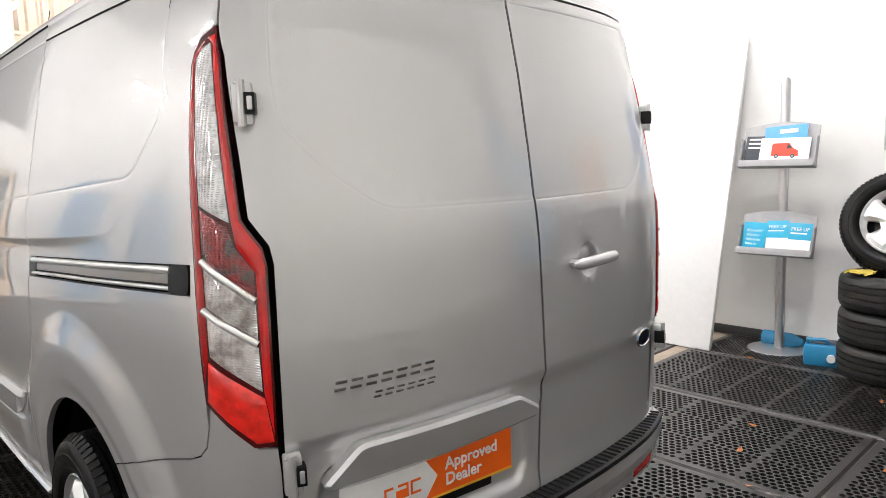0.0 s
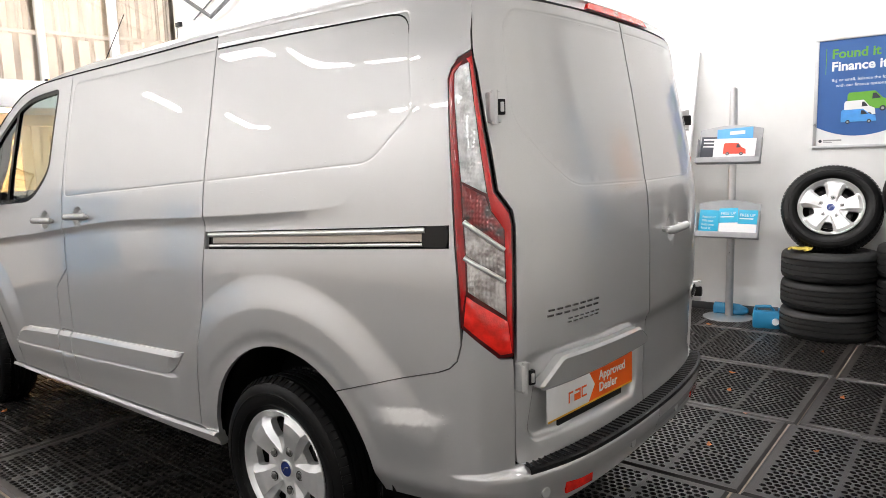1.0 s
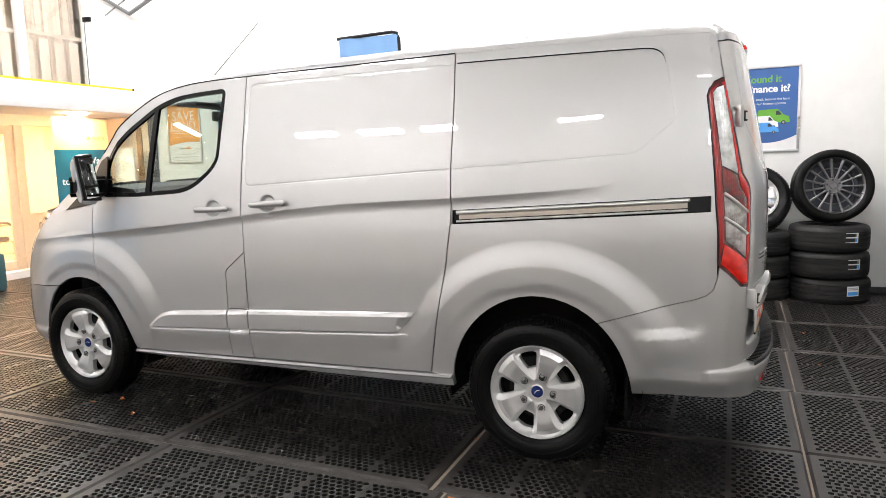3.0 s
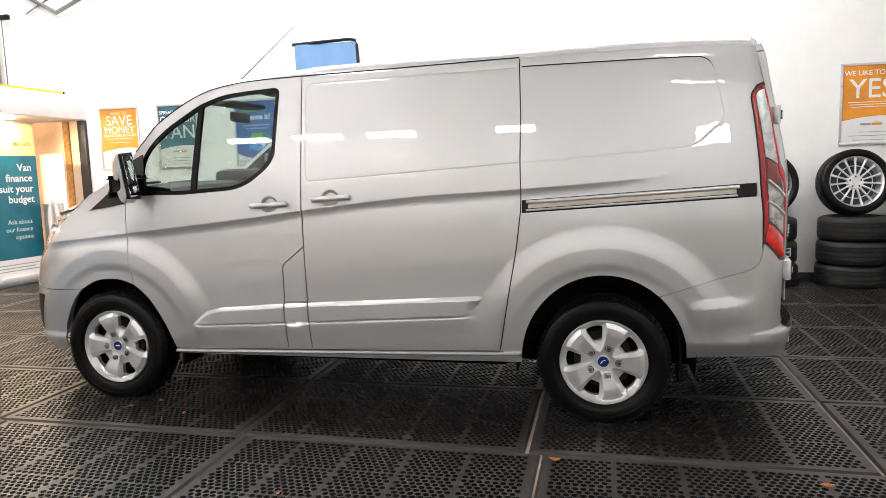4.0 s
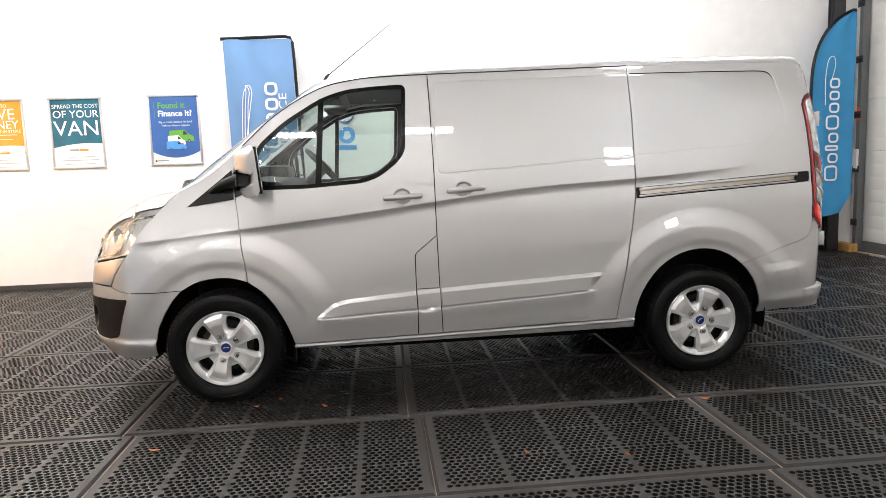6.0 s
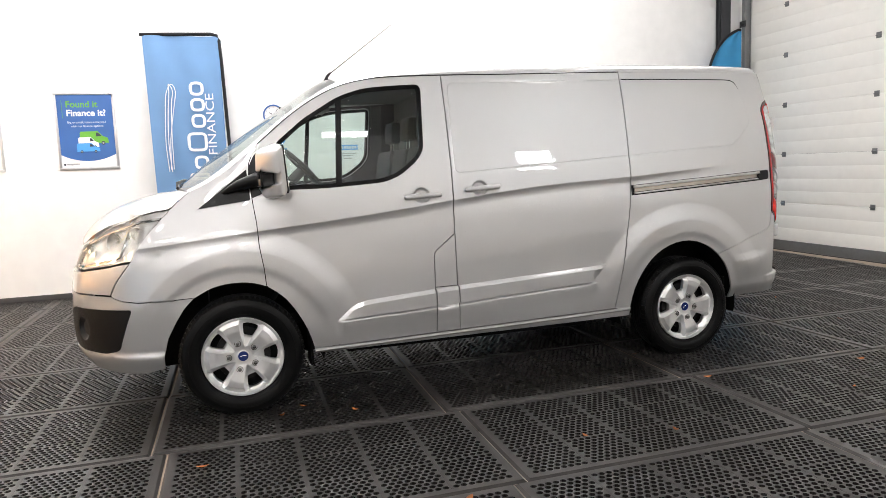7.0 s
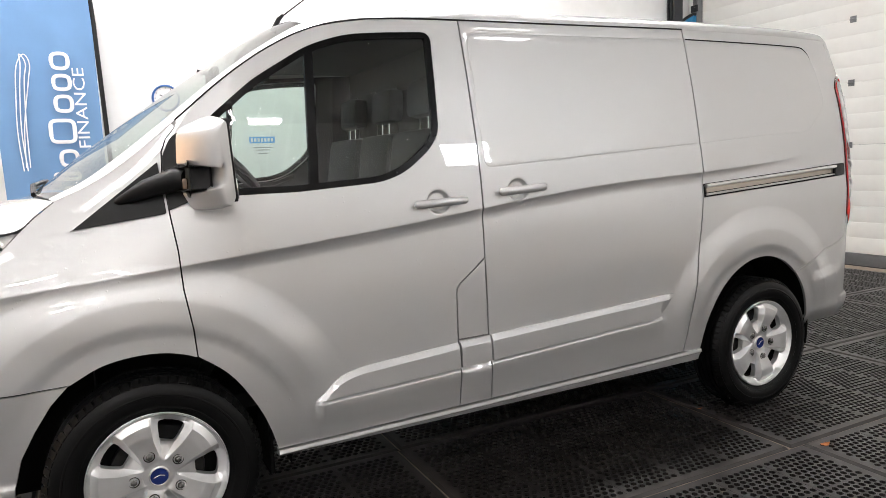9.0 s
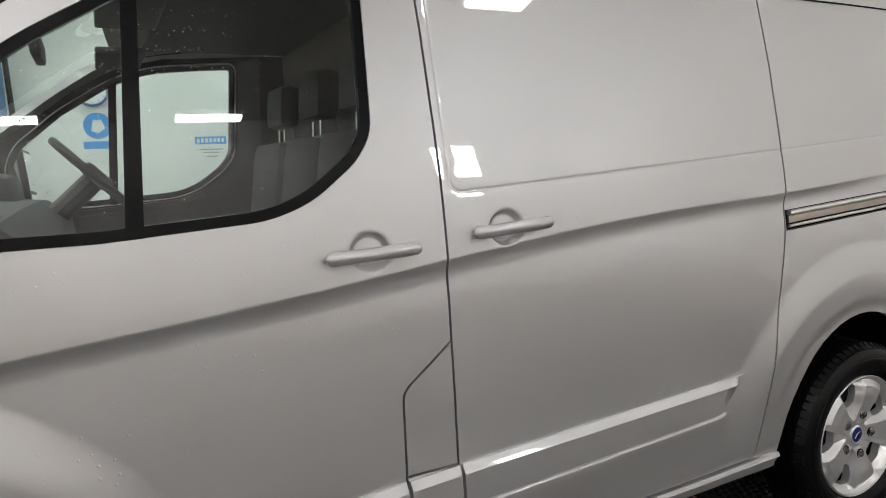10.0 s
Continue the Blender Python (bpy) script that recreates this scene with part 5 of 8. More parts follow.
lift = Matrix.Translation((0, 0, 0.0042))
flat("orange_field", [(-0.030, -0.0565), (0.2595, -0.0565), (0.2595, 0.0565), (-0.030, 0.0565), (0.012, 0.0)], PLATE_ORANGE, plate, plate_m @ lift)
flat("yellow_strip", [(-0.2595, -0.0565), (0.2595, -0.0565), (0.2595, -0.0505), (-0.2595, -0.0505)], PLATE_YELLOW, plate, plate_m @ Matrix.Translation((0, 0, 0.0056)))
for words, y in (("Approved", 0.008), ("Dealer", -0.033)):
    text_part("lettering", words, 0.043, PLATE_WHITE, plate, plate_m @ Matrix.Translation((0.035, y, 0.0056)), bold=0.0008)
for x0, shape in ((-0.145, [(0, 0), (0.006, 0), (0.006, 0.030), (0.026, 0.030), (0.026, 0.036), (0, 0.036)]), (-0.112, [(0, 0), (0.036, 0), (0.036, 0.036), (0.006, 0.036), (0.006, 0.030), (0.030, 0.030), (0.030, 0.022), (0, 0.022)]),
                  (-0.070, [(0, 0), (0.030, 0), (0.030, 0.006), (0.006, 0.006), (0.006, 0.030), (0.030, 0.030), (0.030, 0.036), (0, 0.036)])):
    flat("logo_mark", [(x0 + x, y - 0.024) for x, y in shape], PLATE_ORANGE, plate, plate_m @ lift)
bm = box_bm(bmesh.new(), (-0.20, -0.081, -0.006), (0.19, -0.0575, 0.002), 0.002, plate_m)
part("plate_holder", bm, BLACK_PLASTIC, left_door, "black plate holder")
for s0, z0, n, w, h, step in ((-1.070, 0.972, 7, 0.030, 0.022, 0.0385), (-1.165, 0.936, 6, 0.022, 0.015, 0.0290)):
    for i in range(n):
        m = on_rear(s0 - i * step - w / 2, z0 + 0.001 * i * 0, 0.001)
        bm = bmesh.new()
        for a in ([(-w / 2 - 0.003, -h / 2), (w / 2 - 0.007, -h / 2), (w / 2 - 0.0055, -h / 2 + 0.26 * h), (-w / 2 - 0.0015, -h / 2 + 0.26 * h)], [(-w / 2 + 0.0015, h / 2 - 0.26 * h), (w / 2 - 0.0025, h / 2 - 0.26 * h), (w / 2 - 0.001, h / 2), (-w / 2 + 0.003, h / 2)]):
            top = [bm.verts.new(m @ Vector((x, y, 0.0045))) for x, y in a]
            low = [bm.verts.new(m @ Vector((x, y, 0))) for x, y in a]
            bm.faces.new(top)
            for q in range(4):
                bm.faces.new([low[q], low[(q + 1) % 4], top[(q + 1) % 4], top[q]])
        part("badge_bar", bm, BADGE_CHROME, left_door, "chrome badge lettering as plain bars")
hm = on_rear(-1.845, 1.150, 0.0)
bm = bmesh.new()
tube_bm(bm, [hm @ Vector((0.105 + 0.105 * q, 0.004 * q, 0.034 - 0.012 * q ** 4)) for q in np.linspace(-1, 1, 13)], [0.0165 * (1 - 0.6 * abs(q) ** 12) for q in np.linspace(-1, 1, 13)], 12)
for q in (-0.85, 0.85):
    tube_bm(bm, [hm @ Vector((0.105 + 0.105 * q, 0, -0.01)), hm @ Vector((0.105 + 0.105 * q, 0, 0.03))], 0.011, 8)
part("door_handle", bm, PAINT, right_door, "body-coloured pull handle")
bm = bmesh.new()
em = on_rear(rear_s(0.578), 0.836, 0.001, 1) @ Matrix.Rotation(radians(-90), 4, "Y") @ Matrix.Diagonal((1, 1.0, 2.2, 1))
lathe_bm(bm, [(0.0, 0.030), (0.006, 0.031), (0.009, 0.027), (0.007, 0.024)], 32, em)
badge = part("oval_badge", bm, CHROME, right_door, "chrome oval badge with a dark blue centre")
bm = bmesh.new()
lathe_bm(bm, [(0.006, 0.0001), (0.006, 0.0245)], 32, em)
part("badge_centre", bm, BADGE_NAVY, badge)
# high brake light
bm = bmesh.new()
for hand in (-1, 1):
    sheet(bm, [(-1.47, 1.921), (-1.50, 1.944), (S_REAR, 1.948), (S_REAR, 1.921)], hand=hand, out=0.012, lip=0.03, res=0.04)
part("brake_light", bm, LENS_BRIGHT, van, "red high-level brake light")
bm = bmesh.new()
for hand in (-1, 1):
    sheet(bm, [(-0.842, 1.898), (-0.95, 1.910), (-1.2, 1.917), (-1.5, 1.918), (S_REAR, 1.918), (S_REAR, 1.956), (-1.2, 1.954), (-0.95, 1.944), (-0.84, 1.926)], hand=hand, out=-0.002, lip=0.02, res=0.05)
part("rear_header", bm, PAINT, van)

# ---- roof, pillars, windscreen, bonnet ----
ROOF_EDGE = [(-0.835, 1.925), (-0.70, 1.940), (-0.40, 1.945), (0.0, 1.942), (0.423, 1.937), (0.96, 1.926), (1.29, 1.920), (1.664, 1.914), (1.955, 1.905), (2.12, 1.889), (2.285, 1.852), (2.451, 1.772), (2.615, 1.660), (2.779, 1.525), (2.94, 1.398), (3.05, 1.326), (3.17, 1.272)]
ROOF_MID = [(-0.862, 1.950), (-0.74, 1.985), (-0.40, 2.005), (0.0, 2.012), (0.423, 2.015), (0.96, 2.013), (1.29, 2.010), (1.664, 2.002), (1.955, 1.988), (2.14, 1.968), (2.34, 1.930), (2.56, 1.800), (2.76, 1.668), (2.95, 1.535), (3.10, 1.425), (3.19, 1.350), (3.27, 1.292)]
_e, _m = smooth_line(ROOF_EDGE, 8), smooth_line(ROOF_MID, 8)
_edge3 = skin(_e[:, 0], _e[:, 1], 0.001)


def roof_patch(bm, i0, i1, qs, power=5.0):
    rows = []
    for i in range(i0, i1 + 1):
        h, y, z = XC - _edge3[i, 0], _edge3[i, 1], _e[i, 1]
        rise = _m[i, 1] - z
        u = float(np.clip((_e[i, 0] + 0.838) / 0.13, 0, 1))
        roll = 0.052 * math.sqrt(1 - (1 - u) ** 2) * float(1 - smoothstep(1.5, 2.25, _e[i, 0]))
        row = []
        for q in qs:
            d = h * (1 - abs(q))
            crown = (rise - roll) * (1 - abs(q) ** (2.0 if roll > 0.03 else power))
            row.append(bm.verts.new((XC - h * q, y + (_m[i, 0] - y) * (1 - abs(q) ** 2.2), z + crown + roll * math.sqrt(1 - (1 - min(d / 0.085, 1.0)) ** 2))))
        rows.append(row)
    for a, b in zip(rows[:-1], rows[1:]):
        for k in range(len(qs) - 1):
            bm.faces.new([a[k], a[k + 1], b[k + 1], b[k]])
    return rows


HEADER = 8 * 10
_q = np.concatenate([-(1 - np.linspace(0, 1, 26) ** 2.2)[:-1], (1 - np.linspace(0, 1, 26) ** 2.2)[::-1]])
bm = bmesh.new()
roof_patch(bm, 0, HEADER, _q)
upward(bm)
part("roof", bm, PAINT, van)
bm = bmesh.new()
roof_patch(bm, HEADER, len(_e) - 1, np.linspace(-0.925, 0.925, 25))
upward(bm)
screen = part("windscreen", bm, CAR_GLASS, van, "clear raked windscreen")
screen.visible_shadow = False
for side in (-1, 1):
    bm = bmesh.new()
    roof_patch(bm, HEADER - 1, len(_e) - 1, side * np.linspace(0.915, 1.0, 6))
    bmesh.ops.recalc_face_normals(bm, faces=bm.faces)
    geom = bmesh.ops.solidify(bm, geom=bm.faces[:], thickness=0.03)
    part("windscreen_pillar", bm, PAINT, van)
# black gutter line between roof and doors
for hand in (-1, 1):
    bm = bmesh.new()
    k = (GUTTER[:, 0] > 0.42) & (GUTTER[:, 0] < 2.80)
    tube_bm(bm, [skin(s, z + 0.001, 0.0015, hand) for s, z in GUTTER[k]], 0.0030, 6)
    part("gutter_seal", bm, BLACK_RUBBER, van, "black rubber roof seal")
    tail = GUTTER[GUTTER[:, 0] < 0.425]
    part("roof_joint", tube_bm(bmesh.new(), [skin(s, z + 0.0005, -0.0044, hand) for s, z in tail], 0.0048, 8), PAINT, van)
    # black tube added in the panel's top groove for its shadow line
    bm = tube_bm(bmesh.new(), [skin(s, z, 0.0, hand) for s, z in smooth_line([(0.41, 1.8885), (0.2, 1.8895), (-0.1, 1.8905), (-0.35, 1.8905), (-0.47, 1.889), (-0.515, 1.879), (-0.540, 1.855), (-0.552, 1.82)], 6)], [0.0032] * 30 + [0.003 - 0.00022 * k for k in range(13)], 6)
    part("panel_seal", bm, BLACK_RUBBER, van, "black line laid in the groove over the rear panel")
HOOD_EDGE = smooth_line([(3.172, 1.272), (3.23, 1.228), (3.280, 1.188), (3.37, 1.174), (3.50, 1.152), (3.65, 1.129), (3.80, 1.105), (3.92, 1.071), (4.03, 1.040), (4.12, 1.000), (4.22, 0.972), (S_FRONT, 0.965)], 6)
HOOD_MID = smooth_line([(3.275, 1.283), (3.33, 1.272), (3.40, 1.258), (3.46, 1.245), (3.53, 1.225), (3.60, 1.200), (3.67, 1.167), (3.73, 1.127), (3.78, 1.087), (3.82, 1.045), (3.845, 1.005), (3.858, 0.965)], 6)
_h3 = skin(HOOD_EDGE[:, 0], HOOD_EDGE[:, 1], 0.0)
bm = bmesh.new()
rows = []
qs = np.linspace(-1, 1, 33)
for i in range(len(HOOD_EDGE)):
    h, y, z = XC - _h3[i, 0], _h3[i, 1], HOOD_EDGE[i, 1]
    rows.append([bm.verts.new((XC - h * q, y + (HOOD_MID[i, 0] - y) * (1 - abs(q) ** 2), z + (HOOD_MID[i, 1] - z) * (1 - abs(q) ** 2.6))) for q in qs])
for a, b in zip(rows[:-1], rows[1:]):
    for k in range(len(qs) - 1):
        if (a[k].co - b[k].co).length > 1e-6 or (a[k + 1].co - b[k + 1].co).length > 1e-6:
            bm.faces.new([a[k], a[k + 1], b[k + 1], b[k]])
bmesh.ops.remove_doubles(bm, verts=bm.verts, dist=1e-5)
upward(bm)
part("bonnet", bm, PAINT, van)
bm = bmesh.new()
for y0, x in ((3.20, -0.42), (3.22, 0.10)):
    tube_bm(bm, [(XC + x, y0 + 0.04, 1.290), (XC + x + 0.08, y0 + 0.045, 1.322), (XC + x + 0.45, y0 + 0.03, 1.335)], 0.010, 6)
part("wiper", bm, BLACK_PLASTIC, van, "black windscreen wiper")
# aerial
bm = tube_bm(bmesh.new(), [(-0.36, 2.315, 1.915), (-0.362, 2.29, 1.965), (-0.364, 2.27, 1.985)], [0.013, 0.010, 0.006], 10)
aerial = part("aerial", bm, BLACK_PLASTIC, van, "thin black roof aerial")
bm = tube_bm(bmesh.new(), [(-0.364, 2.272, 1.98), (-0.385, 1.86, 2.29)], [0.0032, 0.0022], 6)
part("whip", bm, BLACK_PLASTIC, aerial)

# ---- bumpers ----
BUMPER_SIDE = arch(0.0, 0.426, 0.461, 176, 131.2, 12) + [(-0.40, 0.7225), (-0.506, 0.7545), (-0.69, 0.8065), (-0.735, 0.8245), (-0.764, 0.8505), (-0.779, 0.9005), (-0.787, 0.947), (-0.897, 0.858), (-0.938, 0.855), (-0.942, 0.80), (-0.945, 0.520), (-1.2, 0.516), (S_REAR, 0.510), (S_REAR, 0.385), (-1.4, 0.375), (-1.0, 0.362), (-0.80, 0.362), (-0.60, 0.362), (-0.428, 0.350)]


def lip_height(s):
    return np.interp(s, [-1.8, -0.96, -0.80, -0.45], [0.508, 0.512, 0.500, 0.455])


def bumper_shape(p):
    d = lip_height(p[:, 0]) - p[:, 1]
    amount = np.interp(p[:, 0], [-1.8, -1.2, -0.97, -0.90, -0.80, -0.72], [0.060, 0.052, 0.040, 0.026, 0.008, 0.0])
    under = np.interp(p[:, 0], [-0.72, -0.40], [0.640, 0.612]) - p[:, 1]
    fade = smoothstep(-0.78, -0.66, p[:, 0]) * (1 - smoothstep(-0.50, -0.40, p[:, 0]))
    tuck = 0.030 * smoothstep(0.0, 0.10, np.interp(p[:, 0], [-0.9, -0.42], [0.455, 0.440]) - p[:, 1]) * smoothstep(-1.0, -0.8, p[:, 0])
    return amount * smoothstep(-0.004, 0.014, d) * (1 - 0.35 * smoothstep(0.04, 0.13, d)) + 0.012 * fade * np.clip((under + 0.05) / 0.05, 0, 1) * (1 - smoothstep(0.02, 0.16, under)) - tuck


_sl = np.arange(-1.72, -0.43, 0.03)
rear_bumper = skin_part("rear_bumper", BUMPER_SIDE, PAINT, van, gap=0.0008, both=True, res=0.026, edge=0.014, lip=0.012, shape=bumper_shape, rings=flare_rings(0.0),
                        lines=[np.stack([_sl, lip_height(_sl) - g], 1) for g in (-0.006, 0.0, 0.006, 0.014, 0.03)])
bm = bmesh.new()
for hand in (-1, 1):
    _s = np.linspace(-0.975, S_REAR, 40)
    grid = []
    for s in _s:
        amount = float(np.interp(s, [-1.8, -1.2, -0.97], [0.058, 0.050, 0.036]))
        z = float(lip_height(s))
        grid.append([Vector(skin(s, z + dz, o, hand)) for dz, o in ((0.004, -0.03), (0.006, 0.0), (0.006, amount - 0.008), (0.001, amount + 0.001), (-0.012, amount + 0.003))])
    vs = [[bm.verts.new(p) for p in row] for row in grid]
    for a, b in zip(vs[:-1], vs[1:]):
        for k in range(4):
            bm.faces.new([a[k], a[k + 1], b[k + 1], b[k]])
    for s in np.arange(-0.99, S_REAR, -0.026):
        m0 = Vector(skin(s, float(lip_height(s)) + 0.006, -0.004, hand))
        m1 = Vector(skin(s, float(lip_height(s)) + 0.006, float(np.interp(s, [-1.8, -1.2, -0.97], [0.058, 0.050, 0.036])) - 0.008, hand))
        tube_bm(bm, [m0, m1], 0.0045, 5)
bmesh.ops.recalc_face_normals(bm, faces=bm.faces)
part("step_pad", bm, BLACK_PLASTIC, rear_bumper, "ribbed black plastic step pad")
for hand in (-1, 1):
    skin_part("reflector", [(-1.122, 0.432), (-1.262, 0.424), (-1.262, 0.386), (-1.126, 0.392)], LENS_BRIGHT, rear_bumper, gap=0, hand=hand, out=0.041, lip=0.012, res=0.04, label="red bumper reflector")
    for s, z in ((-1.035, 0.425), (-1.52, 0.430)):
        bm = bmesh.new()
        amount = float(np.interp(s, [-1.8, -1.2, -0.97], [0.060, 0.052, 0.040])) * 0.80
        a, b = Vector(skin(s, z, amount - 0.004, hand)), Vector(skin(s, z, amount + 0.006, hand))
        tube_bm(bm, [a, b, b + (b - a) * 0.02], [0.017, 0.0165, 0.012], 16)
        part("parking_sensor", bm, PAINT, rear_bumper, "round parking sensor")

FRONT_BUMPER = [(3.172, 0.690), (3.30, 0.683), (3.47, 0.681), (3.56, 0.690), (3.615, 0.705), (3.64, 0.715), (3.9, 0.712), (4.2, 0.705), (S_FRONT, 0.700), (S_FRONT, 0.30), (4.1, 0.265), (3.7, 0.262), (3.46, 0.272), (3.362, 0.296), (3.352, 0.38), (3.325, 0.47), (3.275, 0.56), (3.225, 0.635)]
INTAKE = rounded([(3.500, 0.646), (3.604, 0.412), (3.72, 0.385), (4.15, 0.380), (4.22, 0.43), (4.22, 0.58), (4.05, 0.632)], [0.02, 0.03, 0.03, 0.04, 0.03, 0.06, 0.05])
il = even(INTAKE, 0.02)
fb = skin_part("front_bumper", FRONT_BUMPER, PAINT, van, gap=0.001, both=True, res=0.03, edge=0.015, lip=0.012, holes=[INTAKE], shape=lambda p: 0.012 * smoothstep(0.0, 0.03, 0.40 - p[:, 1]) * (1 - smoothstep(0.05, 0.12, 0.40 - p[:, 1])))
for hand in (-1, 1):
    skin_part("fog_lamp_trim", INTAKE, BLACK_PLASTIC, fb, gap=0.0015, hand=hand, res=0.03, lip=0.03, out=0.002, label="black fog lamp surround",
          shape=lambda p: -0.030 * (1 - smoothstep(0.04, 0.075, np.hypot(p[:, 0] - 3.93, p[:, 1] - 0.515))), rings=[[(3.93 + r * math.cos(a), 0.515 + r * math.sin(a)) for a in np.linspace(0, 6.28, 22, endpoint=False)] for r in (0.035, 0.045, 0.058, 0.07, 0.08)])
for hand in (-1, 1):
    bm = bmesh.new()
    tube_bm(bm, [skin(3.93, 0.515, -0.03, hand), skin(3.93, 0.515, -0.02, hand)], [0.048, 0.042], 20)
    part("fog_lamp", bm, CAB_DARK, fb, "round dark fog lamp blank")
UPPER = [(3.507, 0.898), (3.606, 0.79), (3.645, 0.722), (3.9, 0.718), (4.2, 0.711), (S_FRONT, 0.706), (S_FRONT, 0.836), (4.13, 0.833), (4.0, 0.832), (3.85, 0.850), (3.694, 0.870), (3.60, 0.887)]
skin_part("grille_panel", UPPER, PAINT, van, gap=0.002, both=True, res=0.03, lip=0.02)
skin_part("grille", [(4.14, 0.842), (4.165, 0.960), (4.3, 0.958), (S_FRONT, 0.955), (S_FRONT, 0.842)], BLACK_PLASTIC, van, gap=0.002, both=True, out=-0.01, res=0.03, lip=0.02, label="black front grille")

# ---- door mirrors ----
def prism(bm, outline, x0, x1, bevel, warp):
    """A side outline of (y, z) drawn out along x, its edges rounded, then warped."""
    ends = [[bm.verts.new((x, y, z)) for y, z in outline] for x in (x0, x1)]
    n = len(outline)
    bm.faces.new(ends[0])
    bm.faces.new(ends[1][::-1])
    for i in range(n):
        j = (i + 1) % n
        bm.faces.new([ends[0][j], ends[0][i], ends[1][i], ends[1][j]])
    bmesh.ops.recalc_face_normals(bm, faces=bm.faces[:])
    bmesh.ops.bevel(bm, geom=bm.edges[:], offset=bevel, segments=4, affect="EDGES", profile=0.55, clamp_overlap=True)
    for v in bm.verts:
        v.co = warp(v.co)
    bmesh.ops.recalc_face_normals(bm, faces=bm.faces[:])
    return bm


def mirror_shell(bm, outline, x0, x1, warp, steps=14):
    """A side outline drawn out along x, its front swept back in a full curve towards the outer end."""
    rings = []
    for k in range(steps + 1):
        u = math.sin(0.5 * math.pi * k / steps)
        t = max(0.0, (u - 0.15) / 0.85)
        f, g = 0.40 + 0.60 * math.sqrt(max(0.0, 1 - t ** 2.4)), 1 - 0.06 * t ** 3
        ring = []
        for y, z in outline:
            back = 2.662 + (z - 1.25) * 0.084
            ring.append(bm.verts.new(warp(Vector((x0 + (x1 - x0) * u, back + (y - back) * f, 1.37 + (z - 1.37) * g)))))
        rings.append(ring)
    for a, b in zip(rings[:-1], rings[1:]):
        for i in range(len(a)):
            j = (i + 1) % len(a)
            bm.faces.new([a[i], a[j], b[j], b[i]])
    bm.faces.new(rings[0][::-1])
    bm.faces.new(rings[-1])
    bmesh.ops.recalc_face_normals(bm, faces=bm.faces[:])
    return bm


SHELL_SIDE = [(2.797, 1.372), (2.792, 1.482), (2.700, 1.524), (2.684, 1.512), (2.662, 1.250), (2.705, 1.222), (2.757, 1.226), (2.786, 1.282), (2.742, 1.296), (2.730, 1.318), (2.731, 1.352), (2.745, 1.368)]
for hand in (-1, 1):
    def warp(v):
        u = (v.x - 0.985) / 0.13
        y = v.y - 0.04 * u * (v.y - 2.665) / 0.13 - 0.020 * u
        z = v.z - 0.012 * u * u * (1 if v.z > 1.37 else -0.6)
        return Vector((XC + hand * (v.x + 0.013 * (v.z - 1.37) / 0.15), y, z))
    mirror = part("door_mirror", mirror_shell(bmesh.new(), rounded(SHELL_SIDE, [0.008, 0.030, 0.018, 0.006, 0.010, 0.012, 0.016, 0.006, 0.012, 0.012, 0.012, 0.012], 5), 0.985, 1.122, warp), PAINT, van, "silver door mirror shell", 45)
    bm = prism(bmesh.new(), [(2.694, 1.519), (2.668, 1.519), (2.646, 1.243), (2.672, 1.243)], 0.984, 1.112, 0.005, warp)
    part("mirror_rim", bm, BLACK_PLASTIC, mirror, "black mirror rim")
    for name, z0, z1 in (("mirror_glass", 1.335, 1.500), ("lower_mirror_glass", 1.262, 1.322)):
        zc = 0.5 * (z0 + z1)
        m = Matrix.Translation((XC + hand * (1.048 + 0.087 * (zc - 1.37)), 2.636 + (zc - 1.243) * 0.0797, zc)) @ Matrix.Rotation(radians(-8.7 * hand), 4, "Z") @ Matrix.Rotation(radians(-4.6), 4, "X")
        part(name, box_bm(bmesh.new(), (-0.052, -0.002, z0 - zc), (0.052, 0.004, z1 - zc), 0.001, m @ Matrix.Rotation(radians(5 * hand), 4, "Y")), MIRROR, mirror)
    bm = bmesh.new()
    box_bm(bm, (XC + hand * 0.86, 2.705, 1.290), (XC + hand * 1.06, 2.772, 1.364), 0.022)
    base = Vector(skin(2.99, 1.255, -0.01, hand))
    tube_bm(bm, [base, (base + Vector((XC + hand * 0.93, 2.80, 1.33))) / 2 + Vector((hand * 0.012, 0, 0.006)), (XC + hand * 0.925, 2.79, 1.328), (XC + hand * 0.96, 2.762, 1.328)], [0.012, 0.030, 0.040, 0.032], 12)
    part("mirror_arm", bm, BLACK_PLASTIC, mirror, "black plastic mirror arm")
    bm = box_bm(bmesh.new(), (-0.045, -0.006, -0.018), (0.045, 0.010, 0.018), 0.006, Matrix.Translation((XC + hand * 0.995, 2.770, 1.312)) @ Matrix.Rotation(radians(14 * hand), 4, "Z"))
    part("indicator_lens", bm, LENS_AMBER, mirror, "smoked amber mirror indicator")

# ---- door rail on the near rear quarter ----
bm = bmesh.new()
sheet(bm, inset(even(RAIL, 0.05), 0.002), hand=-1, out=-0.022, lip=0, res=0.06)
rail = part("door_rail", bm, BLACK_PLASTIC, van, "sliding-door rail in a black channel")
bm = bmesh.new()
for dz, r, o in ((0.0535, 0.0092, -0.0025), (0.0115, 0.0050, -0.005)):
    tube_bm(bm, [skin(s, float(np.interp(s, [-0.745, 0.412], [1.184, 1.124])) + dz, o) for s in np.linspace(-0.66, 0.39, 24)], r, 16)
part("rail_edge", bm, RAIL_EDGE, rail, "bright metal rail edges")
bm = bmesh.new()
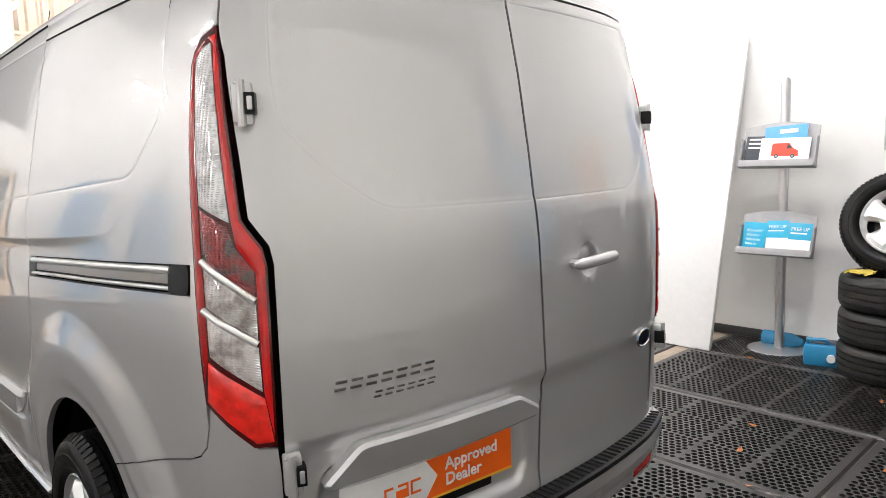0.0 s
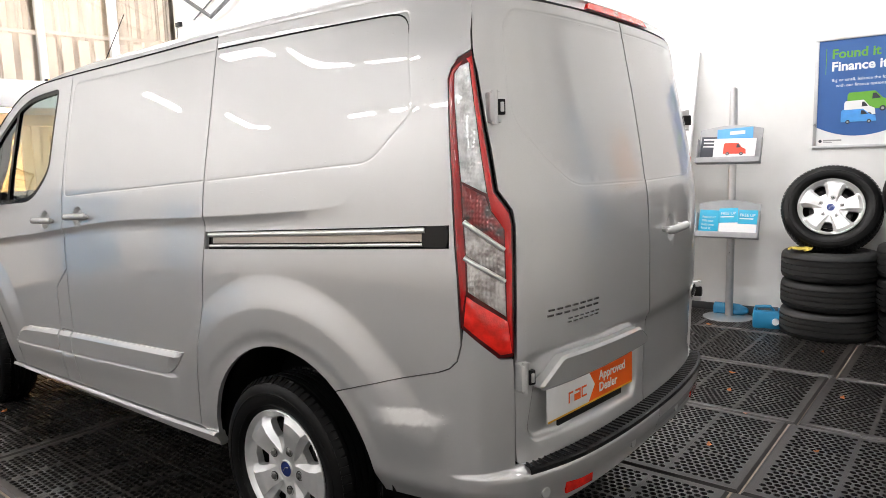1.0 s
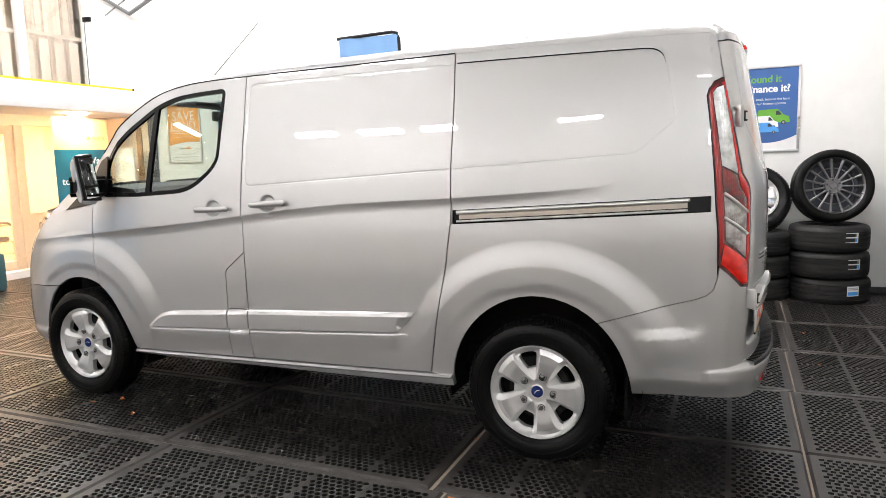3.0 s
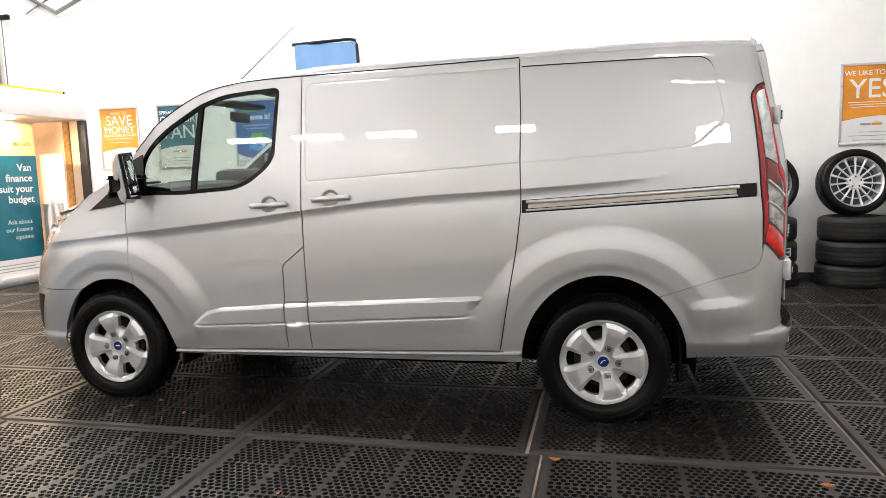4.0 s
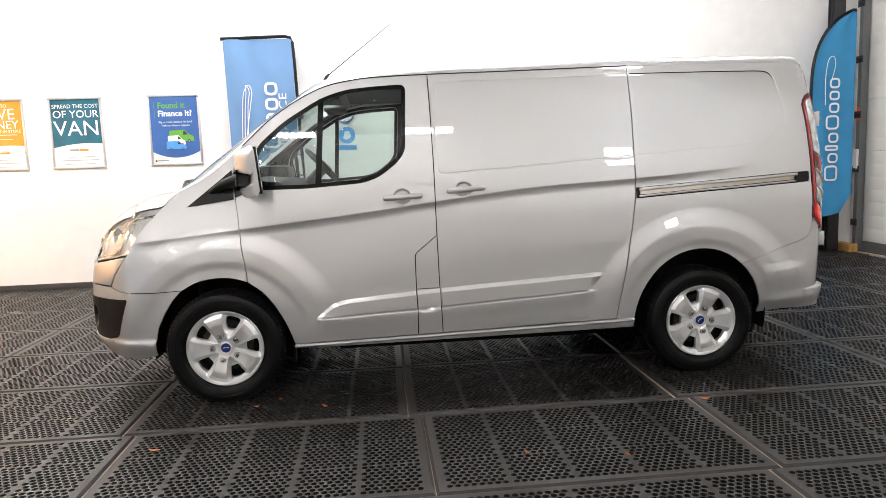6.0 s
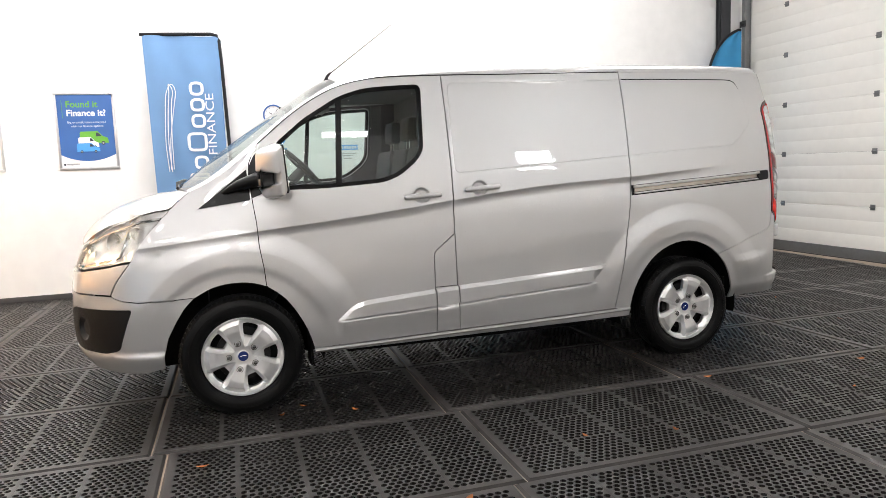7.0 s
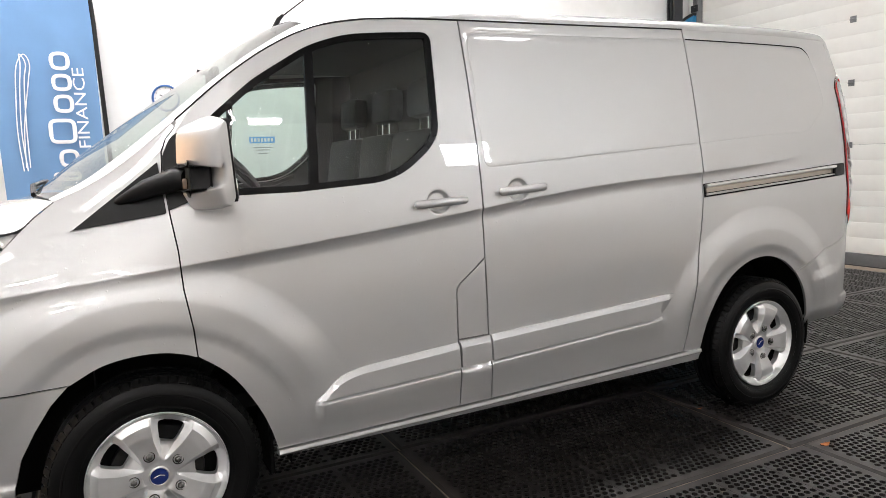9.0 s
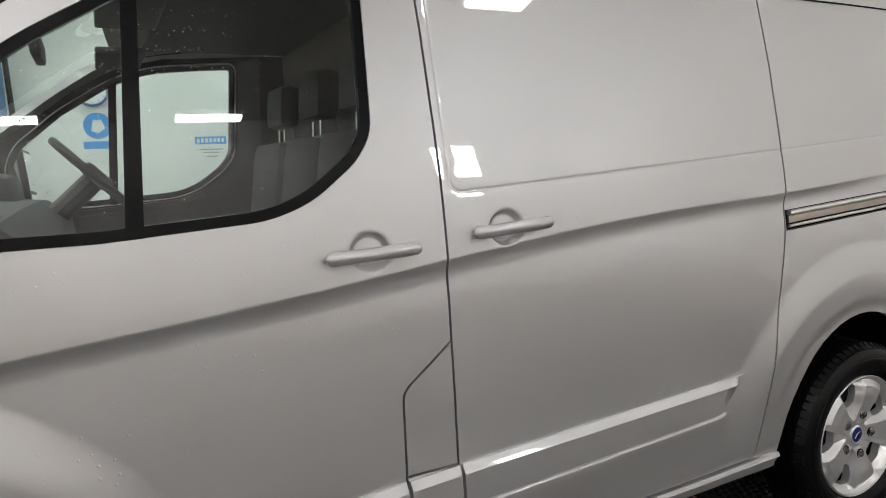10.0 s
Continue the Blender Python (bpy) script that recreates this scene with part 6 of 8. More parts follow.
sheet(bm, [(s, float(np.interp(s, [-0.745, 0.412], [1.184, 1.124])) + dz) for s, dz in ((0.38, 0.020), (0.38, 0.043), (-0.655, 0.043), (-0.655, 0.020))], hand=-1, out=-0.012, lip=0.006, res=0.06)
part("rail_web", bm, RAIL_METAL, rail, "dull metal rail web")
bm = bmesh.new()
sheet(bm, rounded([(-0.650, 1.181), (-0.650, 1.245), (-0.742, 1.250), (-0.742, 1.186)], 0.018), hand=-1, out=0.003, lip=0.02, res=0.03)
part("rail_cap", bm, BLACK_PLASTIC, rail, "black rail end cap")

# ---- wheels ----
def polar(r, a, x=0.0):
    return Vector((x, r * math.cos(radians(a)), r * math.sin(radians(a))))


def build_wheel(name, label):
    wheel = tagged(new(name), label, "wheel")
    prof = [(0.070, 0.222), (0.082, 0.230), (0.098, 0.250), (0.104, 0.275), (0.102, 0.300), (0.094, 0.320), (0.084, 0.331), (0.070, 0.3365)]
    full = prof + [(0.060, 0.3385), (0.047, 0.3395), (0.0465, 0.331), (0.0405, 0.331), (0.040, 0.3405), (0.0185, 0.341), (0.018, 0.332), (0.012, 0.332), (0.0115, 0.341), (-0.0115, 0.341), (-0.012, 0.332), (-0.018, 0.332), (-0.0185, 0.341),
                   (-0.040, 0.3405), (-0.0405, 0.331), (-0.0465, 0.331), (-0.047, 0.3395), (-0.060, 0.3385)] + [(-x, r) for x, r in prof[::-1]]
    bm = lathe_bm(bmesh.new(), full, 96)
    # shoulder blocks
    for k in range(72):
        a = k * 5.0
        for side in (1, -1):
            box_bm(bm, (-0.016, -0.0105, -0.004), (0.016, 0.0105, 0.004), 0.0, Matrix.Rotation(radians(a), 4, "X") @ Matrix.Translation((side * 0.0765, 0, 0.3325)) @ Matrix.Rotation(radians(side * 33), 4, "Y"))
    # raised rings on the sidewall
    lathe_bm(bm, [(0.1035, 0.285), (0.1052, 0.287), (0.1048, 0.291), (0.1030, 0.293)], 72)
    lathe_bm(bm, [(0.0935, 0.243), (0.0962, 0.245), (0.0980, 0.249), (0.0970, 0.251)], 72)
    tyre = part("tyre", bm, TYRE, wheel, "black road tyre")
    bm = lathe_bm(bmesh.new(), [(0.083, 0.2205), (0.088, 0.2235), (0.086, 0.2260), (0.079, 0.2245), (0.074, 0.214), (0.058, 0.2080)], 64)
    rim = part("rim", bm, ALLOY, wheel, "silver five-spoke alloy rim")
    # alloy barrel takes the dark brake colour for shade behind the spokes
    part("barrel", lathe_bm(bmesh.new(), [(0.058, 0.2078), (0.050, 0.2060), (-0.04, 0.195), (-0.08, 0.214), (-0.086, 0.224)], 64), DARK_METAL, rim, "inside of the rim, coloured dark for the shade there")
    # spoke face: a disc with five openings between flat spokes
    def turned(pts, a):
        c, d = math.cos(radians(a)), math.sin(radians(a))
        return [(v * c - u * d, v * d + u * c) for u, v in pts]
    OPEN = [(-0.024, 0.116), (0.024, 0.116), (0.041, 0.166), (0.044, 0.183), (0.023, 0.1905), (0.0, 0.1930), (-0.023, 0.1905), (-0.044, 0.183), (-0.041, 0.166)]
    holes = [rounded(turned(OPEN, 90 + 72 * k), [0.008, 0.008, 0.01, 0.008, 0, 0, 0, 0.008, 0.01], 5) for k in range(5)]
    disc = [(0.2185 * math.cos(a), 0.2185 * math.sin(a)) for a in np.linspace(0, 2 * math.pi, 96, endpoint=False)]

    def face(s, z, out, hand):
        return np.stack([np.zeros_like(s) + out, s, z], -1)

    def dish(p):
        r = np.hypot(*p.T)
        ang = np.arctan2(p[:, 1], p[:, 0])
        off = (ang - math.pi / 2 + math.radians(36)) % math.radians(72) - math.radians(36)
        u, v = np.abs(r * np.sin(off)), r * np.cos(off)
        top = np.interp(r, [0, 0.052, 0.056, 0.10, 0.15, 0.185, 0.203, 0.208, 0.2185], [0.066, 0.066, 0.069, 0.075, 0.084, 0.083, 0.074, 0.071, 0.084])
        floor_half = np.interp(v, [0.05, 0.075, 0.116, 0.168, 0.20], [0.0, 0.009, 0.023, 0.040, 0.044])
        slope = np.clip((u - floor_half) / np.interp(v, [0.06, 0.10, 0.17], [0.007, 0.017, 0.026]), 0, 1)
        deep = np.interp(v, [0.052, 0.080, 0.108, 0.190, 0.202, 0.208], [0.0, 0.011, 0.021, 0.026, 0.008, 0.0])
        return top - deep * (1 - slope)
    valley = []
    for k in range(5):
        for side in (-1, 1):
            for g, h in ((0.0, 0.0), (0.0005, 0.0005), (0.0085, 0.0205), (0.0091, 0.0213)):
                valley.append(turned([(side * g, 0.055), (side * (0.009 + g), 0.075), (side * (0.023 + h), 0.116), (side * (0.040 + 1.25 * h), 0.168), (side * (0.044 + 1.25 * h), 0.20)], 90 + 72 * k))
    ringed = [[(r * math.cos(a), r * math.sin(a)) for a in np.linspace(0, 2 * math.pi, 90, endpoint=False)] for r in (0.185, 0.203, 0.2085)]
    bm = bmesh.new()
    sheet(bm, disc, holes=holes, rings=ringed, lines=valley, res=0.008, edge=0.006, place=face, hand=1, shape=dish, lip=0.028)
    part("spoke_face", bm, ALLOY, rim, "", 22)
    for k in range(5):
        c = polar(0.079, 54 + 72 * k)
        bm = bmesh.new()
        lathe_bm(bm, [(0.0660, 0.0185), (0.0738, 0.0182), (0.0742, 0.0160), (0.0700, 0.0150), (0.0700, 0.0100)], 20, Matrix.Translation(c))
        part("nut_seat", bm, BLACK_PLASTIC, wheel)
        bm = bmesh.new()
        tube_bm(bm, [c + Vector((0.052, 0, 0)), c + Vector((0.0775, 0, 0)), c + Vector((0.0815, 0, 0)), c + Vector((0.0835, 0, 0))], [0.0118, 0.0118, 0.0100, 0.005], 6)
        part("wheel_nut", bm, NUT_DARK, wheel, "dark steel wheel nut")
    bm = lathe_bm(bmesh.new(), [(0.060, 0.034), (0.070, 0.033), (0.0715, 0.0305), (0.0705, 0.028)], 36)
    cap = part("hub_cap", bm, ALLOY, wheel, "silver hub cap with a blue centre")
    bm = lathe_bm(bmesh.new(), [(0.0722, 0.0001), (0.0718, 0.014), (0.0706, 0.0283)], 36)
    part("cap_centre", bm, BADGE_BLUE, cap)
    bm = bmesh.new()
    tube_bm(bm, [polar(0.017, 200, 0.0722), polar(0.006, 90, 0.0728), polar(0.017, 20, 0.0722)], 0.0018, 6)
    part("cap_mark", bm, CHROME, cap)
    bm = lathe_bm(bmesh.new(), [(0.020, 0.0001), (0.020, 0.150), (0.012, 0.152), (-0.01, 0.150), (-0.01, 0.0001)], 40)
    lathe_bm(bm, [(0.024, 0.07), (0.024, 0.085), (-0.06, 0.09)], 30)
    part("brake_disc", bm, DARK_METAL, wheel, "dark brake disc")
    bm = lathe_bm(bmesh.new(), [(-0.02, 0.150), (-0.02, 0.200), (-0.03, 0.205)], 30)
    box_bm(bm, (-0.03, -0.06, 0.09), (0.030, 0.06, 0.165), 0.012)
    part("brake_caliper", bm, BLACK_RUBBER, wheel, "dark brake caliper")
    return wheel


first_wheel = build_wheel("road_wheel", "five-spoke silver alloy wheel with a black road tyre")


def wheel_at(x, y, z, turn, flip=False):
    w = copy_thing(first_wheel, pose(x, y, z) @ Matrix.Rotation(radians(0 if flip else 180), 4, "Z") @ Matrix.Rotation(radians(turn), 4, "X"))
    return w


def adopt(thing, parent, name):
    """Makes a wheel a part of its vehicle, its pieces sub-parts of one level."""
    thing.name = name
    thing.parent = parent
    for key in ("category",):
        if key in thing:
            del thing[key]
    return thing


for x, y, turn, flip in ((-0.830, 2.933, -17, False), (-0.830, 0.0, 15, False), (0.890, 2.933, 0, True), (0.890, 0.0, 0, True)):
    adopt(wheel_at(x, y, 0.338, turn, flip), van, "wheel")

# ---- under the van ----
bm = bmesh.new()
box_bm(bm, (XC - 0.62, -0.80, 0.36), (XC + 0.62, 3.20, 0.47), 0.01)
# side plates added to keep light off the floor below
for side in (-1, 1):
    box_bm(bm, (XC + side * 0.76 - 0.135, 0.50, 0.315), (XC + side * 0.76 + 0.135, 2.43, 0.40), 0.012)
    box_bm(bm, (XC + side * 0.70 - 0.10, -0.80, 0.40), (XC + side * 0.70 + 0.10, -0.50, 0.46), 0.012)
box_bm(bm, (XC - 0.55, -0.85, 0.28), (XC + 0.55, -0.55, 0.42), 0.02)
box_bm(bm, (XC - 0.45, 2.6, 0.22), (XC + 0.45, 3.6, 0.42), 0.02)
# unseen tank and pipe, added to block light under the van
box_bm(bm, (XC - 0.58, 0.55, 0.19), (XC + 0.10, 2.30, 0.37), 0.04)
tube_bm(bm, [(XC + 0.36, -0.50, 0.27), (XC + 0.36, 2.55, 0.25)], 0.085, 14)
tube_bm(bm, [(XC - 0.75, 0, 0.338), (XC + 0.75, 0, 0.338)], 0.055, 12)
tube_bm(bm, [(XC - 0.75, 2.933, 0.338), (XC + 0.75, 2.933, 0.338)], 0.045, 12)
part("chassis", bm, BLACK_RUBBER, van, "dark underbody")
for y in (0.0, 2.933):
    for hand in (-1, 1):
        bm = bmesh.new()
        rows = []
        for a in np.linspace(-12, 192, 28):
            r = 0.47
            rows.append([bm.verts.new((XC + hand * h, y + r * math.cos(radians(a)), 0.345 + r * math.sin(radians(a)))) for h in (0.865 - 0.10 * max(0.0, math.cos(radians(a))) * (y > 1), 0.75, 0.60)])
        for a, b in zip(rows[:-1], rows[1:]):
            for k in range(2):
                bm.faces.new([a[k], a[k + 1], b[k + 1], b[k]])
        bm.faces.new([r[2] for r in rows])
        bmesh.ops.recalc_face_normals(bm, faces=bm.faces)
        part("arch_liner", bm, BLACK_RUBBER, van, "black wheel-arch liner")
        bm = box_bm(bmesh.new(), (XC + hand * 0.64, y - 0.402, 0.215), (XC + hand * 0.835, y - 0.388, 0.50), 0.006)
        part("mud_flap", bm, BLACK_RUBBER, van, "black rubber mud flap")

# ---- cab ----
bm = bmesh.new()
box_bm(bm, (XC - 0.83, 1.56, 0.46), (XC + 0.83, 1.60, 1.72), 0.01)
box_bm(bm, (XC - 0.74, 1.56, 1.72), (XC + 0.74, 1.60, 1.94), 0.01)
for x in np.arange(-0.6, 0.7, 0.3):
    box_bm(bm, (XC + x, 1.598, 0.9), (XC + x + 0.16, 1.606, 1.75), 0.004)
part("bulkhead", bm, CAB_GREY, van, "grey steel bulkhead")
bm = box_bm(bmesh.new(), (XC - 0.80, 1.60, 0.47), (XC + 0.80, 3.1, 0.53), 0.01)
part("cab_floor", bm, BLACK_RUBBER, van)
bm = bmesh.new()
prof = [(2.52, 0.95), (2.48, 1.12), (2.50, 1.24), (2.58, 1.315), (2.78, 1.335), (2.98, 1.290), (3.10, 1.245), (3.10, 0.6), (2.75, 0.6)]
for a, b in zip(prof, prof[1:] + prof[:1]):
    n = 12
    va = [bm.verts.new((XC + q * 0.80, a[0] + 0.10 * (q * q) * 0, a[1] - 0.012 * q * q)) for q in np.linspace(-1, 1, n)]
    vb = [bm.verts.new((XC + q * 0.80, b[0], b[1] - 0.012 * q * q)) for q in np.linspace(-1, 1, n)]
    for i in range(n - 1):
        bm.faces.new([va[i], va[i + 1], vb[i + 1], vb[i]])
bmesh.ops.remove_doubles(bm, verts=bm.verts, dist=1e-4)
bmesh.ops.recalc_face_normals(bm, faces=bm.faces)
box_bm(bm, (XC + 0.22, 2.64, 1.24), (XC + 0.62, 2.90, 1.415), 0.06)
box_bm(bm, (XC - 0.14, 2.55, 0.85), (XC + 0.14, 2.66, 1.20), 0.03)
dash = part("dashboard", bm, CAB_DARK, van, "dark grey moulded dashboard")
bm = bmesh.new()
wheel_m = Matrix.Translation((XC + 0.42, 2.395, 1.385)) @ Matrix.Rotation(radians(47), 4, "X")
tube_bm(bm, [wheel_m @ Vector((0.185 * math.cos(a), 0.185 * math.sin(a), 0)) for a in np.linspace(0, 2 * math.pi, 37)], 0.016, 8, False)
box_bm(bm, (-0.17, -0.02, -0.015), (0.17, 0.03, 0.01), 0.01, wheel_m)
box_bm(bm, (-0.02, -0.17, -0.015), (0.02, 0.0, 0.01), 0.01, wheel_m)
box_bm(bm, (-0.065, -0.06, -0.02), (0.065, 0.06, 0.03), 0.02, wheel_m)
tube_bm(bm, [wheel_m @ Vector((0, 0, 0)), (XC + 0.42, 2.64, 1.16)], 0.04, 10)
part("steering_wheel", bm, CAB_DARK, dash, "black steering wheel")
for x, w, name in ((-0.50, 0.225, "passenger_seat"), (-0.04, 0.20, "middle_seat"), (0.47, 0.235, "driver_seat")):
    bm = box_bm(bmesh.new(), (XC + x - w, 1.72, 0.78), (XC + x + w, 2.22, 0.92), 0.045)
    seat = part(name, bm, CAB_DARK, van, "dark grey cloth cab seat")
    bm = box_bm(bmesh.new(), (-w, -0.07, 0.0), (w, 0.07, 0.62), 0.05, Matrix.Translation((XC + x, 1.78, 0.88)) @ Matrix.Rotation(radians(8), 4, "X"))
    part("backrest", bm, CAB_DARK, seat)
    bm = box_bm(bmesh.new(), (-0.13, -0.045, 0.0), (0.13, 0.045, 0.17), 0.04, Matrix.Translation((XC + x, 1.685, 1.55)) @ Matrix.Rotation(radians(5), 4, "X"))
    part("headrest", bm, CAB_DARK, seat)
    for dx in (-0.045, 0.045):
        bm = tube_bm(bmesh.new(), [(XC + x + dx, 1.69, 1.46), (XC + x + dx, 1.685, 1.58)], 0.006, 8)
        part("headrest_post", bm, CHROME, seat, "chrome headrest post")
for hand in (-1, 1):
    bm = bmesh.new()
    sheet(bm, [(2.72, 0.83), (2.80, 1.24), (2.60, 1.235), (2.07, 1.268), (1.96, 1.305), (1.85, 1.39), (1.805, 1.47), (1.79, 1.86), (1.70, 1.88), (1.69, 0.55), (2.40, 0.55), (2.55, 0.76)], hand=hand, out=-0.06, lip=0, res=0.08)
    sheet(bm, [(2.75, 1.245), (2.60, 1.24), (2.07, 1.273), (1.96, 1.31), (1.96, 1.285), (2.07, 1.25), (2.60, 1.215), (2.75, 1.22)], hand=hand, out=-0.055, lip=0.05, res=0.08)
    part("door_trim", bm, CAB_DARK, van, "dark grey inner door trim")
bm = box_bm(bmesh.new(), (XC - 0.12, 2.50, 1.74), (XC + 0.12, 2.53, 1.81), 0.012)
tube_bm(bm, [(XC, 2.53, 1.79), (XC, 2.58, 1.80)], 0.01, 8)
part("cab_mirror", bm, CAB_DARK, van, "dark rear-view mirror")
bm = bmesh.new()
box_bm(bm, (XC - 0.70, 1.58, 1.885), (XC + 0.70, 2.18, 1.90), 0.005)
part("headlining", bm, CAB_GREY, van, "pale grey headlining")
for x in (-0.42, 0.42):
    bm = box_bm(bmesh.new(), (XC + x - 0.20, 2.20, 1.80), (XC + x + 0.20, 2.36, 1.825), 0.01, None)
    part("sun_visor", bm, CAB_GREY, van, "grey sun visor")

# ---- things against the white wall ----
EAST = Matrix(((0, 0, -1, 0), (-1, 0, 0, 0), (0, 1, 0, 0), (0, 0, 0, 1)))  # x right, y up, z out of the wall


def on_east(y, z, out=0.0):
    """A frame on the white wall, its origin at y, z."""
    return Matrix.Translation((WALL_X - out, y, z)) @ EAST


def shape_box(name, x0, y0, x1, y1, mat, parent, m, h=0.0008, label=""):
    return flat(name, [(x0, y0), (x1, y0), (x1, y1), (x0, y1)], mat, parent, m, h, label)


def little_van(parent, m, x, y, s, mat, long=1.0):
    """A van in side view as flat shapes."""
    body = [(0, 0.10), (0, 0.62), (0.05, 0.70), (0.62 * long, 0.72), (0.80 * long, 0.46), (0.97 * long, 0.36), (1.0 * long, 0.10)]
    flat("van_shape", [(x + a * s, y + b * s) for a, b in body], mat, parent, m)
    up = m @ Matrix.Translation((0, 0, 0.0012))
    flat("van_window", [(x + a * s, y + b * s) for a, b in ((0.56 * long, 0.44), (0.57 * long, 0.64), (0.64 * long, 0.64), (0.76 * long, 0.46))], INK_DARK, parent, up)
    for wx in (0.20 * long, 0.80 * long):
        flat("van_wheel", [(x + wx * s + 0.095 * s * math.cos(a), y + 0.10 * s + 0.095 * s * math.sin(a)) for a in np.linspace(0, 6.283, 16, endpoint=False)], INK_DARK, parent, up)
        flat("van_hub", [(x + wx * s + 0.05 * s * math.cos(a), y + 0.10 * s + 0.05 * s * math.sin(a)) for a in np.linspace(0, 6.283, 12, endpoint=False)], INK_GREY, parent, m @ Matrix.Translation((0, 0, 0.0022)))


def poster(y_left, z_low, w, h, label, ground):
    p = tagged(new("framed_poster"), label, "poster", "posters on the white wall")
    m = on_east(y_left, z_low)
    bm = bmesh.new()
    f = 0.026
    for a, b in (((0, 0), (w, f)), ((0, h - f), (w, h)), ((0, f), (f, h - f)), ((w - f, f), (w, h - f))):
        box_bm(bm, (a[0], a[1], 0.0), (b[0], b[1], 0.016), 0.004, m)
    part("snap_frame", bm, ALUMINIUM, p, "silver aluminium snap frame")
    paper = part("print", box_bm(bmesh.new(), (f, f, 0.0), (w - f, h - f, 0.005), 0.0, m), INK_WHITE, p)
    k = m @ Matrix.Translation((0, 0, 0.0052))
    bottom = [(w - f - (w - 2 * f) * t, ground(t)) for t in np.linspace(0, 1, 16)]
    return p, paper, k, w, h, f, bottom


def colour_field(p, mat, lower=0.0):
    _, paper, k, w, h, f, bottom = p
    flat("colour_field", [(f, h - f)] + [(x, y) for x, y in bottom[::-1]] + [(w - f, h - f)], mat, paper, k)


def words(p, text, size, x, y, mat, align="LEFT", bold=0.0, wide=1.0):
    text_part("lettering", text, size, mat, p[1], p[2] @ Matrix.Translation((x, y, 0.0016)), depth=0.0003, align=align, bold=bold, wide=wide)


def bars(p, rows, mat):
    for x0, y, x1, t in rows:
        shape_box("print_line", x0, y, x1, y + t, mat, p[1], p[2] @ Matrix.Translation((0, 0, 0.0014)), 0.0004)


def finance_poster(y_left, z_low, h=0.868):
    p = poster(y_left, z_low, 0.622, h, "framed blue poster reading Found it Finance it with three vans", lambda t: 0.150 - 0.075 * (1 - (2 * t - 1) ** 2) + 0.02)
    colour_field(p, INK_BLUE)
    words(p, "Found it", 0.098, 0.115, h - 0.165, INK_GREEN, bold=0.0026)
    words(p, "Finance it?", 0.098, 0.115, h - 0.262, INK_WHITE, bold=0.0030)
    shape_box("rule", 0.075, h - 0.285, 0.079, h - 0.085, INK_GREEN, p[1], p[2] @ Matrix.Translation((0, 0, 0.0014)))
    words(p, "Big or small, balance the load", 0.034, 0.32, h - 0.345, INK_WHITE, "CENTER")
    words(p, "with our finance options", 0.034, 0.32, h - 0.388, INK_WHITE, "CENTER")
    little_van(p[1], p[2] @ Matrix.Translation((0, 0, 0.0014)), 0.235, 0.275, 0.22, INK_GREEN, 1.35)
    little_van(p[1], p[2] @ Matrix.Translation((0, 0, 0.0040)), 0.215, 0.235, 0.185, INK_WHITE, 1.15)
    little_van(p[1], p[2] @ Matrix.Translation((0, 0, 0.0066)), 0.195, 0.188, 0.155, INK_SKY, 1.55)
    bars(p, ((0.075, 0.058, 0.205, 0.012), (0.075, 0.046, 0.14, 0.005)), INK_GREY)
    flat("logo_mark", [(0.055 + 0.012 * math.cos(a), 0.060 + 0.012 * math.sin(a)) for a in np.linspace(0, 6.283, 16, endpoint=False)], INK_DARK, p[1], p[2])


def wavy(t):
    return 0.285 + 0.035 * math.sin(2.6 * t + 0.4) - 0.03 * t


def logo_bars(p, y):
    bars(p, ((0.21, y, 0.315, 0.024), (0.19, y - 0.075, 0.50, 0.006), (0.10, y - 0.115, 0.54, 0.007), (0.14, y - 0.16, 0.50, 0.005)), INK_GREY)
    bars(p, ((0.32, y, 0.425, 0.024), (0.34, y + 0.034, 0.41, 0.004)), INK_ORANGE)


def save_poster(y_left, z_low):
    p = poster(y_left, z_low, 0.63, 0.865, "framed orange poster reading SAVE MONEY", wavy)
    colour_field(p, INK_ORANGE)
    words(p, "WANT TO", 0.052, 0.315, 0.765, INK_WHITE, "CENTER")
    words(p, "SAVE", 0.185, 0.315, 0.622, INK_WHITE, "CENTER", 0.0, 1.02)
    words(p, "MONEY", 0.140, 0.315, 0.510, INK_WHITE, "CENTER")
    words(p, "ONLINE AND IN STORE", 0.049, 0.315, 0.462, INK_WHITE, "CENTER")
    bars(p, ((0.10, 0.432, 0.53, 0.006), (0.15, 0.38, 0.48, 0.004)), INK_WHITE)
    logo_bars(p, 0.205)


def van_poster(y_left, z_low):
    p = poster(y_left, z_low, 0.625, 0.865, "framed teal poster reading SPREAD THE COST OF YOUR VAN", wavy)
    colour_field(p, INK_TEAL)
    words(p, "SPREAD THE COST", 0.064, 0.312, 0.735, INK_WHITE, "CENTER", 0.0006)
    words(p, "OF YOUR", 0.125, 0.312, 0.620, INK_WHITE, "CENTER", 0.001)
    words(p, "VAN", 0.255, 0.312, 0.405, INK_WHITE, "CENTER", 0.001, 1.03)
    logo_bars(p, 0.215)


